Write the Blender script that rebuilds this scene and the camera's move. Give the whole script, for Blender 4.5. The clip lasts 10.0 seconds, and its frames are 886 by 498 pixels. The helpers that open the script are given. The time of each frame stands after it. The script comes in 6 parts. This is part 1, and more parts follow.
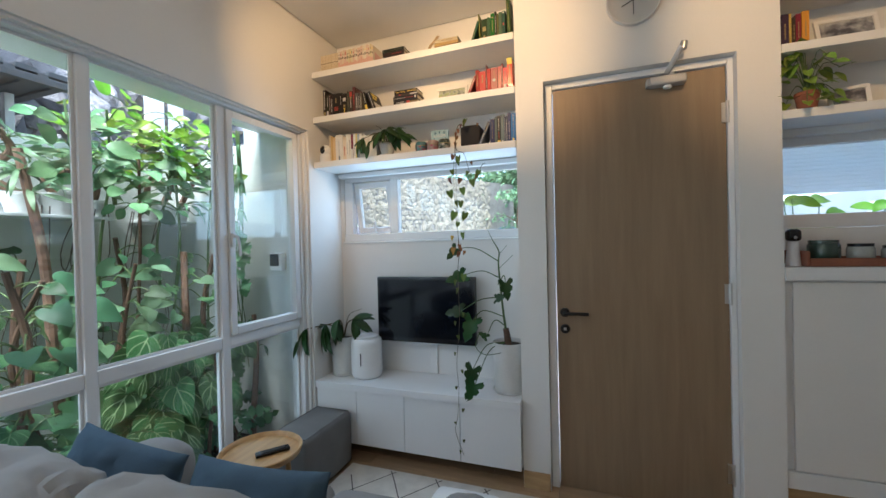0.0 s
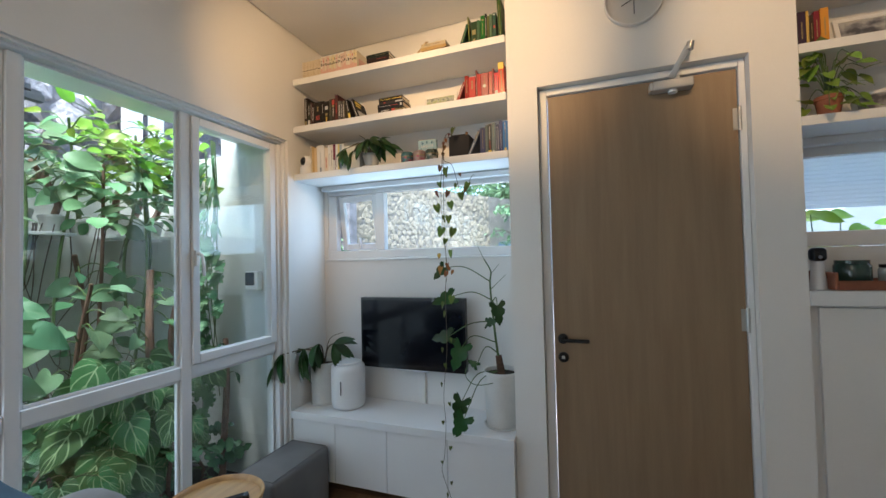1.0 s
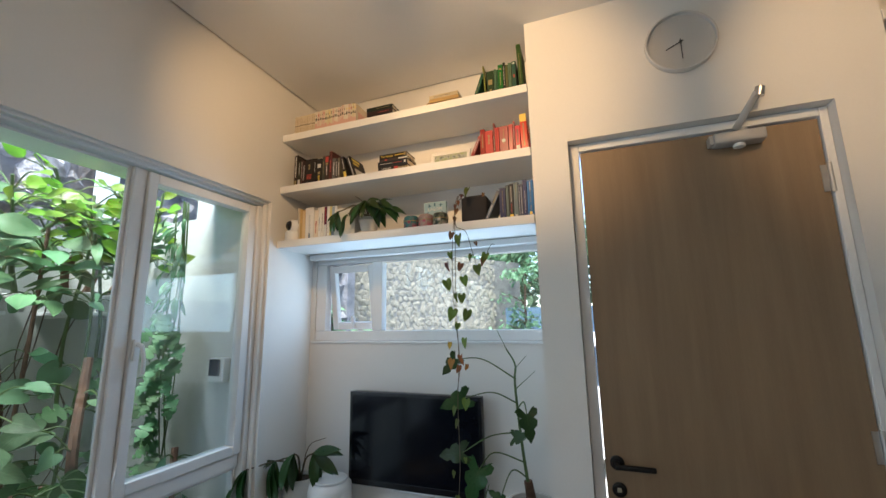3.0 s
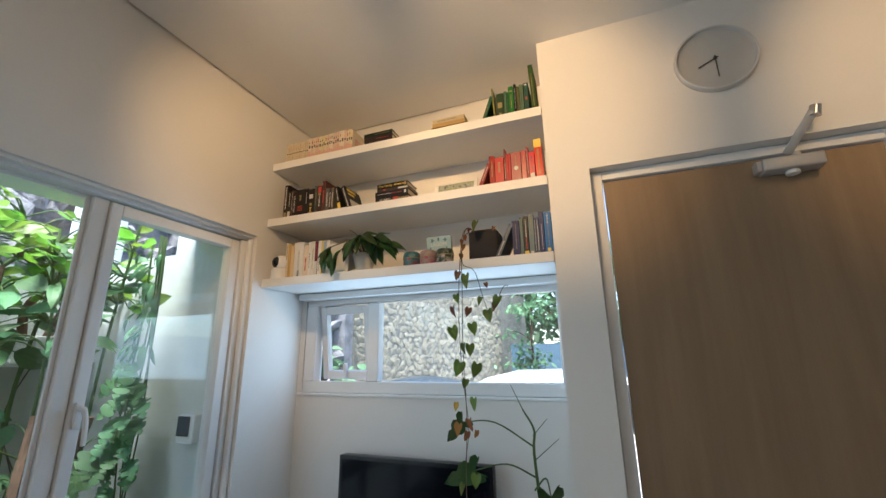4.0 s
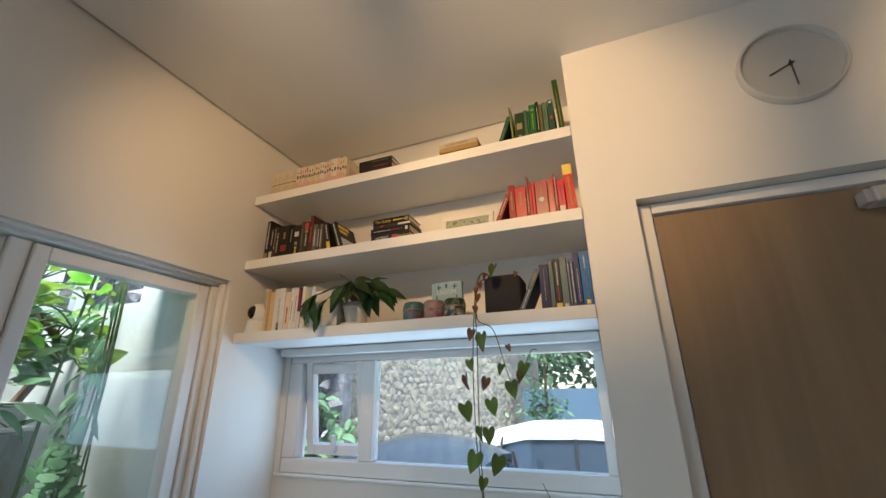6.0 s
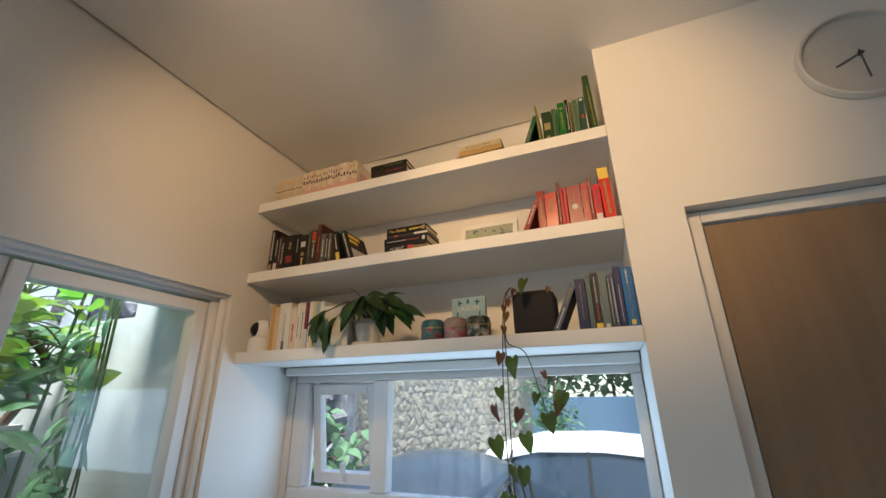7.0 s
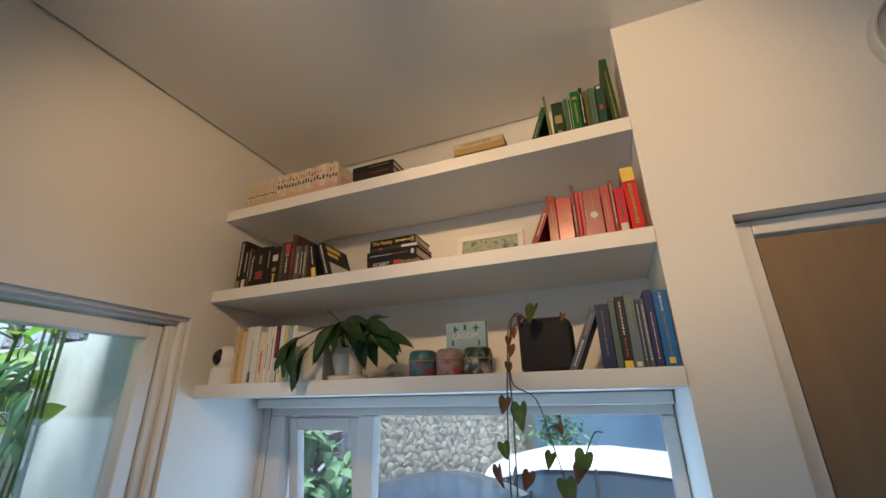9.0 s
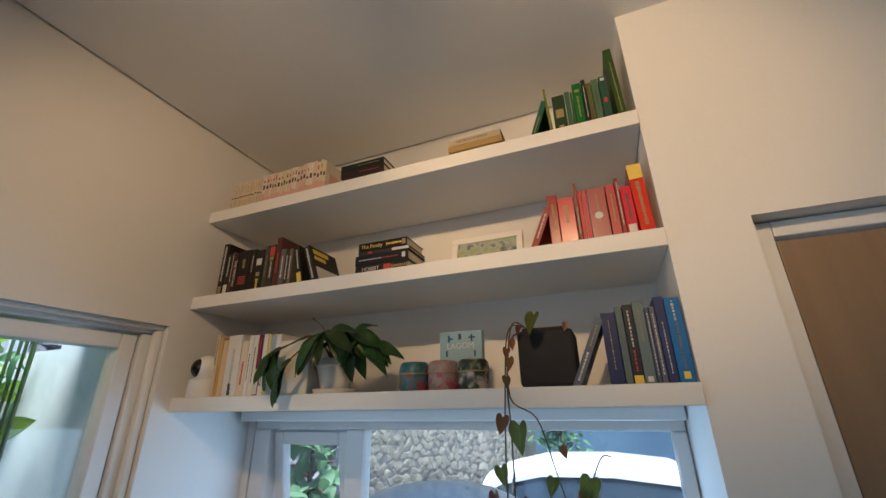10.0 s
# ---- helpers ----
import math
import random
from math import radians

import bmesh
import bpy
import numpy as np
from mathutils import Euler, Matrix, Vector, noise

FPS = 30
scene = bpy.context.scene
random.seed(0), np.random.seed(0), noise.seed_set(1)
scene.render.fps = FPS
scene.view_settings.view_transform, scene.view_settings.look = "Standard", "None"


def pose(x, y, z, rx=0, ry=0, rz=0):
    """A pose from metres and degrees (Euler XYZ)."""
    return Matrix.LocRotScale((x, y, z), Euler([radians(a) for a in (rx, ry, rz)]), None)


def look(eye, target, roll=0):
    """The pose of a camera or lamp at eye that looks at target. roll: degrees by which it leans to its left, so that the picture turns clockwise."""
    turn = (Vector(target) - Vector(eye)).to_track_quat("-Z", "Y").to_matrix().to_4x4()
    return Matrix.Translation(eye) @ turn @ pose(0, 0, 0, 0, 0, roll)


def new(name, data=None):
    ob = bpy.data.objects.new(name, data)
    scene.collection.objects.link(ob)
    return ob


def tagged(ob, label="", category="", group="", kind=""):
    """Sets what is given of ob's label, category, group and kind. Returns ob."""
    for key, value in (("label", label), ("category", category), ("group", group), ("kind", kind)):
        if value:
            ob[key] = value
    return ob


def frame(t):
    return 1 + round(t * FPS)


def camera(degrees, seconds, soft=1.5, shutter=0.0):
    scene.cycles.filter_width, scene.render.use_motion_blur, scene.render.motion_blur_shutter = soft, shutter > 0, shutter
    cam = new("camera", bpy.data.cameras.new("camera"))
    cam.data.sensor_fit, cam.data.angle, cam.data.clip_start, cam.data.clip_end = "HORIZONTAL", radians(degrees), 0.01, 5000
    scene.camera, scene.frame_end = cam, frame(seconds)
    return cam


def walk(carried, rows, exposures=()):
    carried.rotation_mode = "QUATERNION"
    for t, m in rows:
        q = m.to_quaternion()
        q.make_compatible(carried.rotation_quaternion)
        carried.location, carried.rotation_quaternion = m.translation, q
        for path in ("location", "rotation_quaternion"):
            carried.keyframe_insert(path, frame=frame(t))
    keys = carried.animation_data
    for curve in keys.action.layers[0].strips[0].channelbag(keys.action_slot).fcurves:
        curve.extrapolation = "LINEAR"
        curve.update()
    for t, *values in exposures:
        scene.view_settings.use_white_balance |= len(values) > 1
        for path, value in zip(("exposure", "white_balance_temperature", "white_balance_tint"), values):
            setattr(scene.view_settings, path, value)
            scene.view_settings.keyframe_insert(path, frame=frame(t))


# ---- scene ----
cam = camera(95.8, 10.0)
PATH = [
    (0, (0.02, -0.009, 1.422), (-0.661, 1.871, 1.404), -1.4),
    (0.5, (0.033, 0.106, 1.426), (-0.655, 1.984, 1.435), -1.3),
    (1, (0.031, 0.212, 1.444), (-0.656, 2.09, 1.498), -1.3),
    (1.5, (0.027, 0.307, 1.474), (-0.659, 2.182, 1.586), -1.2),
    (2, (0.0, 0.4, 1.501), (-0.686, 2.269, 1.689), -1.1),
    (2.5, (-0.076, 0.5, 1.535), (-0.756, 2.361, 1.804), -1.1),
    (3, (-0.156, 0.597, 1.57), (-0.833, 2.445, 1.924), -1.0),
    (4.5, (-0.265, 0.897, 1.691), (-0.936, 2.693, 2.259), -0.9),
    (5, (-0.286, 0.973, 1.724), (-0.957, 2.753, 2.341), -0.9),
    (5.5, (-0.311, 1.032, 1.751), (-0.99, 2.796, 2.406), -0.7),
    (7, (-0.457, 1.162, 1.853), (-1.144, 2.907, 2.546), -0.8),
    (7.5, (-0.488, 1.207, 1.882), (-1.185, 2.942, 2.591), -0.6),
    (8, (-0.51, 1.256, 1.912), (-1.201, 2.993, 2.623), -0.8),
    (8.5, (-0.513, 1.304, 1.935), (-1.2, 3.043, 2.645), -0.9),
    (9, (-0.502, 1.348, 1.96), (-1.192, 3.085, 2.671), -0.9),
    (9.5, (-0.511, 1.387, 1.975), (-1.198, 3.124, 2.689), -1.0),
    (10, (-0.515, 1.422, 1.99), (-1.198, 3.157, 2.713), -1.0),
]
walk(cam, [(t, look(eye, target, roll)) for t, eye, target, roll in PATH], [(0, 2.14, 5950, 8), (2.0, 2.00, 6100, 8), (5.0, 1.80, 6150, 8), (7.5, 1.52, 6150, 8), (10, 1.34, 5600, 8)])

# ---- world, sun, lamps ----
world = bpy.data.worlds.new("sky")
scene.world = world
world.use_nodes = True
wn = world.node_tree.nodes
sky = wn.new("ShaderNodeTexSky")
sky.sky_type, sky.sun_disc = "NISHITA", False
sky.sun_elevation, sky.sun_rotation = radians(73), radians(165)
world.node_tree.links.new(sky.outputs[0], wn["Background"].inputs[0])
wn["Background"].inputs[1].default_value = 0.15


def lamp(name, kind, place, target, power, colour, **more):
    data = bpy.data.lights.new(name, kind)
    data.energy, data.color = power, colour
    for key, value in more.items():
        if key == "size":
            data.size = value
        if key == "size_y":
            data.shape, data.size_y = "RECTANGLE", value
        if key == "radius":
            data.shadow_soft_size = value
        if key == "cone":
            data.spot_size, data.spot_blend = radians(value), 0.8
        if key == "angle":
            data.angle = radians(value)
    ob = new(name, data)
    ob.matrix_world = look(place, target)
    return ob


lamp("sun", "SUN", (0.30, -1.15, 4.0), (0, 0, 0), 4.8, (1.0, 0.98, 0.94), angle=24)
WARM = (1.0, 0.60, 0.27)
SOFTWARM = (1.0, 0.76, 0.52)
# three heads of a ceiling spotlight bar behind the walk
lamp("spotlight_lamp", "SPOT", (-0.60, 1.04, 2.80), (-0.46, 2.34, 2.58), 18.5, WARM, radius=0.03, cone=60)
lamp("spotlight_lamp", "SPOT", (-0.80, 1.04, 2.80), (-1.50, 2.34, 2.46), 12.5, WARM, radius=0.03, cone=70)
lamp("spotlight_lamp", "SPOT", (0.60, 1.04, 2.80), (0.98, 2.34, 2.48), 10.0, WARM, radius=0.03, cone=60)
# unseen point lamp added further back as warm fill for ceiling and walls
lamp("fill_lamp", "POINT", (-0.55, -0.70, 2.66), (-0.55, -0.7, 0), 3.4, SOFTWARM, radius=0.09)
# area lamps added in the two window openings, standing in for the sky's light
lamp("window_light", "AREA", (-1.03, 2.632, 1.72), (-1.03, 0.0, 1.60), 1.15, (0.52, 0.76, 1.0), size=1.22, size_y=0.38)
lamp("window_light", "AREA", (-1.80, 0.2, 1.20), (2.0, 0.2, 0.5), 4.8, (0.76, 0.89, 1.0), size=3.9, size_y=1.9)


# ---- materials ----
def material(name, colour, rough=0.6, metal=0.0, vary=0.06, scale=6.0, fine=90.0, bump=0.05, depth=0.002,
             stretch=(1, 1, 1), random_value=0.0, random_hue=0.0, trans=0.0, coat=0.0):
    """Colour that varies at two scales, gloss that varies a little and a fine relief."""
    m = bpy.data.materials.new(name)
    m.use_nodes = True
    n, l = m.node_tree.nodes, m.node_tree.links
    b = n["Principled BSDF"]
    co = n.new("ShaderNodeTexCoord")
    mp = n.new("ShaderNodeMapping")
    mp.inputs["Scale"].default_value = stretch
    l.new(co.outputs["Object"], mp.inputs[0])
    big, small = n.new("ShaderNodeTexNoise"), n.new("ShaderNodeTexNoise")
    big.inputs["Scale"].default_value, small.inputs["Scale"].default_value = scale, fine
    big.inputs["Detail"].default_value, small.inputs["Detail"].default_value = 5, 3
    l.new(mp.outputs[0], big.inputs[0]), l.new(mp.outputs[0], small.inputs[0])
    add = n.new("ShaderNodeMath")
    add.operation = "MULTIPLY_ADD"
    add.inputs[1].default_value = 0.35
    l.new(small.outputs[0], add.inputs[0]), l.new(big.outputs[0], add.inputs[2])
    ramp = n.new("ShaderNodeMapRange")
    ramp.inputs[1].default_value, ramp.inputs[2].default_value = 0.35, 1.0
    ramp.inputs[3].default_value, ramp.inputs[4].default_value = 1 - vary * 1.6, 1 + vary
    l.new(add.outputs[0], ramp.inputs[0])
    hsv = n.new("ShaderNodeHueSaturation")
    hsv.inputs["Color"].default_value = (*colour, 1)
    val = ramp.outputs[0]
    if random_value or random_hue:
        info = n.new("ShaderNodeObjectInfo")
        r = n.new("ShaderNodeMapRange")
        r.inputs[3].default_value, r.inputs[4].default_value = 1 - random_value, 1 + random_value
        l.new(info.outputs["Random"], r.inputs[0])
        mul = n.new("ShaderNodeMath")
        mul.operation = "MULTIPLY"
        l.new(val, mul.inputs[0]), l.new(r.outputs[0], mul.inputs[1])
        val = mul.outputs[0]
        h = n.new("ShaderNodeMapRange")
        h.inputs[3].default_value, h.inputs[4].default_value = 0.5 - random_hue, 0.5 + random_hue
        l.new(info.outputs["Random"], h.inputs[0]), l.new(h.outputs[0], hsv.inputs["Hue"])
    l.new(val, hsv.inputs["Value"])
    l.new(hsv.outputs[0], b.inputs["Base Color"])
    rr = n.new("ShaderNodeMapRange")
    rr.inputs[3].default_value, rr.inputs[4].default_value = max(0.02, rough - 0.08), min(1, rough + 0.1)
    l.new(big.outputs[0], rr.inputs[0]), l.new(rr.outputs[0], b.inputs["Roughness"])
    b.inputs["Metallic"].default_value = metal
    b.inputs["Coat Weight"].default_value = coat
    if bump:
        bm_ = n.new("ShaderNodeBump")
        bm_.inputs["Strength"].default_value, bm_.inputs["Distance"].default_value = bump, depth
        l.new(add.outputs[0], bm_.inputs["Height"]), l.new(bm_.outputs[0], b.inputs["Normal"])
    if trans:
        b.inputs["Subsurface Weight"].default_value = 0.0
        mix, tr = n.new("ShaderNodeMixShader"), n.new("ShaderNodeBsdfTranslucent")
        mix.inputs[0].default_value = trans
        l.new(hsv.outputs[0], tr.inputs[0])
        l.new(b.outputs[0], mix.inputs[1]), l.new(tr.outputs[0], mix.inputs[2])
        l.new(mix.outputs[0], n["Material Output"].inputs[0])
    return m


def leaf_material(name, colour, vein, strength=0.5, rough=0.35, trans=0.25, random_value=0.36, ribs=9.0, random_hue=0.03, speckle=0.0):
    """A leaf: ribs along its UV (u across, v along), lighter veins, light that shines through."""
    m = material(name, colour, rough, 0, 0.15, 14, 120, 0.1, 0.001, random_value=random_value, random_hue=random_hue, trans=trans)
    n, l = m.node_tree.nodes, m.node_tree.links
    n["Principled BSDF"].inputs["Specular IOR Level"].default_value = 0.3
    hsv = next(x for x in n if x.type == "HUE_SAT")
    uv, sep = n.new("ShaderNodeUVMap"), n.new("ShaderNodeSeparateXYZ")
    l.new(uv.outputs[0], sep.inputs[0])

    def math(op, a, b):
        x = n.new("ShaderNodeMath")
        x.operation = op
        for i, v in enumerate((a, b)):
            if isinstance(v, (int, float)):
                x.inputs[i].default_value = v
            elif v is not None:
                l.new(v, x.inputs[i])
        return x.outputs[0]
    across = math("ABSOLUTE", math("SUBTRACT", sep.outputs[0], 0.5), None)
    mid = math("LESS_THAN", across, 0.022)
    slant = math("SUBTRACT", math("MULTIPLY", sep.outputs[1], ribs), math("MULTIPLY", across, ribs * 0.55))
    side = math("LESS_THAN", math("ABSOLUTE", math("SUBTRACT", math("FRACT", slant, None), 0.5), None), 0.07)
    veins = math("MAXIMUM", mid, math("MULTIPLY", side, 0.8))
    if speckle:
        ns = n.new("ShaderNodeTexNoise")
        ns.inputs["Scale"].default_value = 40
        veins = math("MAXIMUM", veins, math("GREATER_THAN", ns.outputs[0], 1 - speckle))
    mix = n.new("ShaderNodeMixRGB")
    mix.inputs[2].default_value = (*vein, 1)
    l.new(math("MULTIPLY", veins, strength), mix.inputs[0])
    l.new(hsv.outputs[0], mix.inputs[1])
    for node in n:
        if node.type == "BSDF_PRINCIPLED":
            l.new(mix.outputs[0], node.inputs["Base Color"])
        if node.type == "BSDF_TRANSLUCENT":
            l.new(mix.outputs[0], node.inputs[0])
    return m


def glass_material(name, tint=(0.96, 0.985, 0.98)):
    """Clear float glass: sees through, mirrors more at a glancing angle."""
    m = bpy.data.materials.new(name)
    m.use_nodes = True
    n, l = m.node_tree.nodes, m.node_tree.links
    n.remove(n["Principled BSDF"])
    clear, shine, mix = n.new("ShaderNodeBsdfTransparent"), n.new("ShaderNodeBsdfGlossy"), n.new("ShaderNodeMixShader")
    facing, steep, fac = n.new("ShaderNodeLayerWeight"), n.new("ShaderNodeMath"), n.new("ShaderNodeMath")
    steep.operation, fac.operation = "POWER", "MULTIPLY_ADD"
    steep.inputs[1].default_value = 4.0
    fac.inputs[1].default_value, fac.inputs[2].default_value = 0.80, 0.048
    clear.inputs[0].default_value = (*tint, 1)
    shine.inputs["Roughness"].default_value = 0.0
    l.new(facing.outputs["Facing"], steep.inputs[0]), l.new(steep.outputs[0], fac.inputs[0]), l.new(fac.outputs[0], mix.inputs[0])
    l.new(clear.outputs[0], mix.inputs[1]), l.new(shine.outputs[0], mix.inputs[2])
    l.new(mix.outputs[0], n["Material Output"].inputs[0])
    return m


def wood_material(name, colour, dark, rough=0.5, grain=(14, 14, 0.9)):
    m = material(name, colour, rough, 0, 0.10, 3.0, 70, 0.06, 0.001, stretch=grain)
    n, l = m.node_tree.nodes, m.node_tree.links
    hsv = next(x for x in n if x.type == "HUE_SAT")
    mp = next(x for x in n if x.type == "MAPPING")
    streak, ramp, mix = n.new("ShaderNodeTexNoise"), n.new("ShaderNodeMapRange"), n.new("ShaderNodeMixRGB")
    streak.inputs["Scale"].default_value, streak.inputs["Detail"].default_value = 1.7, 6
    streak.inputs["Distortion"].default_value = 0.6
    ramp.inputs[1].default_value, ramp.inputs[2].default_value = 0.42, 0.68
    ramp.inputs[4].default_value = 0.65
    mix.inputs[1].default_value, mix.inputs[2].default_value = (*colour, 1), (*dark, 1)
    l.new(mp.outputs[0], streak.inputs[0]), l.new(streak.outputs[0], ramp.inputs[0])
    l.new(ramp.outputs[0], mix.inputs[0]), l.new(mix.outputs[0], hsv.inputs["Color"])
    return m


WHITE = material("white_wall_paint", (0.80, 0.79, 0.77), 0.75, vary=0.03, scale=1.3, fine=160, bump=0.06, depth=0.001)
CEIL = material("ceiling_paint", (0.83, 0.82, 0.80), 0.85, vary=0.03, scale=0.9, fine=120, bump=0.05, depth=0.001)
FRAMEW = material("white_frame_paint", (0.80, 0.81, 0.82), 0.35, vary=0.03, scale=4, bump=0.03, depth=0.0005)
LACQUER = material("white_cabinet_lacquer", (0.80, 0.80, 0.80), 0.3, vary=0.02, scale=3, bump=0.02, depth=0.0005)
SHELFW = material("white_shelf_paint", (0.79, 0.78, 0.76), 0.5, vary=0.03, scale=3, bump=0.04, depth=0.0006)
OUTWALL = material("weathered_garden_wall_paint", (0.64, 0.66, 0.63), 0.85, vary=0.14, scale=1.8, fine=30, bump=0.15, depth=0.003)
DOORWOOD = wood_material("oak_door_veneer", (0.290, 0.200, 0.120), (0.240, 0.160, 0.094), 0.45, (9, 9, 0.7))
PINE = wood_material("pale_pine", (0.55, 0.38, 0.20), (0.40, 0.25, 0.12), 0.5, (3, 14, 14))
BAMBOO = wood_material("bamboo", (0.50, 0.29, 0.115), (0.36, 0.19, 0.065), 0.35, (18, 1.2, 18))
PLANK = material("oak_floor_board", (0.42, 0.28, 0.16), 0.4, vary=0.2, scale=3, fine=60, bump=0.06, stretch=(1, 9, 9), random_value=0.12)
SOFA = material("grey_sofa_cloth", (0.27, 0.262, 0.255), 0.95, vary=0.12, scale=7, fine=420, bump=0.35, depth=0.002)
OTTO = material("dark_grey_cloth", (0.165, 0.16, 0.158), 0.95, vary=0.12, scale=7, fine=420, bump=0.35, depth=0.002)
BLUE = material("slate_blue_linen", (0.050, 0.092, 0.135), 0.95, vary=0.2, scale=9, fine=380, bump=0.4, depth=0.002)
RUG = material("cream_wool", (0.66, 0.63, 0.58), 1.0, vary=0.12, scale=12, fine=260, bump=0.6, depth=0.006)
RUGLINE = material("charcoal_wool", (0.13, 0.12, 0.115), 1.0, vary=0.3, scale=20, fine=260, bump=0.5, depth=0.004)
TVBLACK = material("black_gloss_plastic", (0.008, 0.008, 0.010), 0.18, vary=0.1, bump=0)
SCREEN = material("black_screen", (0.004, 0.005, 0.009), 0.10, vary=0.1, bump=0)
SCREEN.node_tree.nodes["Principled BSDF"].inputs["Specular IOR Level"].default_value = 0.22
BLACKM = material("black_metal", (0.012, 0.012, 0.013), 0.35, metal=0.4, vary=0.1, bump=0.03)
STEEL = material("brushed_steel", (0.62, 0.61, 0.60), 0.3, metal=1.0, vary=0.06, scale=20, bump=0.03)
ALU = material("grey_aluminium_paint", (0.52, 0.51, 0.50), 0.4, metal=0.35, vary=0.05, bump=0.03)
POTW = material("white_glazed_pot", (0.72, 0.71, 0.68), 0.35, vary=0.08, scale=9, bump=0.05)
POTPL = material("white_plastic_pot", (0.66, 0.66, 0.64), 0.5, vary=0.16, scale=7, fine=60, bump=0.05, random_value=0.1)
POTK = material("dark_felt_pot", (0.020, 0.018, 0.020), 0.85, vary=0.15, scale=12, bump=0.2)
TERRA = material("terracotta", (0.28, 0.10, 0.055), 0.8, vary=0.2, scale=9, bump=0.15)
PLASTICW = material("white_plastic", (0.80, 0.80, 0.80), 0.35, vary=0.03, bump=0)
SOIL = material("potting_soil", (0.035, 0.024, 0.017), 1.0, vary=0.4, scale=30, fine=90, bump=1.0, depth=0.01)
BARK = material("brown_bark", (0.11, 0.062, 0.038), 0.9, vary=0.35, scale=14, fine=60, bump=0.8, depth=0.006, stretch=(1, 1, 3))
COIR = material("coir_moss_pole", (0.20, 0.115, 0.075), 1.0, vary=0.4, scale=26, fine=120, bump=1.0, depth=0.008)
STEM = material("green_stem", (0.075, 0.13, 0.035), 0.5, vary=0.2, scale=20, bump=0.1)
STEMB = material("brown_stem", (0.11, 0.085, 0.045), 0.6, vary=0.25, scale=20, bump=0.2)
DRYROOT = material("dry_roots", (0.10, 0.075, 0.055), 0.9, vary=0.3, scale=20, bump=0.3)
LEAFM = leaf_material("mid_green_leaf", (0.105, 0.225, 0.095), (0.22, 0.34, 0.18), 0.35, rough=0.5)
LEAFL = leaf_material("light_green_leaf", (0.135, 0.235, 0.125), (0.23, 0.34, 0.19), 0.35, rough=0.52, trans=0.35)
LEAFD = leaf_material("dark_green_leaf", (0.060, 0.160, 0.068), (0.11, 0.21, 0.10), 0.3, rough=0.42)
# for the top leaves: backlight from above put into the yellow-green
LEAFY = leaf_material("yellow_green_leaf", (0.19, 0.36, 0.03), (0.34, 0.50, 0.10), 0.3, trans=0.45)
LEAFV = leaf_material("velvet_leaf_with_pale_veins", (0.085, 0.215, 0.070), (0.48, 0.64, 0.34), 0.9, rough=0.55, ribs=5.0)
LEAFB = leaf_material("broad_dark_leaf_with_veins", (0.055, 0.150, 0.060), (0.22, 0.36, 0.20), 0.7, rough=0.45, ribs=5.0)
LEAFN = leaf_material("glossy_indoor_leaf", (0.028, 0.072, 0.020), (0.05, 0.11, 0.035), 0.3, rough=0.3, trans=0.12)
LEAFP = leaf_material("pothos_leaf", (0.20, 0.31, 0.05), (0.32, 0.42, 0.12), 0.4, rough=0.35, trans=0.2, random_hue=0.03)
LEAFR = leaf_material("reddish_vine_leaf", (0.15, 0.055, 0.028), (0.22, 0.10, 0.05), 0.4, rough=0.4, random_hue=0.03)
LEAFH = leaf_material("olive_vine_leaf", (0.105, 0.135, 0.024), (0.17, 0.20, 0.06), 0.4, rough=0.35, trans=0.3, random_hue=0.02)
LEAFO = leaf_material("withered_orange_leaf", (0.38, 0.17, 0.04), (0.45, 0.25, 0.08), 0.4, rough=0.6, trans=0.3, random_hue=0.03)
STONE = material("pale_river_stone", (0.27, 0.235, 0.18), 0.85, vary=0.35, scale=9, fine=40, bump=0.6, depth=0.012, random_value=0.4, random_hue=0.015)
SLATE = material("grey_violet_slate", (0.25, 0.235, 0.25), 0.75, vary=0.45, scale=7, fine=34, bump=0.9, depth=0.025, random_value=0.6, random_hue=0.04)
MORTAR = material("grey_mortar", (0.17, 0.16, 0.145), 0.95, vary=0.3, scale=8, bump=0.5, depth=0.01)
BLUEWALL = material("blue_grey_outdoor_paint", (0.10, 0.165, 0.235), 0.8, vary=0.08, scale=1.2, fine=40, bump=0.1)
CONCRETE = material("pale_concrete_paving", (0.42, 0.41, 0.38), 0.9, vary=0.15, scale=2, fine=50, bump=0.3, depth=0.004)
EARTH = material("dark_garden_soil", (0.030, 0.024, 0.018), 1.0, vary=0.4, scale=9, fine=60, bump=1.0, depth=0.02)
CARWHITE = material("white_car_paint", (0.80, 0.80, 0.80), 0.22, vary=0.02, bump=0, coat=0.8)
CARGREY = material("grey_car_paint", (0.022, 0.030, 0.042), 0.3, metal=0.0, vary=0.05, bump=0, coat=0.0)
CARGREY.node_tree.nodes["Principled BSDF"].inputs["Specular IOR Level"].default_value = 0.25
CARGLASS = material("tinted_car_glass", (0.03, 0.045, 0.065), 0.06, vary=0.05, bump=0, coat=0.5)
RUBBER = material("tyre_rubber", (0.02, 0.02, 0.02), 0.85, vary=0.1, bump=0.1)
REDLAMP = material("red_tail_lamp", (0.45, 0.02, 0.02), 0.15, vary=0.05, bump=0, coat=0.5)
GLASS = glass_material("window_glass")
PAPER = material("cream_paper_edges", (0.66, 0.58, 0.44), 0.9, vary=0.15, scale=3, fine=200, bump=0.4, stretch=(60, 1, 1), depth=0.001)
INK = material("dark_print", (0.05, 0.045, 0.045), 0.5, vary=0.05, bump=0)
PRINTW = material("white_print", (0.60, 0.59, 0.57), 0.5, vary=0.05, bump=0)
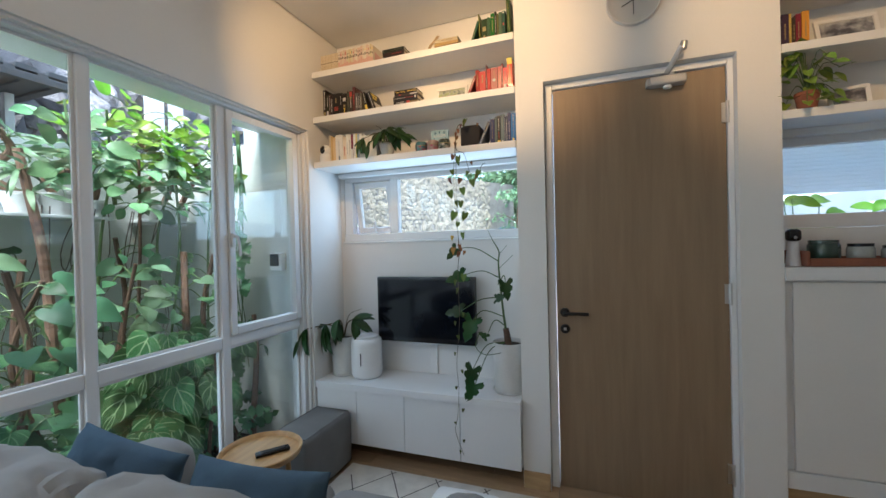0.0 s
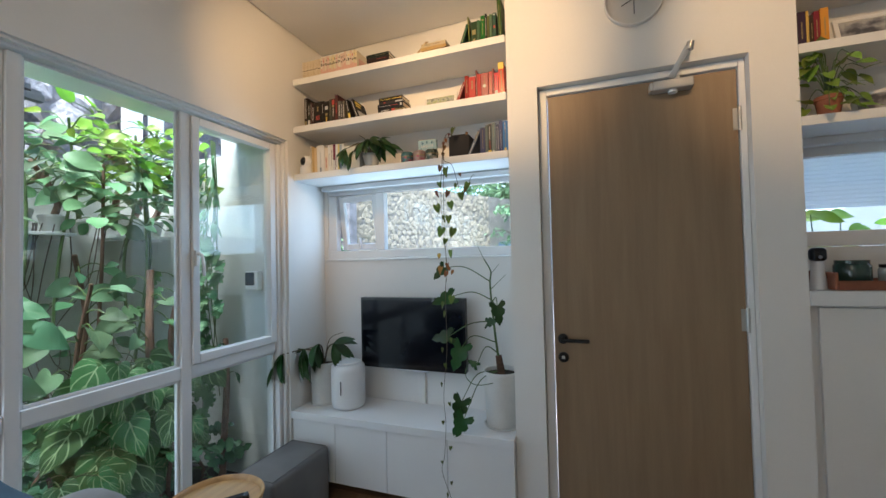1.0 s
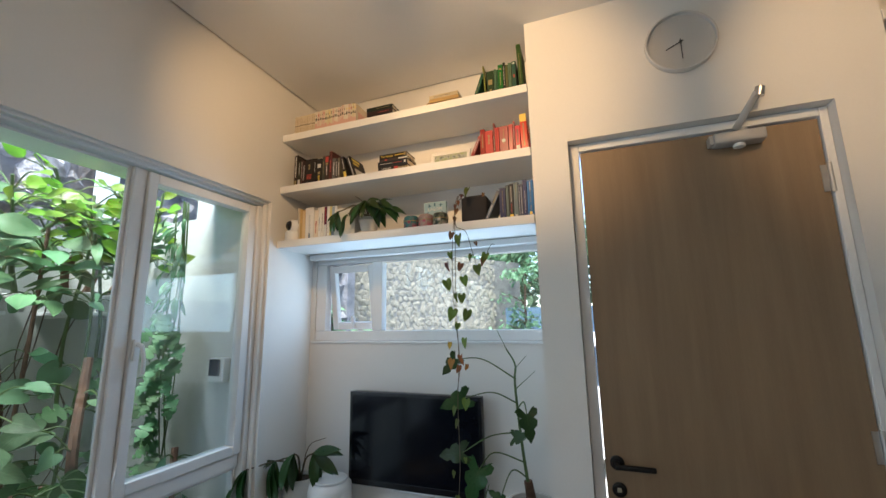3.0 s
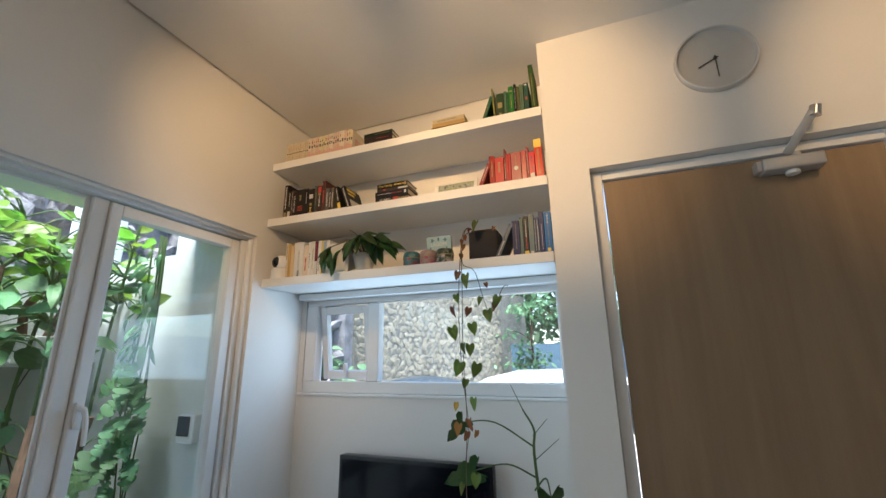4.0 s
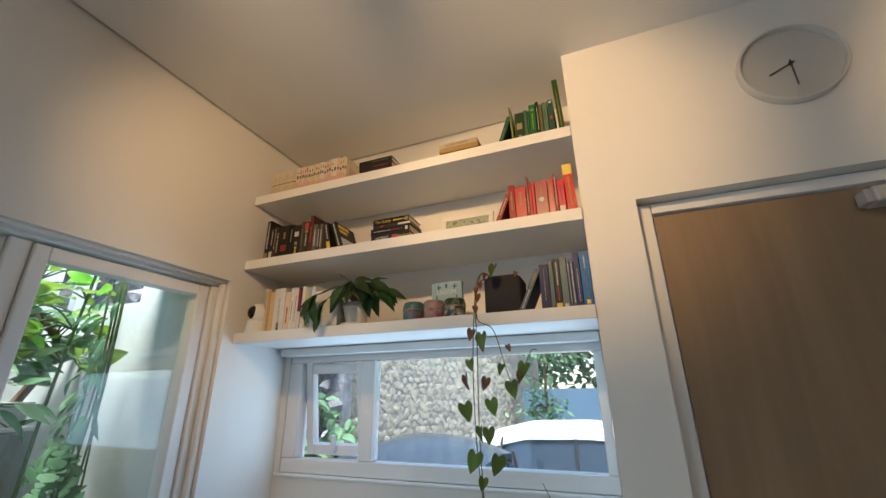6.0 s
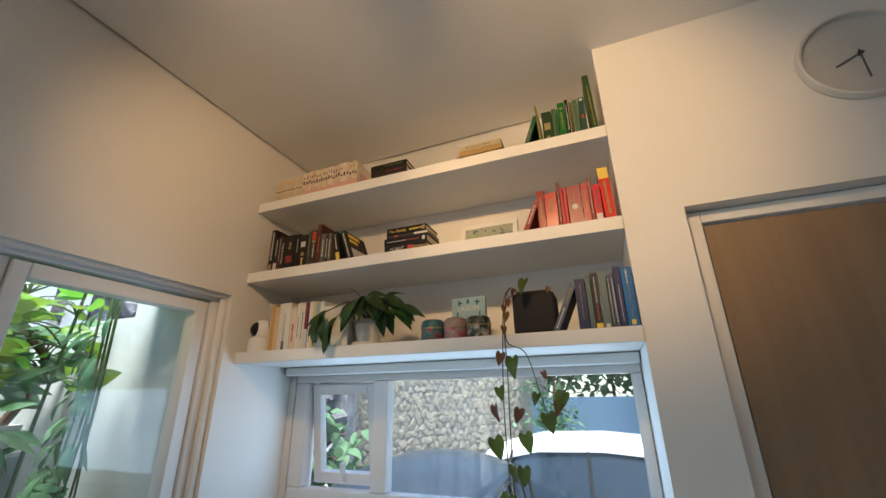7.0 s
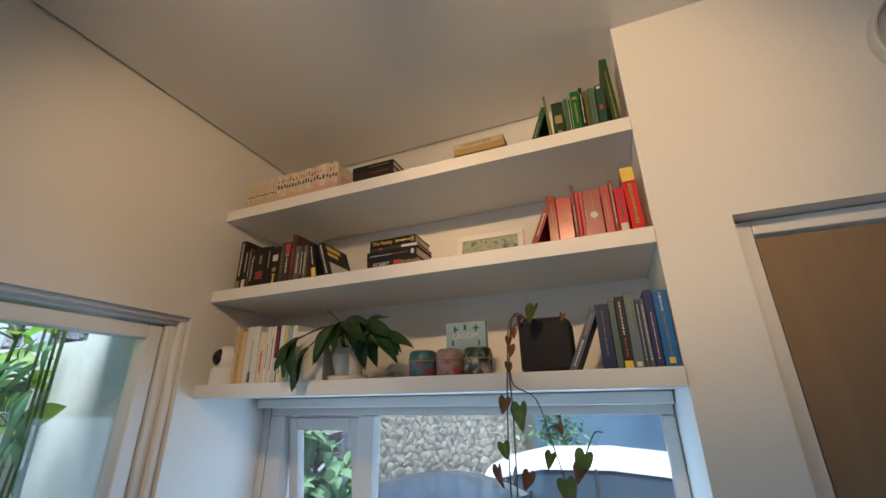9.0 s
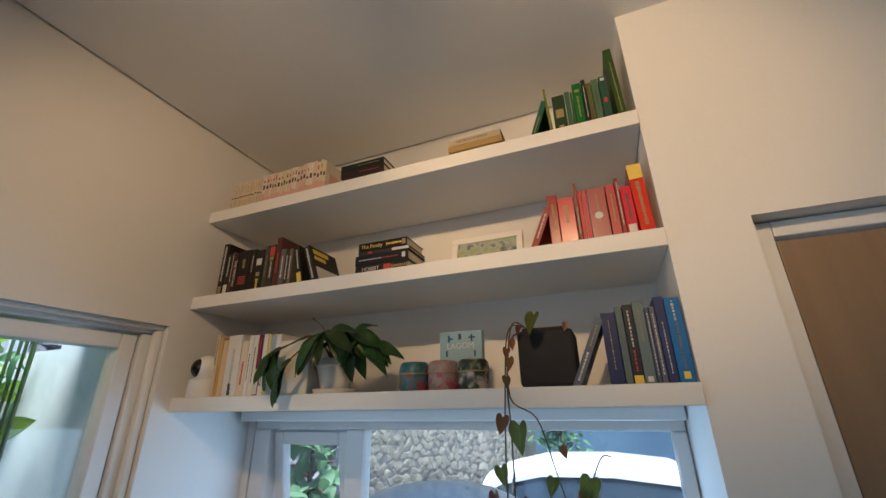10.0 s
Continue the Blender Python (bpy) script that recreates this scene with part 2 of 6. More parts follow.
PRINTY = material("yellow_print", (0.75, 0.55, 0.08), 0.5, vary=0.05, bump=0)
PRINTG = material("gold_print", (0.30, 0.235, 0.10), 0.5, vary=0.05, bump=0)
PRINTR = material("red_print", (0.45, 0.05, 0.04), 0.5, vary=0.05, bump=0)
# near-black for board joints and for the shade painted under the bench
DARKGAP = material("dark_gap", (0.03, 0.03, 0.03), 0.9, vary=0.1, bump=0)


# ---- mesh helpers ----
def part(name, bm, mat, parent=None, label="", smooth=False):
    """Links a bmesh as one mesh object, under a thing or a part."""
    me = bpy.data.meshes.new(name)
    bmesh.ops.recalc_face_normals(bm, faces=bm.faces)
    bm.to_mesh(me)
    bm.free()
    me.materials.append(mat)
    if smooth:
        me.shade_smooth()
        me.set_sharp_from_angle(angle=radians(40))
    ob = new(name, me)
    if parent:
        ob.parent = parent
    if label:
        tagged(ob, label)
    return ob


def thing(name, label, category, place=(0, 0, 0), group="", turn=0):
    ob = new(name)
    ob.empty_display_size = 0.05
    ob.matrix_world = pose(*place, 0, 0, turn)
    return tagged(ob, label, category, group)


def box(bm, x0, x1, y0, y1, z0, z1, bevel=0.0, seg=2, m=None):
    made = bmesh.ops.create_cube(bm, size=1)["verts"]
    for v in made:
        v.co = Vector(((x0 + x1) / 2 + v.co.x * (x1 - x0), (y0 + y1) / 2 + v.co.y * (y1 - y0), (z0 + z1) / 2 + v.co.z * (z1 - z0)))
    if m is not None:
        bmesh.ops.transform(bm, matrix=m, verts=made)
    if bevel:
        edges = list({e for v in made for e in v.link_edges})
        bmesh.ops.bevel(bm, geom=edges, offset=bevel, segments=seg, affect="EDGES", profile=0.5)
    return bm


def boxes(*rows, bevel=0.0, seg=2):
    bm = bmesh.new()
    for r in rows:
        box(bm, *r, bevel=bevel, seg=seg)
    return bm


def lathe(profile, seg=32, place=(0, 0, 0), bm=None, ribs=0, rib=0.0):
    """Turns (radius, height) rows round z; open at radius 0 rows."""
    bm = bm or bmesh.new()
    rings = []
    for r, z in profile:
        if r < 1e-5:
            rings.append([bm.verts.new((place[0], place[1], place[2] + z))])
        else:
            ring = []
            for i in range(seg):
                a = 2 * math.pi * i / seg
                q = r * (1 + (rib * (i % 2) if ribs else 0))
                ring.append(bm.verts.new((place[0] + q * math.cos(a), place[1] + q * math.sin(a), place[2] + z)))
            rings.append(ring)
    for a, b in zip(rings, rings[1:]):
        for i in range(seg):
            j = (i + 1) % seg
            if len(a) == 1 and len(b) > 1:
                bm.faces.new((a[0], b[j], b[i]))
            elif len(b) == 1 and len(a) > 1:
                bm.faces.new((a[i], a[j], b[0]))
            elif len(a) > 1:
                bm.faces.new((a[i], a[j], b[j], b[i]))
    return bm


def tube(bm, points, r0, r1=None, seg=6):
    """A tapering tube along points."""
    r1 = r0 if r1 is None else r1
    pts = [Vector(p) for p in points]
    last = None
    for i, p in enumerate(pts):
        d = (pts[min(i + 1, len(pts) - 1)] - pts[max(i - 1, 0)]).normalized()
        side = d.orthogonal().normalized() if last is None else (last[1] - d * last[1].dot(d)).normalized()
        up = d.cross(side)
        r = r0 + (r1 - r0) * i / max(1, len(pts) - 1)
        ring = [bm.verts.new(p + r * (math.cos(2 * math.pi * k / seg) * side + math.sin(2 * math.pi * k / seg) * up)) for k in range(seg)]
        if last:
            for k in range(seg):
                bm.faces.new((last[0][k], last[0][(k + 1) % seg], ring[(k + 1) % seg], ring[k]))
        else:
            bm.faces.new(ring[::-1])
        last = (ring, side)
    bm.faces.new(last[0])
    return bm


def curve(points, steps=5):
    """A smooth run through points (Catmull-Rom)."""
    p = [Vector(q) for q in points]
    p = [p[0] * 2 - p[1], *p, p[-1] * 2 - p[-2]]
    out = []
    for a, b, c, d in zip(p, p[1:], p[2:], p[3:]):
        for i in range(steps):
            t = i / steps
            out.append(0.5 * (2 * b + (c - a) * t + (2 * a - 5 * b + 4 * c - d) * t * t + (3 * b - a - 3 * c + d) * t ** 3))
    return out + [p[-2]]


OUTLINES = {
    "ovate": ((0.0, 0.0), (0.22, 0.08), (0.42, 0.28), (0.46, 0.45), (0.34, 0.70), (0.14, 0.90), (0.0, 1.0)),
    "heart": ((0.0, 0.02), (0.20, -0.16), (0.42, -0.12), (0.50, 0.12), (0.42, 0.42), (0.20, 0.76), (0.0, 1.0)),
    "lance": ((0.0, 0.0), (0.20, 0.10), (0.42, 0.30), (0.50, 0.50), (0.40, 0.70), (0.18, 0.90), (0.0, 1.0)),
    "arrow": ((0.0, 0.0), (0.30, -0.28), (0.44, -0.20), (0.40, 0.10), (0.34, 0.40), (0.18, 0.75), (0.0, 1.0)),
}


def leaf_mesh(name, mat, kind, wide=0.6, droop=0.25, fold=0.12, notch=0.0, wave=0.03, steps=3, seed=1):
    """One leaf of length 1, base at the origin, tip towards +y, upper side towards +z."""
    rnd = random.Random(seed)
    side = curve([(x, y, 0) for x, y in OUTLINES[kind]], steps)
    bm = bmesh.new()
    uvl = bm.loops.layers.uv.new("UVMap")
    n = len(side) - 1
    rows, ph = [], rnd.random() * 6
    for s in (-1, 1):
        col = []
        for i, p in enumerate(side):
            v = i / n
            k = 1.0
            if notch:
                k = 1 - notch * max(0.0, math.sin(v * math.pi * 9)) ** 2 * (0.1 < v < 0.92)
            midy = max(0.0, p.y) if i else 0.0
            row = []
            for u in (0.0, 0.5, 1.0):
                x = s * p.x * 2 * wide * u * (k if u == 1.0 else 1.0) * 0.5
                y = midy + (p.y - midy) * u
                z = abs(x) * fold - droop * max(0, y) ** 2 + wave * math.sin(7 * y + ph + s) * u
                row.append((Vector((x, y - 0.25 * droop * max(0, y) ** 2, z)), (0.5 + s * 0.5 * u, v)))
            col.append(row)
        rows.append(col)
    for s, col in enumerate(rows):
        grid = [[bm.verts.new(c) for c, _ in row] for row in col]
        for i in range(n):
            for j in range(2):
                q = [(i, j), (i, j + 1), (i + 1, j + 1), (i + 1, j)]
                if s == 0:
                    q = q[::-1]
                f = bm.faces.new([grid[a][b] for a, b in q])
                for loop, (a, b) in zip(f.loops, q):
                    loop[uvl].uv = col[a][b][1]
    bmesh.ops.remove_doubles(bm, verts=bm.verts, dist=0.0008)
    bmesh.ops.dissolve_degenerate(bm, dist=0.0005, edges=bm.edges)
    me = bpy.data.meshes.new(name)
    bm.to_mesh(me)
    bm.free()
    me.materials.append(mat)
    me.shade_smooth()
    return me


def leaf_set(name, mat, kind, count=3, **more):
    return [leaf_mesh(name, mat, kind, seed=i + 1, droop=more.get("droop", 0.25) * (0.6 + 0.4 * i),
                      **{k: v for k, v in more.items() if k != "droop"}) for i in range(count)]


def aim(place, tip, up, size):
    """The pose of a leaf: tip direction, rough up direction and length."""
    y = Vector(tip).normalized()
    z = Vector(up) - y * Vector(up).dot(y)
    z = z.normalized() if z.length > 1e-4 else y.orthogonal().normalized()
    x = y.cross(z)
    m = Matrix((x, y, z)).transposed().to_4x4()
    return Matrix.Translation(place) @ m @ Matrix.Diagonal((size, size, size, 1))


def add_leaf(parent, meshes, place, tip, up, size, rnd, name="leaf"):
    ob = new(name, rnd.choice(meshes))
    ob.parent = parent
    ob.matrix_local = parent.matrix_world.inverted() @ aim(place, tip, up, size)
    return ob


def text_part(words, mat, parent, place, size, rx=90, ry=0, rz=0, name="lettering", stretch=1.0):
    """Built-in font, as a mesh, centred at place in the parent's space."""
    cu = bpy.data.curves.new(name, "FONT")
    cu.body, cu.size, cu.extrude = words, size, 0.0003
    cu.align_x, cu.align_y = "CENTER", "CENTER"
    tmp = bpy.data.objects.new(name, cu)
    scene.collection.objects.link(tmp)
    bpy.context.view_layer.update()
    me = bpy.data.meshes.new_from_object(tmp.evaluated_get(bpy.context.evaluated_depsgraph_get()))
    bpy.data.objects.remove(tmp)
    me.materials.clear()
    me.materials.append(mat)
    ob = new(name, me)
    ob.parent = parent
    ob.matrix_local = pose(*place, rx, ry, rz) @ Matrix.Diagonal((stretch, 1, 1, 1))
    return ob


def structure(name, bm, mat, label="", smooth=False):
    return tagged(part(name, bm, mat, None, "", smooth), label, "", "", "structure")


# ---- setting ----
XL, YD, YB, ZC = -1.765, 2.335, 2.635, 2.965      # left wall, door wall, back of the niches, ceiling
XN, XC = -0.360, 0.898                            # right end of the niche, right end of the door pier
GW = -1.830                                       # window frame face
FLOORX0, FLOORX1, FLOORY0 = -1.76, 2.9, -2.3

floor = structure("floor", boxes((-1.95, 3.0, -2.4, 2.70, -0.12, -0.012)), DARKGAP, "screed under the floor boards")
cb = boxes((XL + 0.010, XN, -2.29, YB - 0.010, ZC, ZC + 0.05))
for v in cb.verts:
    v.co.z -= 0.017 if v.co.x < XN - 0.5 else 0.0
box(cb, XN, 2.89, -2.29, YB - 0.010, ZC, ZC + 0.05)
structure("ceiling", cb, CEIL, "plain white plaster ceiling")
structure("roof_slab", boxes((-1.96, 3.1, -2.5, 2.80, ZC + 0.055, ZC + 0.25)), CEIL, "flat concrete roof slab")

# left wall with the garden window: opening y -1.0..2.255, z 0.10..2.215
WY0, WY1, WZ0, WZ1 = -2.15, 2.265, 0.10, 2.230
structure("wall_west", boxes(
    (-1.95, XL, WY1, YB, 0, ZC + 0.055), (-1.95, XL, -2.3, WY0, 0, ZC + 0.055),
    (-1.95, XL, WY0, WY1, WZ1, ZC + 0.055), (-1.95, XL, WY0, WY1, 0, WZ0)), WHITE, "white painted wall above the garden window")
# back wall of the left niche with its long window: opening x -1.725..XN, z 1.465..1.965
structure("wall_niche", boxes(
    (-1.95, XN, YB, YB + 0.16, 0, 1.465), (-1.95, XN, YB, YB + 0.16, 1.965, ZC + 0.055),
    (-1.95, -1.735, YB, YB + 0.16, 1.465, 1.965)), WHITE, "white painted back wall of the niche")
# door pier: doorway x -0.203..0.722, z to 2.337
structure("wall_door", boxes(
    (XN, -0.203, YD, YB + 0.16, 0, ZC + 0.055), (0.722, XC, YD, YB + 0.16, 0, ZC + 0.055),
    (-0.203, 0.722, YD, 2.50, 2.337, ZC + 0.055)), WHITE, "white painted wall round the door")
# right niche
structure("wall_niche_2", boxes(
    (XC, 3.0, YB, YB + 0.16, 0, 1.465), (XC, 3.0, YB, YB + 0.16, 1.965, ZC + 0.055), (2.35, 3.0, YB, YB + 0.16, 1.465, 1.965)), WHITE,
    "white painted back wall of the second niche")
structure("wall_east", boxes((2.9, 3.05, -2.4, YB + 0.16, 0, ZC + 0.055)), WHITE, "plain white wall")
structure("wall_south", boxes((-1.95, 2.9, -2.45, -2.3, 0, ZC + 0.055)), WHITE, "plain white wall")

# skirting of pale wood on the pier
structure("baseboard", boxes((XN + 0.003, -0.207, YD - 0.014, YD - 0.001, 0.0, 0.098), bevel=0.003), PINE, "pale wooden skirting board")
structure("baseboard_2", boxes((0.726, XC - 0.002, YD - 0.014, YD - 0.001, 0.0, 0.098), bevel=0.003), PINE, "pale wooden skirting board")


def frame_bar(parent, name, *dims, bevel=0.004, mat=None):
    return part(name, boxes(dims, bevel=bevel), mat or FRAMEW, parent)


def pane(parent, *dims):
    ob = part("pane", boxes(dims), GLASS, parent)
    ob.visible_shadow = False
    return ob


# garden window
win = tagged(new("window_1"), "tall white framed window onto the planted court", "", "", "structure")
F0, F1 = GW - 0.055, GW
for y0, y1 in ((WY0, WY0 + 0.05), (-1.535, -1.493), (-0.905, -0.863), (-0.275, -0.233), (0.355, 0.397), (0.975, 1.017), (1.600, 1.650)):
    frame_bar(win, "mullion", F0, F1, y0, y1, WZ0, WZ1 - 0.026)
frame_bar(win, "mullion", F0, F1 + 0.022, WY1 - 0.046, WY1 - 0.002, WZ0, WZ1 - 0.026)
frame_bar(win, "window_head", F0, F1 + 0.022, WY0, WY1 - 0.002, WZ1 - 0.024, WZ1 - 0.003)
frame_bar(win, "window_sill", F0, F1 + 0.03, WY0, WY1 - 0.002, WZ0 + 0.002, WZ0 + 0.05)
edges_y = (WY0 + 0.05, -1.535, -1.493, -0.905, -0.863, -0.275, -0.233, 0.355, 0.397, 0.975, 1.017, 1.600, 1.650, WY1 - 0.048)
for a, b in zip(edges_y[0::2], edges_y[1::2]):
    frame_bar(win, "transom", F0, F1 - 0.003, a + 0.001, b - 0.001, 0.893, 0.953)
    pane(win, F0 + 0.020, F0 + 0.026, a - 0.01, b + 0.01, WZ0 + 0.045, 0.898)
    for z0, z1 in ((WZ0 + 0.052, 0.892),) + (((0.954, WZ1 - 0.026),) if b < 2.0 else ()):
        part("glazing_bead", boxes((F0 + 0.027, F1 - 0.016, a + 0.001, a + 0.013, z0, z1), (F0 + 0.027, F1 - 0.016, b - 0.013, b - 0.001, z0, z1),
                                   (F0 + 0.027, F1 - 0.016, a + 0.0135, b - 0.0135, z0, z0 + 0.012), (F0 + 0.027, F1 - 0.016, a + 0.0135, b - 0.0135, z1 - 0.012, z1), bevel=0.002), FRAMEW, win)
    if b < 2.0:
        pane(win, F0 + 0.020, F0 + 0.026, a - 0.01, b + 0.01, 0.948, WZ1 - 0.02)
# opening sash at the end of the window, shut
sash = part("sash", boxes((F0 + 0.012, F1 + 0.012, 1.652, 1.690, 0.956, 2.198), (F0 + 0.012, F1 + 0.012, 2.170, 2.214, 0.956, 2.198),
                          (F0 + 0.012, F1 + 0.012, 1.691, 2.169, 0.956, 1.000), (F0 + 0.012, F1 + 0.012, 1.691, 2.169, 2.156, 2.198), bevel=0.004), FRAMEW, win)
sp = part("pane", boxes((F0 + 0.030, F0 + 0.036, 1.685, 2.175, 0.994, 2.160)), GLASS, sash)
sp.visible_shadow = False
lv = bmesh.new()
box(lv, F1 + 0.013, F1 + 0.024, 1.660, 1.682, 1.44, 1.52, bevel=0.003)
tube(lv, curve([(F1 + 0.020, 1.671, 1.50), (F1 + 0.045, 1.672, 1.495), (F1 + 0.050, 1.680, 1.45), (F1 + 0.048, 1.685, 1.39)], 4), 0.009, 0.007, 8)
part("window_handle", lv, FRAMEW, sash, "white lever handle", True)
# stepped reveal at the end of the window
structure("trim", boxes((F1 + 0.024, XL - 0.016, WY1 - 0.022, WY1 - 0.001, WZ0, WZ1 - 0.014), bevel=0.006), WHITE, "stepped white reveal beside the window")
structure("trim_2", boxes((F1 + 0.024, XL - 0.016, WY0, WY1 - 0.001, WZ1 - 0.012, WZ1 - 0.001)), WHITE, "stepped white reveal above the window")

# niche window with a small opened top-hung sash and a fixed pane
win2 = tagged(new("window_2"), "long low white framed window above the television", "", "", "structure")
N0, N1 = YB + 0.004, YB + 0.060
frame_bar(win2, "window_frame", -1.733, XN - 0.002, N0, N1, 1.918, 1.963)
frame_bar(win2, "window_frame", -1.733, XN - 0.002, N0, N1, 1.467, 1.522)
frame_bar(win2, "window_frame", -1.733, -1.665, N0, N1, 1.523, 1.917)
frame_bar(win2, "window_frame", -1.345, -1.282, N0, N1, 1.523, 1.917)
frame_bar(win2, "window_frame", -0.394, XN - 0.002, N0, N1, 1.523, 1.917)
pane(win2, -1.287, -0.389, N0 + 0.030, N0 + 0.036, 1.517, 1.922)
frame_bar(win2, "window_sill", -1.755, XN - 0.002, YB - 0.010, YB - 0.001, 1.452, 1.466)
frame_bar(win2, "blind_box", -1.745, XN - 0.004, YB - 0.060, YB - 0.002, 1.945, 1.978)
hung = part("sash", boxes((-1.658, -1.622, -0.02, 0.02, -0.385, 0), (-1.388, -1.352, -0.02, 0.02, -0.385, 0),
                          (-1.621, -1.389, -0.02, 0.02, -0.042, 0), (-1.621, -1.389, -0.02, 0.02, -0.385, -0.343), bevel=0.003), FRAMEW, win2)
hung.matrix_local = pose(0, N0 + 0.036, 1.912, 9, 0, 0)
hp = part("pane", boxes((-1.626, -1.384, -0.003, 0.003, -0.348, -0.037)), GLASS, hung)
hp.visible_shadow = False
part("stay", boxes((-1.512, -1.500, -0.045, -0.018, -0.372, -0.300), bevel=0.002), FRAMEW, hung, "white casement stay")

BLINDW = material("pale_blue_white_slat", (0.84, 0.87, 0.90), 0.5, vary=0.03, bump=0, trans=0.8)
# window of the right niche with a lowered slatted blind
win3 = tagged(new("window_3"), "low white framed window with a slatted blind", "", "", "structure")
frame_bar(win3, "window_frame", XC + 0.002, 2.348, N0, N1, 1.900, 1.963)
frame_bar(win3, "window_frame", XC + 0.002, 2.348, N0, N1, 1.467, 1.540)
frame_bar(win3, "window_frame", XC + 0.002, XC + 0.060, N0, N1, 1.541, 1.899)
frame_bar(win3, "window_frame", 2.30, 2.348, N0, N1, 1.541, 1.899)
for k in range(12):
    frame_bar(win3, "slat", XC + 0.062, 2.298, N0 + 0.040, N0 + 0.058, 1.652 + 0.021 * k, 1.6715 + 0.021 * k, bevel=0.0, mat=BLINDW)
frame_bar(win3, "blind_box", XC + 0.004, 2.340, YB - 0.060, YB - 0.002, 1.945, 1.985)
pane(win3, XC + 0.055, 2.305, N0 + 0.030, N0 + 0.036, 1.535, 1.905)

# doorway: white frame set back in its reveal, oak leaf, black lever, steel hinges
door = tagged(new("door_1"), "closed oak veneered door with black lever handle", "", "", "structure")
D0 = YD + 0.047
for dims in ((-0.201, -0.160, D0, D0 + 0.09, 0.0, 2.334), (0.694, 0.720, D0, D0 + 0.09, 0.0, 2.334), (-0.159, 0.693, D0, D0 + 0.09, 2.300, 2.334)):
    frame_bar(door, "door_frame", *dims, bevel=0.003)
leaf = part("door_leaf", boxes((-0.155, 0.690, D0 + 0.012, D0 + 0.052, 0.006, 2.294), bevel=0.002), DOORWOOD, door)
hd = lathe([(0.0, 0), (0.026, 0), (0.026, 0.008), (0.022, 0.010), (0.0, 0.010)], 24)
bmesh.ops.transform(hd, matrix=pose(-0.112, D0 + 0.012, 1.020, 90), verts=hd.verts)
tube(hd, [(-0.112, D0 + 0.004, 1.020), (-0.112, D0 - 0.040, 1.020)], 0.010, 0.010, 12)
box(hd, -0.122, 0.018, D0 - 0.052, D0 - 0.036, 1.011, 1.030, bevel=0.006, seg=3)
part("door_handle", hd, BLACKM, leaf, "matt black lever handle", True)
ek = lathe([(0.0, 0), (0.026, 0), (0.026, 0.008), (0.022, 0.011), (0.014, 0.011), (0.014, 0.007), (0.0, 0.007)], 24)
bmesh.ops.transform(ek, matrix=pose(-0.112, D0 + 0.012, 0.925, 90), verts=ek.verts)
part("lock_rose", ek, BLACKM, leaf, "round black lock rose", True)
part("lock_cylinder", boxes((-0.120, -0.104, D0 - 0.001, D0 + 0.004, 0.917, 0.933), bevel=0.002), STEEL, leaf, "steel lock cylinder")
for z in (2.06, 1.14, 0.22):
    hb = bmesh.new()
    tube(hb, [(0.694, D0 + 0.002, z - 0.055), (0.694, D0 + 0.002, z + 0.055)], 0.008, 0.008, 10)
    box(hb, 0.670, 0.692, D0 + 0.008, D0 + 0.0115, z - 0.05, z + 0.05)
    part("hinge", hb, STEEL, leaf, "brushed steel hinge", True)
# overhead closer on the leaf
closer = thing("door_closer", "grey metal overhead door closer with folded arm", "door closer", (0.425, D0 + 0.0115, 2.248))
part("body", boxes((-0.085, 0.085, -0.062, 0.0, -0.022, 0.024), bevel=0.008, seg=3), ALU, closer, "", True)
part("end_plate", boxes((-0.099, -0.084, -0.050, -0.004, -0.018, 0.020), bevel=0.003), ALU, closer)
kb = lathe([(0.0, 0), (0.020, 0), (0.020, 0.010), (0.015, 0.014), (0, 0.014)], 20)
bmesh.ops.transform(kb, matrix=pose(0.0, -0.034, -0.036, 0), verts=kb.verts)
part("cap", kb, PLASTICW, closer, "round white cap", True)
arm = bmesh.new()
tube(arm, [(0.02, -0.032, 0.024), (0.02, -0.032, 0.040)], 0.016, 0.014, 14)
box(arm, -0.013, 0.013, -0.004, 0.004, 0, 0.145, bevel=0.002, m=Matrix.Translation((-0.005, -0.034, 0.036)) @ pose(0, 0, 0, 38, 30, 0))
part("arm", arm, ALU, closer, "grey steel arm", True)
jt = bmesh.new()
tube(jt, [(0.058, -0.112, 0.122), (0.064, -0.116, 0.156)], 0.017, 0.015, 14)
part("knuckle", jt, STEEL, closer, "steel arm joint", True)

# shelves built into both niches
SHELF_Z = (1.980, 2.293, 2.604)
for k, z in enumerate(SHELF_Z):
    s = thing("wall_shelf", "thick white built-in shelf in the niche", "shelf", (0, 0, 0), "built-in shelves")
    part("board", boxes((XL + 0.001, XN - 0.001, YD - 0.016, YB - 0.001, z, z + 0.041), bevel=0.002), SHELFW, s)
    s = thing("wall_shelf", "thick white built-in shelf in the second niche", "shelf", (0, 0, 0), "built-in shelves")
    part("board", boxes((XC + 0.001, 2.89, YD - 0.004, YB - 0.001, z, z + 0.041), bevel=0.002), SHELFW, s)

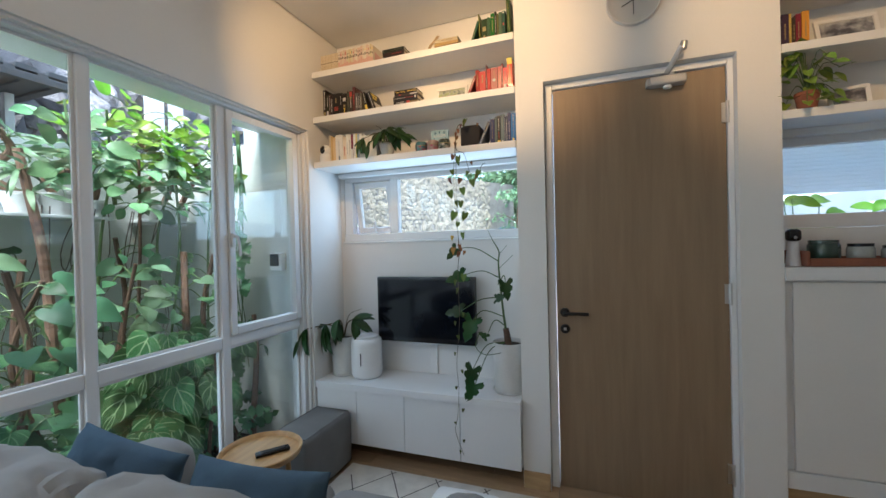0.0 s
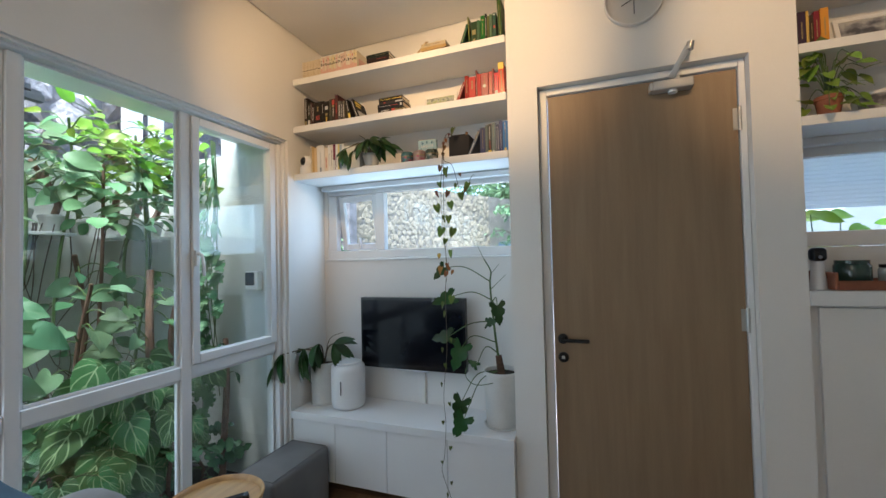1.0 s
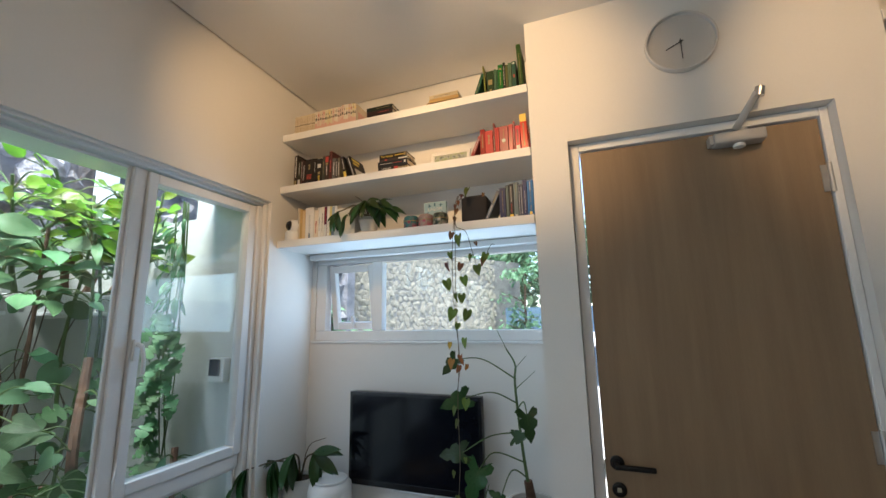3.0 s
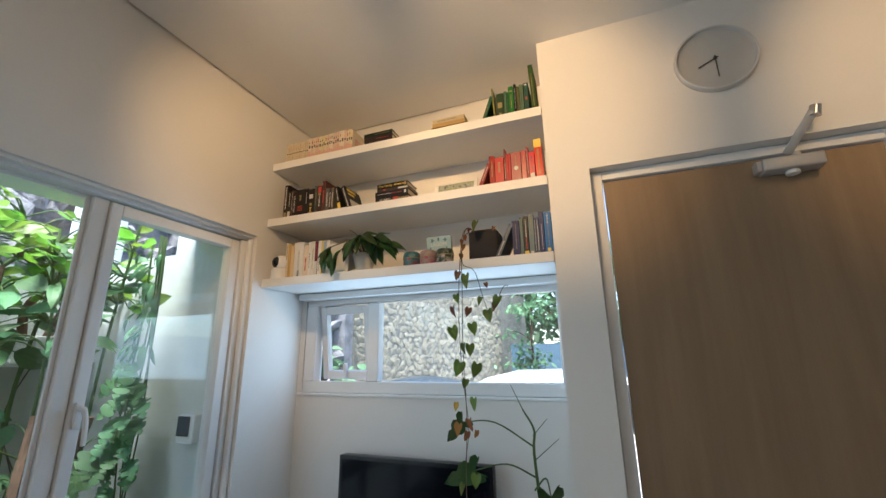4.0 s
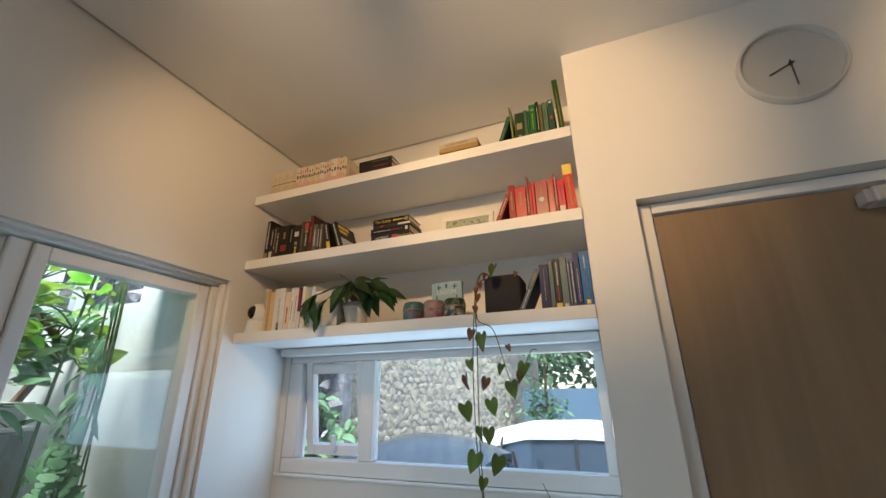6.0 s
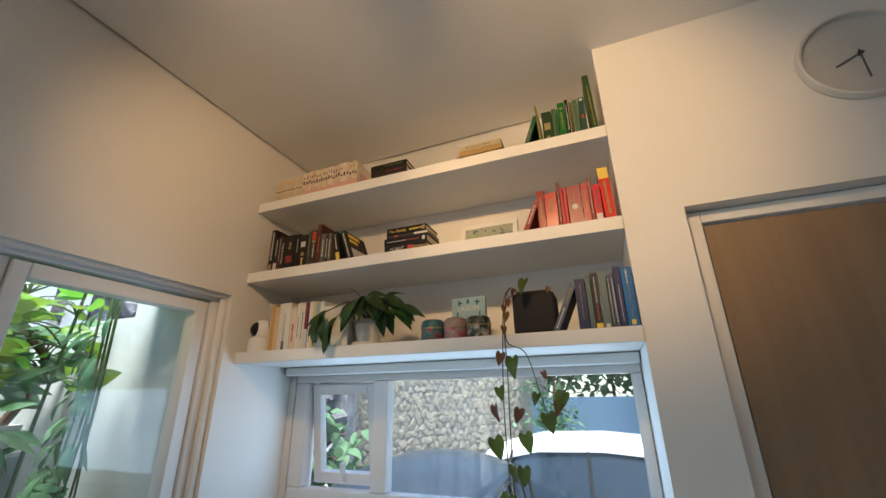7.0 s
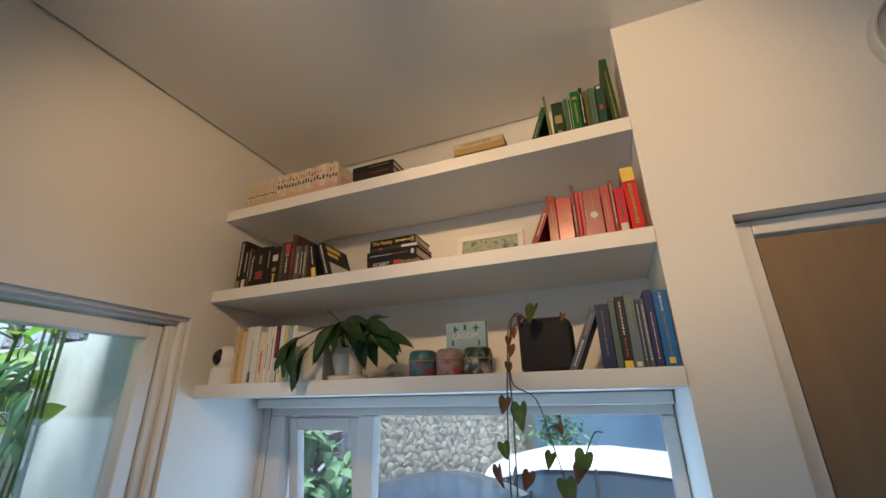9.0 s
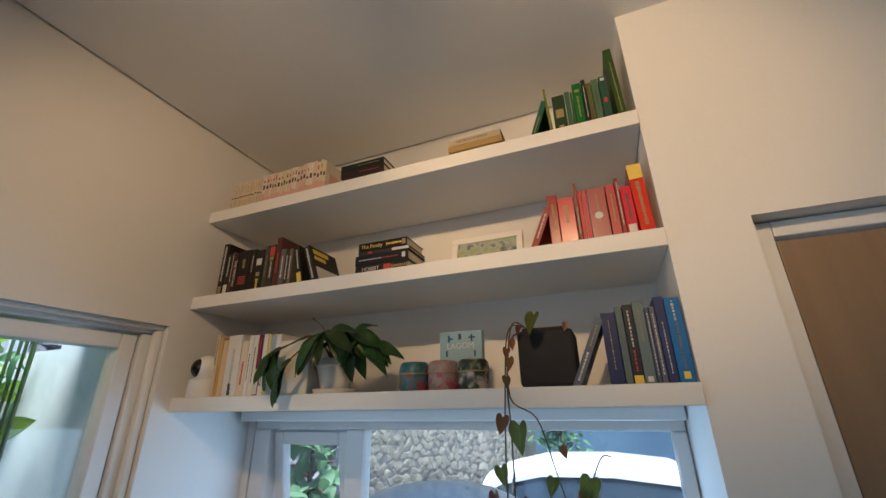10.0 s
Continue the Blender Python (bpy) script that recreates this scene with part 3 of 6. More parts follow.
# ---- outside: planted court ----
structure("ground", boxes((-40, 40, 2.80, 60, -0.62, -0.42), (-40, -1.951, -40, 2.80, -0.62, -0.42), (-1.951, 40, -40, -2.5, -0.62, -0.42)), CONCRETE,
          "pale concrete paving outdoors")
structure("garden_bed", boxes((-3.08, -1.96, -4.2, 2.285, -0.415, 0.05)), EARTH, "dark garden soil")
structure("wall_court_end", boxes((-3.30, -2.36, 2.290, 2.43, -0.42, 2.20), (-2.36, -1.952, 2.290, 2.43, -0.42, 2.95)), OUTWALL, "weathered white court wall")
structure("wall_court_far", boxes((-3.22, -3.08, -4.3, 2.288, -0.42, 2.14)), OUTWALL, "weathered white court wall")
structure("eave", boxes((-2.22, -1.953, -2.4, 2.286, 2.27, 2.36)), FRAMEW, "white painted eave soffit")
# meter box on the end wall
meter = thing("switch_box", "small white switch box with dark cover on the wall", "switch box", (-2.055, 2.289, 1.335))
part("case", boxes((-0.052, 0.052, -0.045, 0.0, -0.062, 0.062), bevel=0.006), PLASTICW, meter)
part("cover", boxes((-0.046, 0.030, -0.052, -0.0455, -0.030, 0.055), bevel=0.004), CARGLASS, meter, "smoked clear cover")
# grey awning over the far end of the court
aw = thing("awning", "dark grey corrugated awning over the court", "awning")
ab = bmesh.new()
for i in range(14):
    box(ab, -3.7, -3.02, -0.48 + i * 0.15, -0.38 + i * 0.15, 2.50, 2.53)
    box(ab, -3.7, -3.02, -0.38 + i * 0.15, -0.33 + i * 0.15, 2.485, 2.505)
AWNING = material("dark_awning_sheet", (0.055, 0.058, 0.065), 0.7, vary=0.2, scale=3, bump=0.1)
part("sheet", ab, AWNING, aw)
for y in (-0.40, 1.50):
    part("post", boxes((-3.56, -3.51, y - 0.025, y + 0.025, -0.42, 2.486), bevel=0.003), ALU, aw)
part("beam", boxes((-3.06, -3.01, -0.48, 1.63, 2.44, 2.484), bevel=0.004), AWNING, aw)
wp = thing("white_post", "white square post above the court wall", "post")
part("shaft", boxes((-3.50, -3.42, 2.34, 2.46, -0.42, 3.6), bevel=0.004), FRAMEW, wp)

# ---- outside: forecourt behind the niche window ----
structure("wall_forecourt", boxes((-2.6, 9, 9.2, 9.4, -0.42, 1.82)), BLUEWALL, "blue grey painted yard wall")
structure("wall_forecourt_2", boxes((3.3, 3.5, 3.4, 9.18, -0.42, 2.02)), OUTWALL, "white painted wall along the side of the yard")
ac = thing("outdoor_unit", "white air conditioner unit on the yard wall", "air conditioner", (3.298, 5.6, 1.55))
part("case", boxes((-0.26, 0.0, -0.38, 0.38, -0.25, 0.25), bevel=0.015), PLASTICW, ac)
part("grille", boxes(*[(-0.266, -0.2605, -0.30, 0.14, -0.19 + 0.05 * k, -0.165 + 0.05 * k) for k in range(8)]), ALU, ac, "grey slatted grille")
for y in (-0.28, 0.28):
    part("bracket", boxes((-0.22, 0.0, y - 0.02, y + 0.02, -0.29, -0.251)), STEEL, ac)


def rock_mesh(name, mat, seed, flat=0.10, corners=7):
    """A split stone about 1 across, its rough face towards -y."""
    rnd = random.Random(seed)
    bm = bmesh.new()
    turn = rnd.uniform(0, 6.28)
    for i in range(corners):
        a = turn + 2 * math.pi * (i + rnd.uniform(-0.35, 0.35)) / corners
        r = rnd.uniform(0.42, 0.66)
        bm.verts.new((r * math.cos(a), 0.02, r * math.sin(a)))
        bm.verts.new((0.86 * r * math.cos(a), -flat * rnd.uniform(0.3, 1.2), 0.86 * r * math.sin(a)))
        if i % 2:
            bm.verts.new((0.4 * r * math.cos(a), -flat * rnd.uniform(0.8, 1.7), 0.4 * r * math.sin(a)))
    bm.verts.new((0, 0.25, 0))
    bmesh.ops.convex_hull(bm, input=bm.verts)
    loose = [v for v in bm.verts if not v.link_faces]
    bmesh.ops.delete(bm, geom=loose, context="VERTS")
    me = bpy.data.meshes.new(name)
    bmesh.ops.recalc_face_normals(bm, faces=bm.faces)
    bm.to_mesh(me)
    bm.free()
    me.materials.append(mat)
    return me


def stone_wall(wall, meshes, a, b, z0, z1, size, rnd, lean=0.0, name="stone"):
    """Stones in uneven courses on the face of a wall that runs from a to b."""
    a, b = Vector((*a, 0)), Vector((*b, 0))
    run, away = (b - a).normalized(), None
    away = Vector((-run.y, run.x, 0))
    turn = math.degrees(math.atan2(run.y, run.x))
    z, row, rest, made = z0, 0, bmesh.new(), 0
    while z < z1:
        d = (row % 2) * size * 0.5
        while d < (b - a).length:
            s = size * rnd.uniform(0.75, 1.25)
            p = a + run * (d + rnd.uniform(-0.2, 0.2) * size) + away * ((z - z0) * lean)
            m = pose(p.x, p.y, z + rnd.uniform(-0.2, 0.2) * size, rnd.uniform(-9, 9), rnd.uniform(0, 360), turn) @ \
                Matrix.Diagonal((s * 1.12, s * 0.8, s * rnd.uniform(0.8, 1.05), 1))
            if made < 300:
                ob = new(name, rnd.choice(meshes))
                ob.parent, ob.matrix_local = wall, m
            else:
                src = rnd.choice(meshes)
                vs = [rest.verts.new(m @ v.co) for v in src.vertices]
                for f in src.polygons:
                    rest.faces.new([vs[i] for i in f.vertices])
            made += 1
            d += size * 0.98
        z += size * 0.78
        row += 1
    if len(rest.verts):
        tagged(part(name, rest, meshes[0].materials[0], wall), kind="stuff")


# ---- inside: bench, television, things on the bench ----
def cabinet(x0, x1):
    c = thing("bench_cabinet", "white lacquered low cabinet unit hung under the bench top", "cabinet", (x0, 0, 0), "bench cabinets")
    w = x1 - x0
    part("body", boxes((0.002, w - 0.002, 2.300, YB - 0.001, 0.115, 0.466)), LACQUER, c)
    part("door", boxes((0.0015, w - 0.0015, 2.281, 2.299, 0.112, 0.464), bevel=0.0015), LACQUER, c)


for x0, x1 in ((XL + 0.002, -1.450), (-1.450, -1.100), (-1.100, -0.728), (-0.728, XN - 0.002)):
    cabinet(x0, x1)
top = thing("worktop", "long white bench top in the niche", "worktop")
part("slab", boxes((XL + 0.001, XN - 0.001, 2.268, YB - 0.001, 0.468, 0.513), bevel=0.002), LACQUER, top)
# dark block puts the shade under the hung cabinets into colour
structure("plinth", boxes((XL, XN, 2.50, YB, 0, 0.114)), DARKGAP, "dark block painting the shade under the bench")

tv = thing("television", "black flat television mounted on the wall", "television", (-1.052, 2.543, 0.978), turn=0)
part("case", boxes((-0.363, 0.363, 0.006, 0.050, -0.228, 0.228), bevel=0.006), TVBLACK, tv, "", True)
part("bezel", boxes((-0.363, 0.363, 0, 0.0055, 0.210, 0.228), (-0.363, 0.363, 0, 0.0055, -0.228, -0.200), (-0.363, -0.347, 0, 0.0055, -0.1995, 0.2095),
                    (0.347, 0.363, 0, 0.0055, -0.1995, 0.2095), bevel=0.001), TVBLACK, tv)
part("screen", boxes((-0.346, 0.346, 0.003, 0.0055, -0.199, 0.209)), SCREEN, tv, "dark glossy screen")
part("base_trim", boxes((-0.10, 0.12, -0.003, 0.012, -0.238, -0.229), bevel=0.002), STEEL, tv, "silver strip under the screen")
part("mount", boxes((-0.12, 0.12, 0.051, 0.090, -0.12, 0.12)), BLACKM, tv)
duct = thing("cable_duct", "white cable duct running up the wall to the television", "cable duct", (-1.02, YB - 0.001, 0.514))
part("cover", boxes((-0.028, 0.028, -0.016, 0, 0, 0.30), bevel=0.004), WHITE, duct)

hum = thing("humidifier", "white cylindrical humidifier with a dark slot", "humidifier", (-1.462, 2.452, 0.514))
part("body", lathe([(0, 0), (0.085, 0), (0.100, 0.010), (0.108, 0.035), (0.108, 0.235), (0.104, 0.262), (0.090, 0.276), (0.03, 0.280), (0, 0.280)], 40), PLASTICW, hum, "", True)
part("slot", boxes((0.012, 0.019, -0.1105, -0.1065, 0.10, 0.185), bevel=0.001), INK, hum, "dark vertical slot")
part("lid", lathe([(0.0, 0.281), (0.086, 0.281), (0.083, 0.288), (0.03, 0.292), (0, 0.292)], 40), FRAMEW, hum, "", True)


def pot(parent, r0, r1, h, mat, place=(0, 0, 0), rim=0.008, ribs=0, seg=36, saucer=0.0, soil=True):
    prof = [(0, 0.0), (r0 * 0.96, 0.0), (r0, 0.006), (r1, h - 0.02), (r1 + rim * 0.4, h - 0.018), (r1 + rim * 0.4, h - 0.002), (r1, h), (r1 - rim, h - 0.002),
            (r1 - rim - 0.002, h - 0.03), (0, h - 0.03)]
    p = part("pot", lathe(prof, seg, place, None, ribs, 0.03), mat, parent, "", True)
    if soil:
        part("soil", lathe([(0, h - 0.026), (r1 - rim - 0.003, h - 0.022)], 20, place), SOIL, parent)
    if saucer:
        part("saucer", lathe([(0, -0.001), (saucer * 0.9, -0.001), (saucer, 0.012), (saucer - 0.006, 0.013), (saucer * 0.9, 0.003), (0, 0.003)], 36,
                             (place[0], place[1], place[2])), mat, parent, "", True)
    return p


V = Vector
LANCE_N = leaf_set("long_leaf", LEAFN, "lance", 3, wide=0.30, droop=0.30, fold=0.25, wave=0.02)
OVATE_N = leaf_set("oval_leaf", LEAFN, "ovate", 3, wide=0.45, droop=0.25, fold=0.2, wave=0.02)
LOBED_N = leaf_set("lobed_leaf", LEAFN, "arrow", 3, wide=0.9, droop=0.15, fold=0.15, notch=0.35, wave=0.03, steps=6)
HEART_H = leaf_set("vine_leaf", LEAFH, "heart", 2, wide=0.80, droop=0.12, fold=0.25, wave=0.02)
HEART_R = leaf_set("vine_leaf", LEAFR, "heart", 2, wide=0.75, droop=0.12, fold=0.25, wave=0.02)
HEART_O = leaf_set("vine_leaf", LEAFO, "heart", 2, wide=0.65, droop=0.3, fold=0.45, wave=0.06)
HEART_P = leaf_set("pothos_leaf", LEAFP, "heart", 3, wide=0.75, droop=0.2, fold=0.2, wave=0.03)

# plant in a white cylinder vase
vase = thing("potted_plant", "long drooping green leaves in a white cylindrical pot", "plant", (-1.665, 2.475, 0.514))
pot(vase, 0.082, 0.086, 0.27, POTW, saucer=0.095)
rnd = random.Random(4)
sb = bmesh.new()
for end, tips in (((-0.06, -0.12, 0.37), ((-0.02, -0.22, -0.98), (-0.35, -0.3, -0.8), (0.25, -0.35, -0.9), (-0.6, -0.2, -0.2))),
                  ((0.02, -0.08, 0.40), ((0.12, -0.25, -1.0), (-0.2, -0.4, -0.8), (0.3, -0.5, -0.5))),
                  ((0.13, -0.06, 0.41), ((0.3, -0.2, -1.0), (0.75, -0.15, -0.55), (0.5, -0.1, 0.15))),
                  ((-0.13, -0.24, 0.36), ((-0.1, -0.2, -1.0), (0.1, -0.5, -0.9), (-0.5, -0.2, -0.6), (-0.3, 0.1, -0.9)))):
    e = V(end)
    line = curve([(0, 0, 0.24), V((e.x * 0.35, e.y * 0.35, 0.36)), e], 5)
    tube(sb, line, 0.006, 0.0035, 6)
    for tip in tips:
        for again in range(2):
            more = V((rnd.uniform(-.35, .35), rnd.uniform(-.25, .1), rnd.uniform(-.1, .3))) * again
            add_leaf(vase, LANCE_N, vase.matrix_world.translation + e - V((0, 0.012 * again, 0)), V(tip) + more, (rnd.uniform(-.6, .6), -0.7, 0.7), rnd.uniform(0.15, 0.23), rnd)
tube(sb, curve([(0, 0, 0.24), (0.06, -0.02, 0.42), (0.16, -0.01, 0.47)], 4), 0.003, 0.0015, 5)
part("stem", sb, STEMB, vase, "", True)

# tall white pot with a lobed-leaved plant
tall = thing("potted_plant", "lobed green plant with bare curved stems in a tall white pot", "plant", (-0.455, 2.452, 0.514))
pot(tall, 0.088, 0.099, 0.305, POTW, saucer=0.104, place=(0, 0, 0.0))
tk = bmesh.new()
tube(tk, curve([(0, 0, 0.27), (-0.004, -0.004, 0.32), (-0.012, -0.01, 0.385)], 4), 0.024, 0.018, 9)
part("trunk", tk, BARK, tall, "thick brown trunk", True)
sb = bmesh.new()
tube(sb, curve([(-0.012, -0.01, 0.37), (-0.03, -0.02, 0.55), (-0.045, -0.03, 0.78), (-0.04, -0.03, 0.86), (-0.075, -0.04, 0.93)], 5), 0.0075, 0.003, 7)
spots = [((-0.04, -0.03, 0.80), (-0.18, -0.06, 0.885), (-0.30, -0.08, 0.885), (-0.4, -0.3, -0.5), 0.13),
         ((-0.04, -0.03, 0.70), (-0.14, -0.06, 0.745), (-0.26, -0.08, 0.72), (-0.6, -0.4, -0.2), 0.17),
         ((-0.03, -0.02, 0.58), (-0.15, -0.08, 0.57), (-0.27, -0.10, 0.50), (-1.0, -0.2, -0.15), 0.16),
         ((-0.02, -0.02, 0.46), (-0.14, -0.06, 0.50), (-0.20, -0.10, 0.44), (-0.3, -0.5, -1.0), 0.20),
         ((-0.01, -0.02, 0.40), (-0.06, -0.10, 0.45), (-0.10, -0.16, 0.36), (-0.5, 0.0, 0.3), 0.08),
         ((-0.05, -0.03, 0.66), (0.0, -0.10, 0.72), (0.02, -0.15, 0.68), (0.15, -0.2, -1.0), 0.15),
         ((-0.02, -0.02, 0.30), (-0.12, -0.08, 0.29), (-0.19, -0.15, 0.16), (-0.25, -0.2, -0.9), 0.18),
         ((-0.02, -0.02, 0.30), (-0.10, -0.10, 0.26), (-0.17, -0.18, 0.08), (-0.45, -0.2, -0.8), 0.18),
         ((-0.03, -0.02, 0.55), (-0.05, -0.08, 0.60), (-0.04, -0.13, 0.585), (0.3, -0.2, 0.1), 0.11)]
for a, b, c, tip, size in spots:
    tube(sb, curve([a, b, c], 5), 0.0038, 0.0022, 6)
    add_leaf(tall, LOBED_N, tall.matrix_world.translation + V(c), tip, (0.2, -0.9, 0.4), 0.72 * size, rnd)
for a, b in (((-0.07, -0.04, 0.92), (-0.115, -0.05, 1.02)), ((-0.045, -0.03, 0.84), (0.01, -0.03, 0.90)), ((-0.04, -0.03, 0.76), (0.05, -0.06, 0.84))):
    tube(sb, [a, b], 0.002, 0.001, 5)
tube(sb, curve([(0.03, -0.09, 0.27), (-0.12, -0.09, 0.235), (-0.20, -0.04, 0.27), (-0.19, 0.02, 0.34)], 5), 0.0022, 0.0022, 5)
part("stem", sb, STEM, tall, "", True)

# ---- things on the shelves ----
S3, S2, S1 = (z + 0.0415 for z in SHELF_Z)
COVERS = {}


def cover_material(colour, rough=0.45):
    key = (colour, rough)
    if key not in COVERS:
        COVERS[key] = material("book_cover", colour, rough, 0, 0.10, 9, 140, 0.08, 0.0006)
        COVERS[key].node_tree.nodes["Principled BSDF"].inputs["Specular IOR Level"].default_value = 0.25
    return COVERS[key]


def book(x, z, thick, high, colour, label, deep=0.135, tilt=0, lying=False, y=2.345, bars=(), words=(), turn=0, group="", rough=0.45):
    """A book with its spine towards the room; x is its left foot, thick its spine's width. bars: (from, to, width share, material)."""
    b = thing("book", label, "book", (x, y, z), group)
    b.matrix_world = pose(x, y, z, 0, tilt, turn) @ (pose(0, 0, thick, 0, 90, 0) if lying else Matrix())
    if len(label.split()) < 5:
        b["label"] = label + " standing in the row"
    t, c = 0.0022, cover_material(colour, rough)
    bm = bmesh.new()
    box(bm, 0.0002, t, 0.003, deep, 0, high, bevel=0.0006, seg=1)
    box(bm, thick - t, thick - 0.0002, 0.003, deep, 0, high, bevel=0.0006, seg=1)
    box(bm, 0.0002, thick - 0.0002, 0, 0.0029, 0, high, bevel=0.001, seg=2)
    part("cover", bm, c, b)
    part("pages", boxes((t + 0.0002, thick - t - 0.0002, 0.0032, deep - 0.004, 0.003, high - 0.003)), PAPER, b)
    for a, e, share, m in bars:
        w = thick * share / 2
        if e - a > 0.22 and share < 0.7:
            # a line of lettering too small to read: short dashes
            w, at, pb, rd = w * 0.7, high * a, bmesh.new(), random.Random(int(x * 7000) + int(high * 9000))
            rows = []
            while at < high * e:
                step = rd.uniform(0.004, 0.009)
                k = w * rd.uniform(0.5, 1.0)
                rows += [(at, k), (at + step * 0.62, k), (at + step * 0.64, w * 0.06), (at + step * 0.98, w * 0.06)]
                at += step
            ring = None
            for zz, k in rows[:-2]:
                now = [pb.verts.new((thick / 2 + sx * k, yy, zz)) for sx, yy in ((-1, -0.0009), (1, -0.0009), (1, -0.0002), (-1, -0.0002))]
                for i in range(4 if ring else 0):
                    pb.faces.new((ring[i], ring[(i + 1) % 4], now[(i + 1) % 4], now[i]))
                if ring is None:
                    pb.faces.new(now[::-1])
                ring = now
            pb.faces.new(ring)
            part("print", pb, m, b)
        else:
            part("print", boxes((thick / 2 - w, thick / 2 + w, -0.0009, -0.0002, high * a, high * e)), m, b)
    for text, at, size, m, st in words:
        text_part(text, m, b, (thick / 2, -0.0006, high * at), size, 90, -90 if lying else 90, 0, stretch=st)
    return b


rb = random.Random(11)
# row of thin pale comics on the top shelf: one plain series, then one with dark marks and pink feet
BLUSH = cover_material((0.66, 0.40, 0.34))
TAN = cover_material((0.36, 0.27, 0.17))
x = -1.705
while x < -1.302:
    early = x < -1.565
    w = rb.uniform(0.0100, 0.0125) if early else rb.uniform(0.0095, 0.0155)
    h = (0.113 + rb.uniform(-0.001, 0.003)) if early else (0.119 + rb.uniform(-0.003, 0.007))
    col = rb.choice(((0.62, 0.53, 0.38), (0.64, 0.55, 0.41), (0.60, 0.51, 0.36))) if early else \
        rb.choice(((0.68, 0.60, 0.47), (0.66, 0.62, 0.44), (0.70, 0.64, 0.54), (0.66, 0.50, 0.42), (0.64, 0.56, 0.36), (0.72, 0.66, 0.56)))
    mid = 0.46 + rb.uniform(-0.02, 0.02)
    marks = ((mid, mid + 0.05, 0.6, INK), (0.60, 0.84, 0.22, TAN), (0.10, 0.36, 0.22, TAN)) if early else \
        ((mid + 0.05, mid + rb.uniform(0.12, 0.20), 0.55, INK), (0.03, rb.uniform(0.22, 0.40), 0.9, BLUSH), (0.74, rb.uniform(0.80, 0.90), 0.35, rb.choice((TAN, INK, PRINTR, PRINTY))))
    last = book(x, S1, w, h, col, "thin cream paperback comic in a packed row", deep=0.15, group="row of cream comics", bars=marks)
    x += w + 0.0006
    if x >= -1.302:
        part("cover_picture", boxes((w, w + 0.0005, 0.022, 0.12, 0.02, 0.075)), BLUSH, last, "faded flowers on the cover")
# flat stack of dark books
book(-1.203, S1, 0.024, 0.152, (0.035, 0.02, 0.018), "dark brown paperback lying flat", lying=True, y=2.312, bars=((0.45, 0.85, 0.16, PRINTR),))
book(-1.205, S1 + 0.0245, 0.022, 0.153, (0.012, 0.022, 0.016), "black paperback lying flat on another", lying=True, y=2.312, bars=((0.4, 0.9, 0.16, PRINTG),))
# flat stack of yellow books
book(-0.845, S1, 0.018, 0.155, (0.40, 0.26, 0.09), "yellow ochre book lying flat", lying=True, y=2.312, bars=((0.1, 0.85, 0.3, PRINTG),))
book(-0.843, S1 + 0.0185, 0.020, 0.150, (0.46, 0.39, 0.26), "pale yellow book lying flat on another", lying=True, y=2.312, words=(("THE ORIGIN OF SPECIES", 0.45, 0.0085, INK, 1.0),))
# green books
GREEN = "green books on the top shelf"
book(-0.624, S1, 0.016, 0.128, (0.02, 0.09, 0.055), "dark green paperback leaning on the row", tilt=20, group=GREEN, bars=((0.2, 0.6, 0.4, PRINTG),))
book(-0.566, S1, 0.007, 0.158, (0.17, 0.19, 0.035), "thin olive book", tilt=-3, group=GREEN)
book(-0.553, S1, 0.033, 0.122, (0.020, 0.048, 0.018), "thick dark green book with gilt emblem", group=GREEN, bars=((0.4, 0.62, 0.6, PRINTG), (0.10, 0.20, 0.35, PRINTG)), rough=0.35)
book(-0.519, S1, 0.013, 0.127, (0.055, 0.115, 0.065), "pale grey green book", group=GREEN)
book(-0.505, S1, 0.006, 0.122, (0.03, 0.11, 0.04), "thin green book", group=GREEN)
book(-0.498, S1, 0.023, 0.145, (0.006, 0.13, 0.015), "bright green book", group=GREEN, bars=((0.25, 0.7, 0.35, PRINTG), (0.8, 0.86, 0.5, PRINTG)))
book(-0.474, S1, 0.011, 0.152, (0.012, 0.015, 0.012), "narrow black book with white lettering", group=GREEN, bars=((0.2, 0.85, 0.4, PRINTW),))
book(-0.462, S1, 0.012, 0.137, (0.10, 0.105, 0.03), "olive yellow book", group=GREEN, bars=((0.1, 0.4, 0.5, INK),))
book(-0.449, S1, 0.017, 0.143, (0.085, 0.15, 0.09), "pale sage green book", group=GREEN, bars=((0.3, 0.8, 0.3, INK),))
book(-0.430, S1, 0.019, 0.146, (0.022, 0.075, 0.055), "teal green book", group=GREEN, bars=((0.42, 0.52, 0.4, PRINTR), (0.9, 0.96, 0.5, PRINTW)))
book(-0.398, S1, 0.020, 0.230, (0.030, 0.075, 0.014), "tall olive green book against the niche side", tilt=-2, group=GREEN, bars=((0.1, 0.8, 0.3, PRINTG),))

# black books on the middle shelf
BLACK = "black books on the middle shelf"
book(-1.694, S2, 0.024, 0.186, (0.020, 0.014, 0.013), "thick black hardback with silver lettering", deep=0.15, group=BLACK, bars=((0.28, 0.95, 0.55, PRINTW), (0.05, 0.18, 0.6, PRINTG)))
book(-1.668, S2, 0.020, 0.146, (0.025, 0.03, 0.02), "black paperback with pale blue foot", group=BLACK, bars=((0.45, 0.9, 0.35, PRINTW), (0.02, 0.25, 0.8, PRINTW)))
book(-1.646, S2, 0.010, 0.150, (0.10, 0.055, 0.05), "narrow dark red book", group=BLACK, bars=((0.3, 0.9, 0.3, PRINTW),))
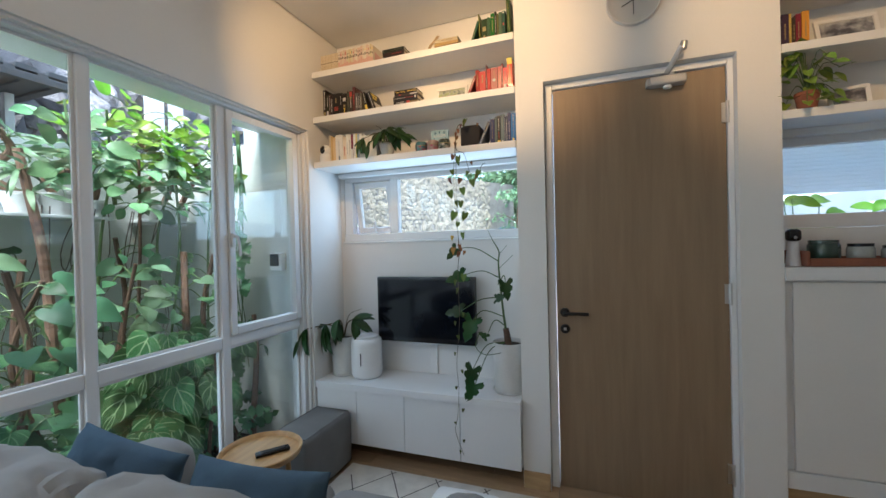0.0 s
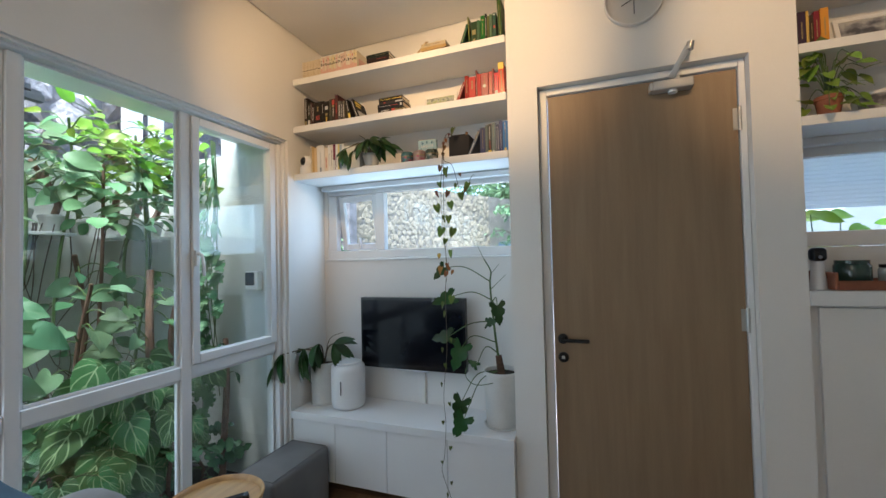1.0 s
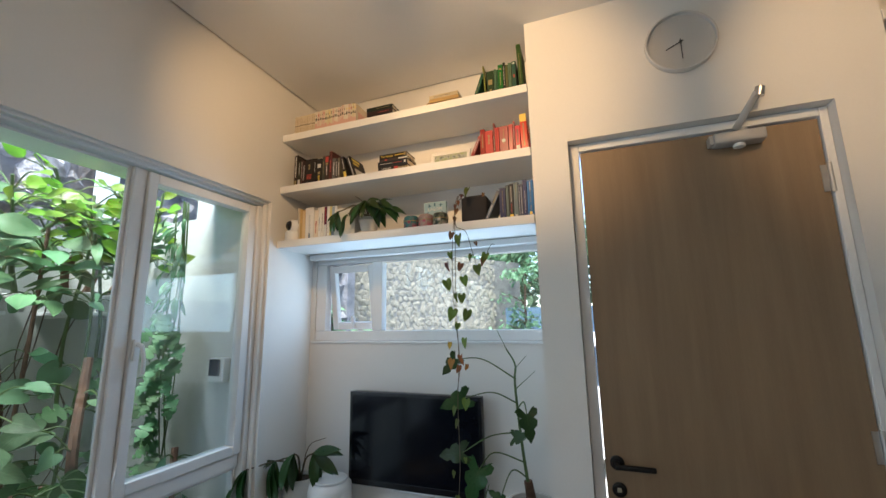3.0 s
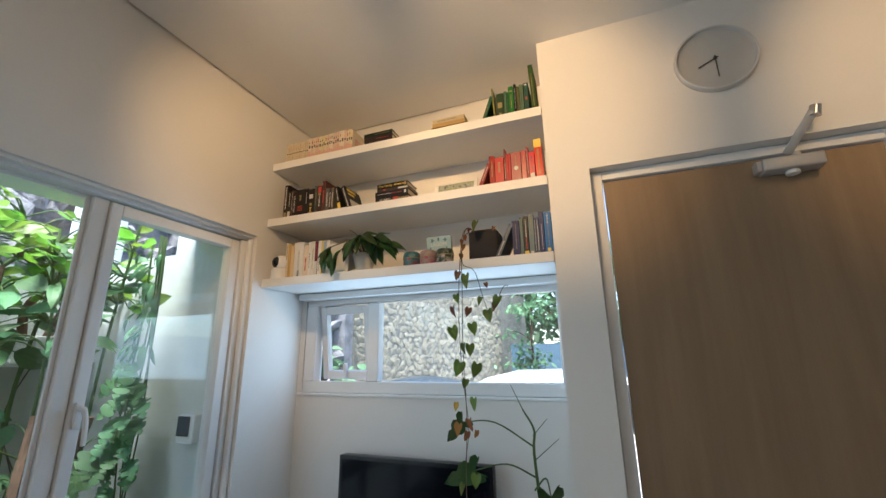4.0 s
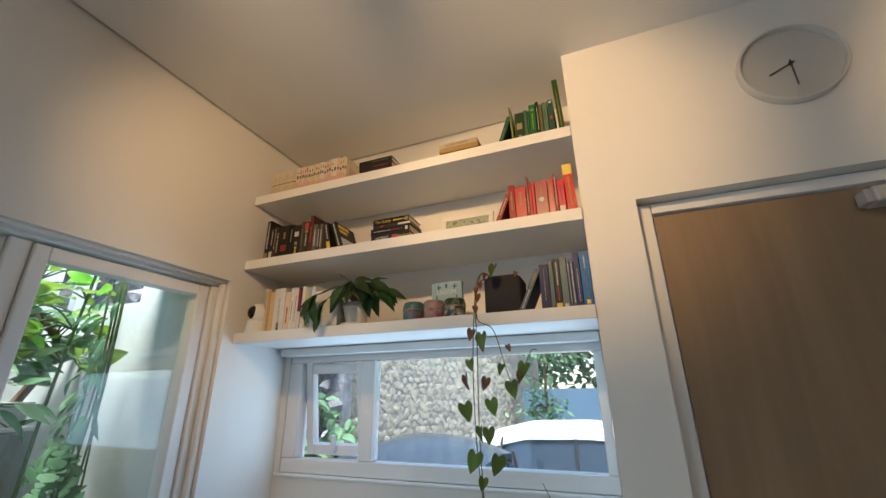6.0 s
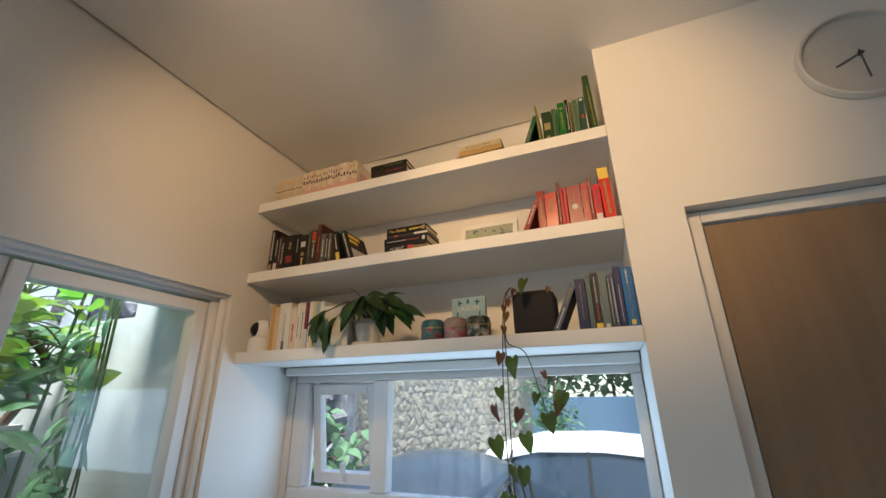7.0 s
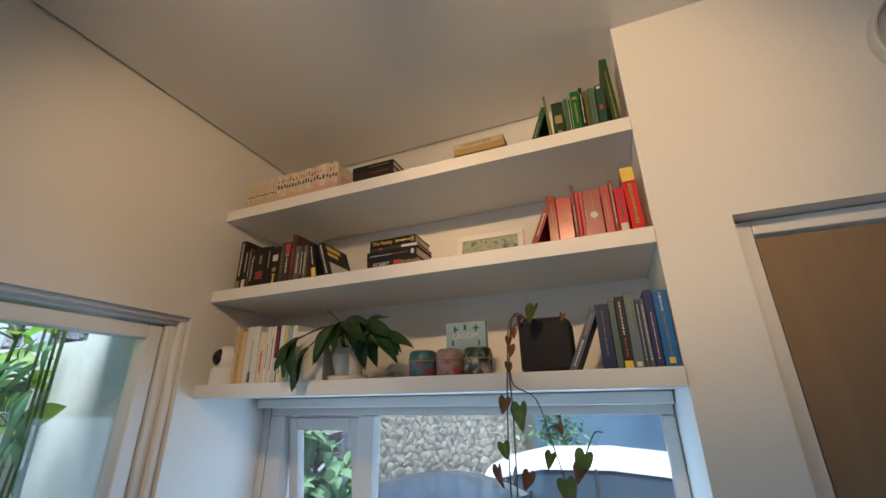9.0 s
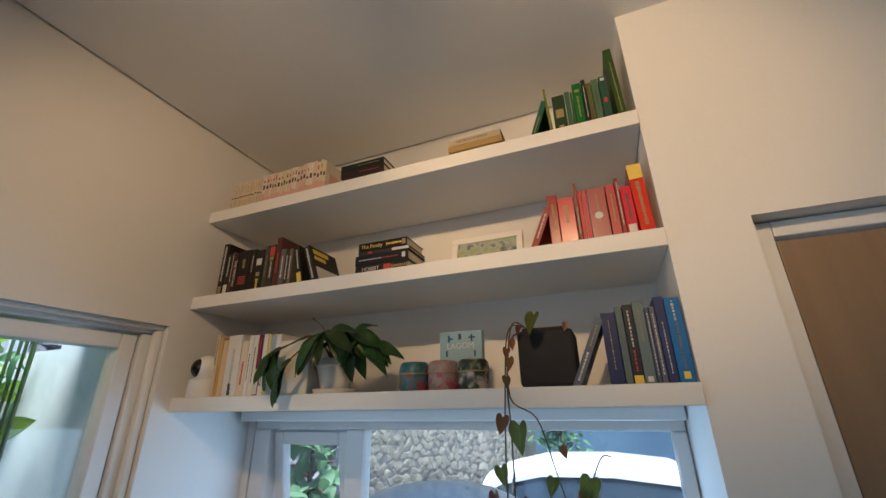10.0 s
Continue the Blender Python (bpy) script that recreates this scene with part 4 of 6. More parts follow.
book(-1.635, S2, 0.018, 0.140, (0.030, 0.014, 0.014), "black paperback with white title", group=BLACK, words=(("THE MARTIAN", 0.52, 0.014, PRINTW, 1.0),))
book(-1.615, S2, 0.052, 0.148, (0.016, 0.014, 0.013), "thick black book with gold emblem and red lines", group=BLACK,
     bars=((0.58, 0.80, 0.45, PRINTG), (0.36, 0.385, 0.6, PRINTR), (0.31, 0.335, 0.6, PRINTR), (0.26, 0.285, 0.6, PRINTR), (0.21, 0.235, 0.6, PRINTR)))
book(-1.561, S2, 0.020, 0.146, (0.014, 0.012, 0.012), "plain black book", group=BLACK, bars=((0.45, 0.85, 0.25, PRINTW),))
book(-1.540, S2, 0.036, 0.140, (0.018, 0.016, 0.014), "black book with white and yellow picture", group=BLACK,
     bars=((0.62, 0.78, 0.6, PRINTW), (0.06, 0.30, 0.5, PRINTY), (0.35, 0.45, 0.4, PRINTG)))
book(-1.502, S2, 0.018, 0.150, (0.055, 0.06, 0.05), "dark grey green book", group=BLACK, bars=((0.3, 0.8, 0.2, PRINTG),))
book(-1.482, S2, 0.022, 0.150, (0.05, 0.035, 0.03), "dark book with red and cream bands", group=BLACK, bars=((0.74, 0.95, 0.9, PRINTR), (0.25, 0.62, 0.45, PRINTW), (0.64, 0.72, 0.7, PRINTG)))
book(-1.457, S2, 0.019, 0.172, (0.10, 0.035, 0.032), "tall dark red and grey hardback", deep=0.17, group=BLACK, bars=((0.3, 0.7, 0.5, PRINTR),))
book(-1.436, S2, 0.021, 0.128, (0.12, 0.12, 0.115), "grey paperback with pale title", group=BLACK, bars=((0.25, 0.8, 0.5, PRINTW),))
book(-1.414, S2, 0.013, 0.122, (0.05, 0.045, 0.045), "narrow black book with white title", group=BLACK, bars=((0.2, 0.85, 0.5, PRINTW),))
book(-1.400, S2, 0.012, 0.125, (0.16, 0.145, 0.11), "brown grey book", group=BLACK, bars=((0.2, 0.8, 0.5, PRINTW),))
lean1 = book(-1.357, S2, 0.020, 0.128, (0.02, 0.018, 0.018), "black paperback with yellow disc leaning on the row", tilt=-13, group=BLACK, bars=((0.06, 0.30, 0.8, PRINTY), (0.4, 0.9, 0.4, PRINTW)))
lean2 = book(-1.305, S2, 0.022, 0.126, (0.022, 0.02, 0.02), "black thriller leaning with its cover showing", tilt=-20, turn=0, group=BLACK, bars=((0.1, 0.9, 0.45, PRINTW),))
lk = part("cover_print", boxes((0.0221, 0.0226, 0.014, 0.090, 0.100, 0.116), (0.0221, 0.0226, 0.014, 0.070, 0.078, 0.092)), PRINTY, lean2, "pale yellow title bars")
part("cover_picture", boxes((0.0221, 0.0225, 0.012, 0.126, 0.006, 0.052)), PRINTW, lean2, "grey white picture")
# flat stack with readable spines
book(-1.150, S2, 0.029, 0.168, (0.022, 0.02, 0.019), "black paperback lying flat at the foot of a stack", lying=True, deep=0.12,
     bars=((0.55, 0.68, 0.6, PRINTR), (0.69, 0.97, 0.6, PRINTG)), words=())
book(-1.152, S2 + 0.0295, 0.029, 0.170, (0.016, 0.018, 0.024), "black paperback lying in a stack", lying=True, deep=0.115, bars=((0.08, 0.5, 0.18, PRINTW), (0.52, 0.82, 0.18, PRINTR), (0.89, 0.95, 0.5, PRINTW)))
book(-1.143, S2 + 0.059, 0.011, 0.163, (0.05, 0.04, 0.035), "thin dark book lying in a stack", lying=True, deep=0.11, bars=((0.68, 1.0, 0.7, PRINTW), (0.2, 0.28, 0.6, PRINTR)))
book(-1.143, S2 + 0.0705, 0.026, 0.157, (0.014, 0.013, 0.013), "black paperback on top of a stack", lying=True, deep=0.11, bars=((0.58, 0.86, 0.42, PRINTY), (0.90, 0.97, 0.6, PRINTG)))


def title_on(target, words, mat, along, thick, high, size):
    """Lettering along the spine of a book that lies flat."""
    text_part(words, mat, target, (thick / 2, -0.0006, high * along), size, 90, -90, 0)


lying_books = [o for o in scene.objects if o.name.startswith("book") and o.parent is None and o.get("label", "").endswith(("of a stack",))]
for o in lying_books:
    if "foot" in o["label"]:
        title_on(o, "HOBBIT", PRINTW, 0.30, 0.029, 0.168, 0.016)
    else:
        title_on(o, "The Family", PRINTY, 0.28, 0.026, 0.157, 0.016)


def picture_frame(x, y, z, w, h, label, art, lean=12, turn=0, mat_w=0.018):
    f = thing("picture_frame", label, "picture frame", (x, y, z))
    f.matrix_world = pose(x, y, z, -lean, 0, turn)
    part("frame", boxes((0, w, -0.008, 0.006, 0, mat_w), (0, w, -0.008, 0.006, h - mat_w, h), (0, mat_w, -0.008, 0.006, mat_w, h - mat_w), (w - mat_w, w, -0.008, 0.006, mat_w, h - mat_w),
                        bevel=0.0015), SHELFW, f)
    part("picture", boxes((mat_w, w - mat_w, -0.003, 0.003, mat_w, h - mat_w)), art, f, "painting of pale leaves")
    return f


def blotch_material(name, a, b, c, scale):
    m = material(name, a, 0.4, 0, 0.2, scale, 60, 0)
    n, l = m.node_tree.nodes, m.node_tree.links
    hsv = next(q for q in n if q.type == "HUE_SAT")
    co = next(q for q in n if q.type == "TEX_COORD")
    vo, ramp = n.new("ShaderNodeTexVoronoi"), n.new("ShaderNodeValToRGB")
    no, mp = n.new("ShaderNodeTexNoise"), n.new("ShaderNodeMixRGB")
    no.inputs["Scale"].default_value, no.inputs["Detail"].default_value = scale, 4
    ramp.color_ramp.elements[0].color, ramp.color_ramp.elements[0].position = (*a, 1), 0.40
    ramp.color_ramp.elements[1].color, ramp.color_ramp.elements[1].position = (*c, 1), 0.62
    e = ramp.color_ramp.elements.new(0.50)
    e.color = (*b, 1)
    l.new(co.outputs["Object"], no.inputs[0]), l.new(no.outputs[0], ramp.inputs[0]), l.new(ramp.outputs[0], hsv.inputs["Color"])
    return m


ART = blotch_material("leaf_painting", (0.16, 0.20, 0.18), (0.42, 0.45, 0.42), (0.30, 0.36, 0.20), 34)
picture_frame(-0.905, 2.475, S2, 0.215, 0.125, "small white framed leaf painting leaning on the shelf", ART)
# red books
RED = "red books on the middle shelf"
book(-0.652, S2, 0.017, 0.118, (0.30, 0.05, 0.045), "dark red paperback leaning on the row", tilt=23, group=RED, bars=((0.3, 0.85, 0.4, PRINTW),))
book(-0.598, S2, 0.023, 0.137, (0.30, 0.025, 0.02), "dark red book with gold lettering", group=RED, bars=((0.3, 0.8, 0.4, PRINTG),), rough=0.25)
book(-0.574, S2, 0.038, 0.125, (0.50, 0.055, 0.05), "thick red book with gold lettering", group=RED, bars=((0.45, 0.8, 0.4, PRINTG),), rough=0.25)
book(-0.534, S2, 0.008, 0.158, (0.22, 0.06, 0.05), "tall thin dark red book", group=RED, bars=((0.15, 0.6, 0.4, PRINTW),))
book(-0.525, S2, 0.009, 0.135, (0.50, 0.04, 0.04), "thin red book", group=RED)
book(-0.515, S2, 0.009, 0.134, (0.52, 0.05, 0.045), "thin red book", group=RED)
apple = book(-0.504, S2, 0.041, 0.135, (0.34, 0.075, 0.075), "thick dull red hardback with white round mark", group=RED, rough=0.3, bars=((0.35, 0.85, 0.15, PRINTG),))
# white disc paints the lamp's highlight on the red spine
mk = lathe([(0, 0.0), (0.009, 0.0), (0.009, 0.0006), (0, 0.0006)], 20)
bmesh.ops.transform(mk, matrix=pose(0.02, -0.0008, 0.062, 90), verts=mk.verts)
part("mark", mk, PRINTW, apple, "white round mark")
book(-0.461, S2, 0.020, 0.137, (0.46, 0.08, 0.08), "rose red book", group=RED, rough=0.25, bars=((0.3, 0.8, 0.3, PRINTG),))
book(-0.440, S2, 0.009, 0.150, (0.28, 0.05, 0.045), "thin dark red book", group=RED, bars=((0.2, 0.9, 0.4, PRINTW),))
book(-0.430, S2, 0.023, 0.125, (0.60, 0.02, 0.045), "crimson paperback", group=RED, rough=0.25, bars=((0.02, 0.22, 0.7, PRINTW), (0.3, 0.8, 0.4, INK)))
book(-0.403, S2, 0.030, 0.178, (0.62, 0.035, 0.015), "tall red book with yellow head", tilt=-1.5, group=RED, rough=0.22, bars=((0.78, 0.995, 1.0, PRINTY), (0.12, 0.72, 0.45, PRINTG)))

# security camera
secam = thing("security_camera", "small white swivel camera with black eye", "camera", (-1.700, 2.368, S3))
part("base", lathe([(0, 0), (0.034, 0), (0.036, 0.003), (0.034, 0.042), (0.028, 0.046), (0, 0.046)], 28), PLASTICW, secam, "", True)
bl = bmesh.new()
bmesh.ops.create_uvsphere(bl, u_segments=28, v_segments=18, radius=0.034, matrix=pose(0.004, 0, 0.070))
part("head", bl, PLASTICW, secam, "", True)
bl = bmesh.new()
bmesh.ops.create_uvsphere(bl, u_segments=24, v_segments=16, radius=0.024, matrix=pose(0.0, -0.0150, 0.071) @ Matrix.Diagonal((0.98, 1, 1.05, 1)))
part("eye", bl, TVBLACK, secam, "black glossy eye", True)
bl = bmesh.new()
bmesh.ops.create_uvsphere(bl, u_segments=14, v_segments=10, radius=0.006, matrix=pose(0.002, -0.0370, 0.070))
part("lens", bl, SCREEN, secam, "", True)

secam.scale = (1.2, 1.2, 1.2)

# pale books on the lower shelf
PALE = "pale books on the lower shelf"
for dx, w, h, col, label, bars in (
        (0.000, 0.013, 0.186, (0.66, 0.58, 0.46), "cream paperback", ((0.4, 0.9, 0.3, INK),)),
        (0.014, 0.016, 0.178, (0.60, 0.40, 0.16), "yellow ochre book", ((0.1, 0.5, 0.3, PRINTG),)),
        (0.031, 0.020, 0.168, (0.70, 0.52, 0.30), "pale orange book", ()),
        (0.052, 0.056, 0.180, (0.74, 0.71, 0.66), "thick white paperback with grey title", ((0.08, 0.75, 0.3, ALU), (0.02, 0.2, 0.2, BLUEWALL))),
        (0.109, 0.026, 0.160, (0.74, 0.62, 0.48), "cream book with orange splash", ((0.2, 0.6, 0.5, PRINTR),)),
        (0.136, 0.016, 0.175, (0.76, 0.73, 0.68), "white paperback", ((0.25, 0.7, 0.3, INK),)),
        (0.153, 0.020, 0.175, (0.72, 0.68, 0.60), "off-white paperback", ((0.2, 0.8, 0.25, INK),)),
        (0.174, 0.017, 0.176, (0.12, 0.02, 0.05), "dark maroon book with white foot", ((0.02, 0.42, 0.9, PRINTW), (0.5, 0.9, 0.4, PRINTR))),
        (0.192, 0.017, 0.176, (0.72, 0.70, 0.66), "white paperback", ((0.15, 0.6, 0.25, INK),)),
        (0.210, 0.012, 0.174, (0.66, 0.54, 0.20), "pale yellow book", ()),
        (0.223, 0.016, 0.170, (0.34, 0.42, 0.50), "pale blue grey book", ()),
        (0.240, 0.018, 0.172, (0.74, 0.72, 0.68), "white paperback", ()),
        (0.259, 0.110, 0.150, (0.74, 0.72, 0.66), "wide white box file", ())):
    book(-1.662 + dx, S3, w, h, col, label, group=PALE, bars=bars, tilt=-1.0 if dx < 0.1 else 0, y=2.36)

NARROW_N = leaf_set("narrow_leaf", LEAFN, "lance", 3, wide=0.30, droop=0.35, fold=0.3, wave=0.04)
# drooping plant in a small white pot on a saucer
lowp = thing("potted_plant", "dark green drooping plant in a small white pot", "plant", (-1.235, 2.405, S3))
pot(lowp, 0.036, 0.052, 0.092, POTW, saucer=0.060, seg=28)
rnd = random.Random(7)
sb = bmesh.new()
base = lowp.matrix_world.translation
for end, droopy, count in (((-0.13, -0.06, 0.125), -1.0, 6), ((-0.10, -0.10, 0.105), -1.2, 5), ((-0.045, -0.10, 0.085), -1.4, 3), ((0.03, -0.06, 0.16), -0.7, 5), ((0.08, -0.05, 0.155), -0.9, 6), ((0.05, -0.09, 0.15), -0.8, 4), ((0.12, -0.05, 0.13), -1.1, 5),
                           ((0.14, -0.03, 0.125), -0.9, 3), ((-0.02, -0.04, 0.16), -0.7, 3), ((0.07, -0.02, 0.165), -0.5, 3)):
    e = V((end[0], end[1] * 1.35, end[2]))
    tube(sb, curve([(0, 0, 0.07), V((e.x * 0.4, e.y * 0.4, 0.155)), e], 4), 0.0035, 0.002, 5)
    for k in range(count):
        a = rnd.uniform(-1.2, 1.2)
        tip = V((e.x * 3 + math.sin(a) * 0.9, -0.35 + e.y * 2 + 0.3 * math.cos(a), droopy + rnd.uniform(-0.3, 0.75)))
        add_leaf(lowp, NARROW_N, base + e, tip, (rnd.uniform(-.4, .4), -0.7, 0.7), rnd.uniform(0.075, 0.140), rnd)
tube(sb, curve([(0.01, -0.01, 0.08), (-0.01, -0.05, 0.17), (-0.05, -0.06, 0.205)], 4), 0.003, 0.0012, 5)
part("stem", sb, STEMB, lowp, "", True)

# three flowered tins and a small pale blue book behind them
for k, (x, a, b, c, col) in enumerate(((-0.978, (0.03, 0.14, 0.16), (0.05, 0.19, 0.21), (0.26, 0.04, 0.08), "turquoise"), (-0.898, (0.30, 0.22, 0.21), (0.33, 0.26, 0.24), (0.33, 0.06, 0.12), "pink and cream"),
                                       (-0.821, (0.02, 0.03, 0.026), (0.06, 0.10, 0.07), (0.40, 0.36, 0.34), "black and white"))):
    tin = thing("tin", col + " flowered round tin with lid", "tin", (x, 2.385, S3), "flowered tins")
    tm = blotch_material("flowered_tin", a, b, c, 46)
    part("body", lathe([(0, 0), (0.034, 0), (0.038, 0.008), (0.038, 0.040), (0, 0.040)], 32), tm, tin, "", True)
    part("lid", lathe([(0, 0.0405), (0.0392, 0.0405), (0.0392, 0.050), (0.036, 0.064), (0.030, 0.069), (0, 0.070)], 32), tm, tin, "", True)
    part("ring", lathe([(0.0385, 0.0385), (0.0402, 0.0395), (0.0402, 0.0418), (0.0385, 0.0428)], 32), PRINTG, tin, "thin gold seam", True)
lag = book(-0.930, S3, 0.118, 0.150, (0.30, 0.44, 0.50), "small pale blue book facing out", deep=0.022, y=2.44,
           bars=())
text_part("LAGOM", PRINTW, lag, (0.059, -0.0010, 0.150 * 0.74), 0.022, 90, 0, 0)
pt = boxes((0.024, 0.030, -0.0009, -0.0002, 0.122, 0.140), (0.030, 0.038, -0.0009, -0.0002, 0.128, 0.133), (0.054, 0.062, -0.0009, -0.0002, 0.128, 0.143), (0.088, 0.093, -0.0009, -0.0002, 0.122, 0.140), (0.082, 0.100, -0.0009, -0.0002, 0.130, 0.134), (0.018, 0.023, -0.0009, -0.0002, 0.085, 0.100), (0.096, 0.101, -0.0009, -0.0002, 0.083, 0.098), bevel=0.0002)
part("print", pt, cover_material((0.03, 0.10, 0.16)), lag, "dark blue leaf prints")

# dark square pot with the trailing vine
vpot = thing("hanging_vine", "trailing heart-leaved vine in a dark square pot on the shelf", "plant", (-0.640, 2.400, S3))
part("pot", boxes((-0.062, 0.062, -0.055, 0.055, 0.0, 0.122), bevel=0.010, seg=3), POTK, vpot, "dark charcoal pot", True)
part("soil", boxes((-0.050, 0.050, -0.045, 0.045, 0.1225, 0.128)), SOIL, vpot)
rnd = random.Random(21)
vb = bmesh.new()
base = vpot.matrix_world.translation
strands = [[(-0.03, -0.02, 0.12), (-0.07, -0.05, 0.14), (-0.080, -0.098, 0.02), (-0.075, -0.115, -0.10), (-0.078, -0.115, -0.35), (-0.070, -0.118, -0.60), (-0.078, -0.12, -0.80), (-0.070, -0.135, -1.05), (-0.085, -0.16, -1.30),
            (-0.075, -0.165, -1.45), (-0.085, -0.17, -1.62), (-0.10, -0.17, -1.70), (-0.05, -0.17, -1.84)],
           [(-0.02, -0.03, 0.12), (-0.075, -0.06, 0.13), (-0.085, -0.100, 0.0), (-0.09, -0.118, -0.2), (-0.085, -0.115, -0.42), (-0.065, -0.115, -0.62), (-0.080, -0.115, -0.74)],
           [(-0.03, -0.03, 0.12), (-0.07, -0.08, 0.10), (-0.075, -0.105, -0.02), (-0.02, -0.13, -0.06), (0.005, -0.12, -0.15), (0.025, -0.11, -0.23)],
           [(0.025, -0.11, -0.23), (0.05, -0.11, -0.20), (0.085, -0.11, -0.13), (0.105, -0.11, -0.125)]]
for s in strands:
    tube(vb, curve(s, 5), 0.0019, 0.0012, 5)
part("stem", vb, STEMB, vpot, "", True)
for z, dx, size, kind in ((-0.075, -0.02, 0.058, "R"), (-0.10, 0.012, 0.090, "H"), (-0.165, -0.03, 0.055, "H"), (-0.215, -0.045, 0.070, "R"), (-0.22, 0.02, 0.060, "R"), (-0.285, 0.03, 0.075, "H"),
                          (-0.30, -0.05, 0.085, "H"), (-0.355, -0.005, 0.065, "H"), (-0.36, 0.02, 0.070, "H"), (-0.43, -0.02, 0.090, "H"), (-0.435, 0.045, 0.085, "H"), (-0.48, 0.0, 0.055, "H"),
                          (-0.55, 0.03, 0.070, "H"), (-0.56, -0.04, 0.050, "O"), (-0.62, 0.01, 0.070, "O"), (-0.64, -0.03, 0.075, "O"), (-0.66, 0.0, 0.060, "O"), (-0.65, 0.035, 0.045, "O"),
                          (-0.80, 0.03, 0.075, "H"), (-0.83, -0.02, 0.06, "H"), (-0.88, -0.01, 0.055, "H"), (-1.02, 0.02, 0.05, "R"), (-1.08, -0.03, 0.06, "R"), (-1.15, 0.0, 0.06, "R"),
                          (-1.25, -0.02, 0.05, "R"), (-1.35, 0.02, 0.05, "R"), (-1.45, -0.02, 0.045, "R"), (-1.58, 0.02, 0.05, "R"), (-1.66, -0.03, 0.04, "R"), (-1.76, 0.02, 0.04, "R"), (-1.83, 0.0, 0.05, "R")):
    y = -0.118 - (0.05 if z < -1.1 else 0)
    sets = {"H": HEART_H, "R": HEART_R if z > -0.9 else HEART_H, "O": HEART_O}[kind]
    small = 0.75 if z < -0.95 else 1.0
    add_leaf(vpot, sets, base + V((-0.070 + dx, y, z + 0.3 * size)), (rnd.uniform(-0.35, 0.35), -0.1, -1), (rnd.uniform(-0.9, 0.9), -1, 0.2), 0.62 * size * small, rnd)
for p, size, kind in (((0.022, -0.112, -0.215), 0.075, HEART_H), ((0.0, -0.12, -0.165), 0.05, HEART_H), ((0.055, -0.11, -0.185), 0.06, HEART_R), ((0.065, -0.11, -0.165), 0.075, HEART_H),
                      ((0.02, -0.12, -0.11), 0.035, HEART_R), ((-0.01, -0.11, 0.145), 0.07, HEART_H), ((-0.05, -0.07, 0.13), 0.035, HEART_R), ((-0.07, -0.08, 0.10), 0.04, HEART_O), ((-0.075, -0.09, 0.06), 0.045, HEART_R), ((-0.078, -0.09, 0.08), 0.035, HEART_R),
                      ((0.05, -0.06, 0.130), 0.03, HEART_R), ((-0.085, -0.09, 0.02), 0.04, HEART_R)):
    add_leaf(vpot, kind, base + V(p), (rnd.uniform(-0.4, 0.4), -0.2, -1), (rnd.uniform(-0.8, 0.8), -1, 0.2), 0.64 * size, rnd)

# blue books
BLU = "blue books on the lower shelf"
book(-0.592, S3, 0.017, 0.152, (0.10, 0.125, 0.17), "grey blue book leaning on the row", tilt=25, group=BLU, bars=((0.1, 0.5, 0.4, PRINTW), (0.6, 0.9, 0.4, PRINTG)))
book(-0.517, S3, 0.029, 0.146, (0.022, 0.032, 0.105), "navy blue book with gold lettering", group=BLU, bars=((0.2, 0.9, 0.15, PRINTG),))
book(-0.487, S3, 0.014, 0.156, (0.10, 0.14, 0.14), "grey green book", group=BLU)
book(-0.472, S3, 0.019, 0.160, (0.022, 0.025, 0.032), "black book with yellow foot", group=BLU, bars=((0.0, 0.1, 0.9, PRINTY), (0.45, 0.9, 0.35, PRINTW), (0.15, 0.4, 0.35, PRINTR)))
book(-0.452, S3, 0.021, 0.165, (0.13, 0.18, 0.20), "grey teal book", group=BLU, bars=((0.5, 0.9, 0.2, PRINTG), (0.02, 0.08, 0.5, PRINTW)))
book(-0.430, S3, 0.008, 0.150, (0.08, 0.10, 0.16), "thin grey blue book", group=BLU, bars=((0.1, 0.9, 0.4, PRINTW),))
book(-0.421, S3, 0.010, 0.152, (0.10, 0.12, 0.18), "thin slate blue book", group=BLU, bars=((0.1, 0.9, 0.4, PRINTW),))
book(-0.410, S3, 0.018, 0.170, (0.03, 0.04, 0.13), "dark blue book", group=BLU, bars=((0.1, 0.7, 0.2, PRINTW),))
sky_book = book(-0.391, S3, 0.028, 0.166, (0.02, 0.15, 0.42), "bright blue paperback", group=BLU, bars=((0.72, 0.95, 0.3, PRINTW), (0.04, 0.12, 0.4, PRINTY)))
text_part("LOVE FOR IMPERFECT THINGS", PRINTG, sky_book, (0.014, -0.0006, 0.075), 0.0075, 90, 90, 0)

# peeling tape on the back wall under the ceiling
tp = bmesh.new()
strip = curve([(-1.015, YB - 0.001, 2.80), (-1.00, YB - 0.012, 2.825), (-0.965, YB - 0.018, 2.85), (-0.945, YB - 0.004, 2.888)], 4)
for a, b in zip(strip, strip[1:]):
    tp.faces.new([tp.verts.new(q) for q in (a, a + V((0.022, -0.002, -0.006)), b + V((0.022, -0.002, -0.006)), b)])
bmesh.ops.remove_doubles(tp, verts=tp.verts, dist=0.0003)
bmesh.ops.solidify(tp, geom=tp.faces[:], thickness=0.0012)
tape = thing("tape_strip", "peeling strip of beige masking tape on the wall", "tape")
part("strip", tp, cover_material((0.50, 0.38, 0.24)), tape)

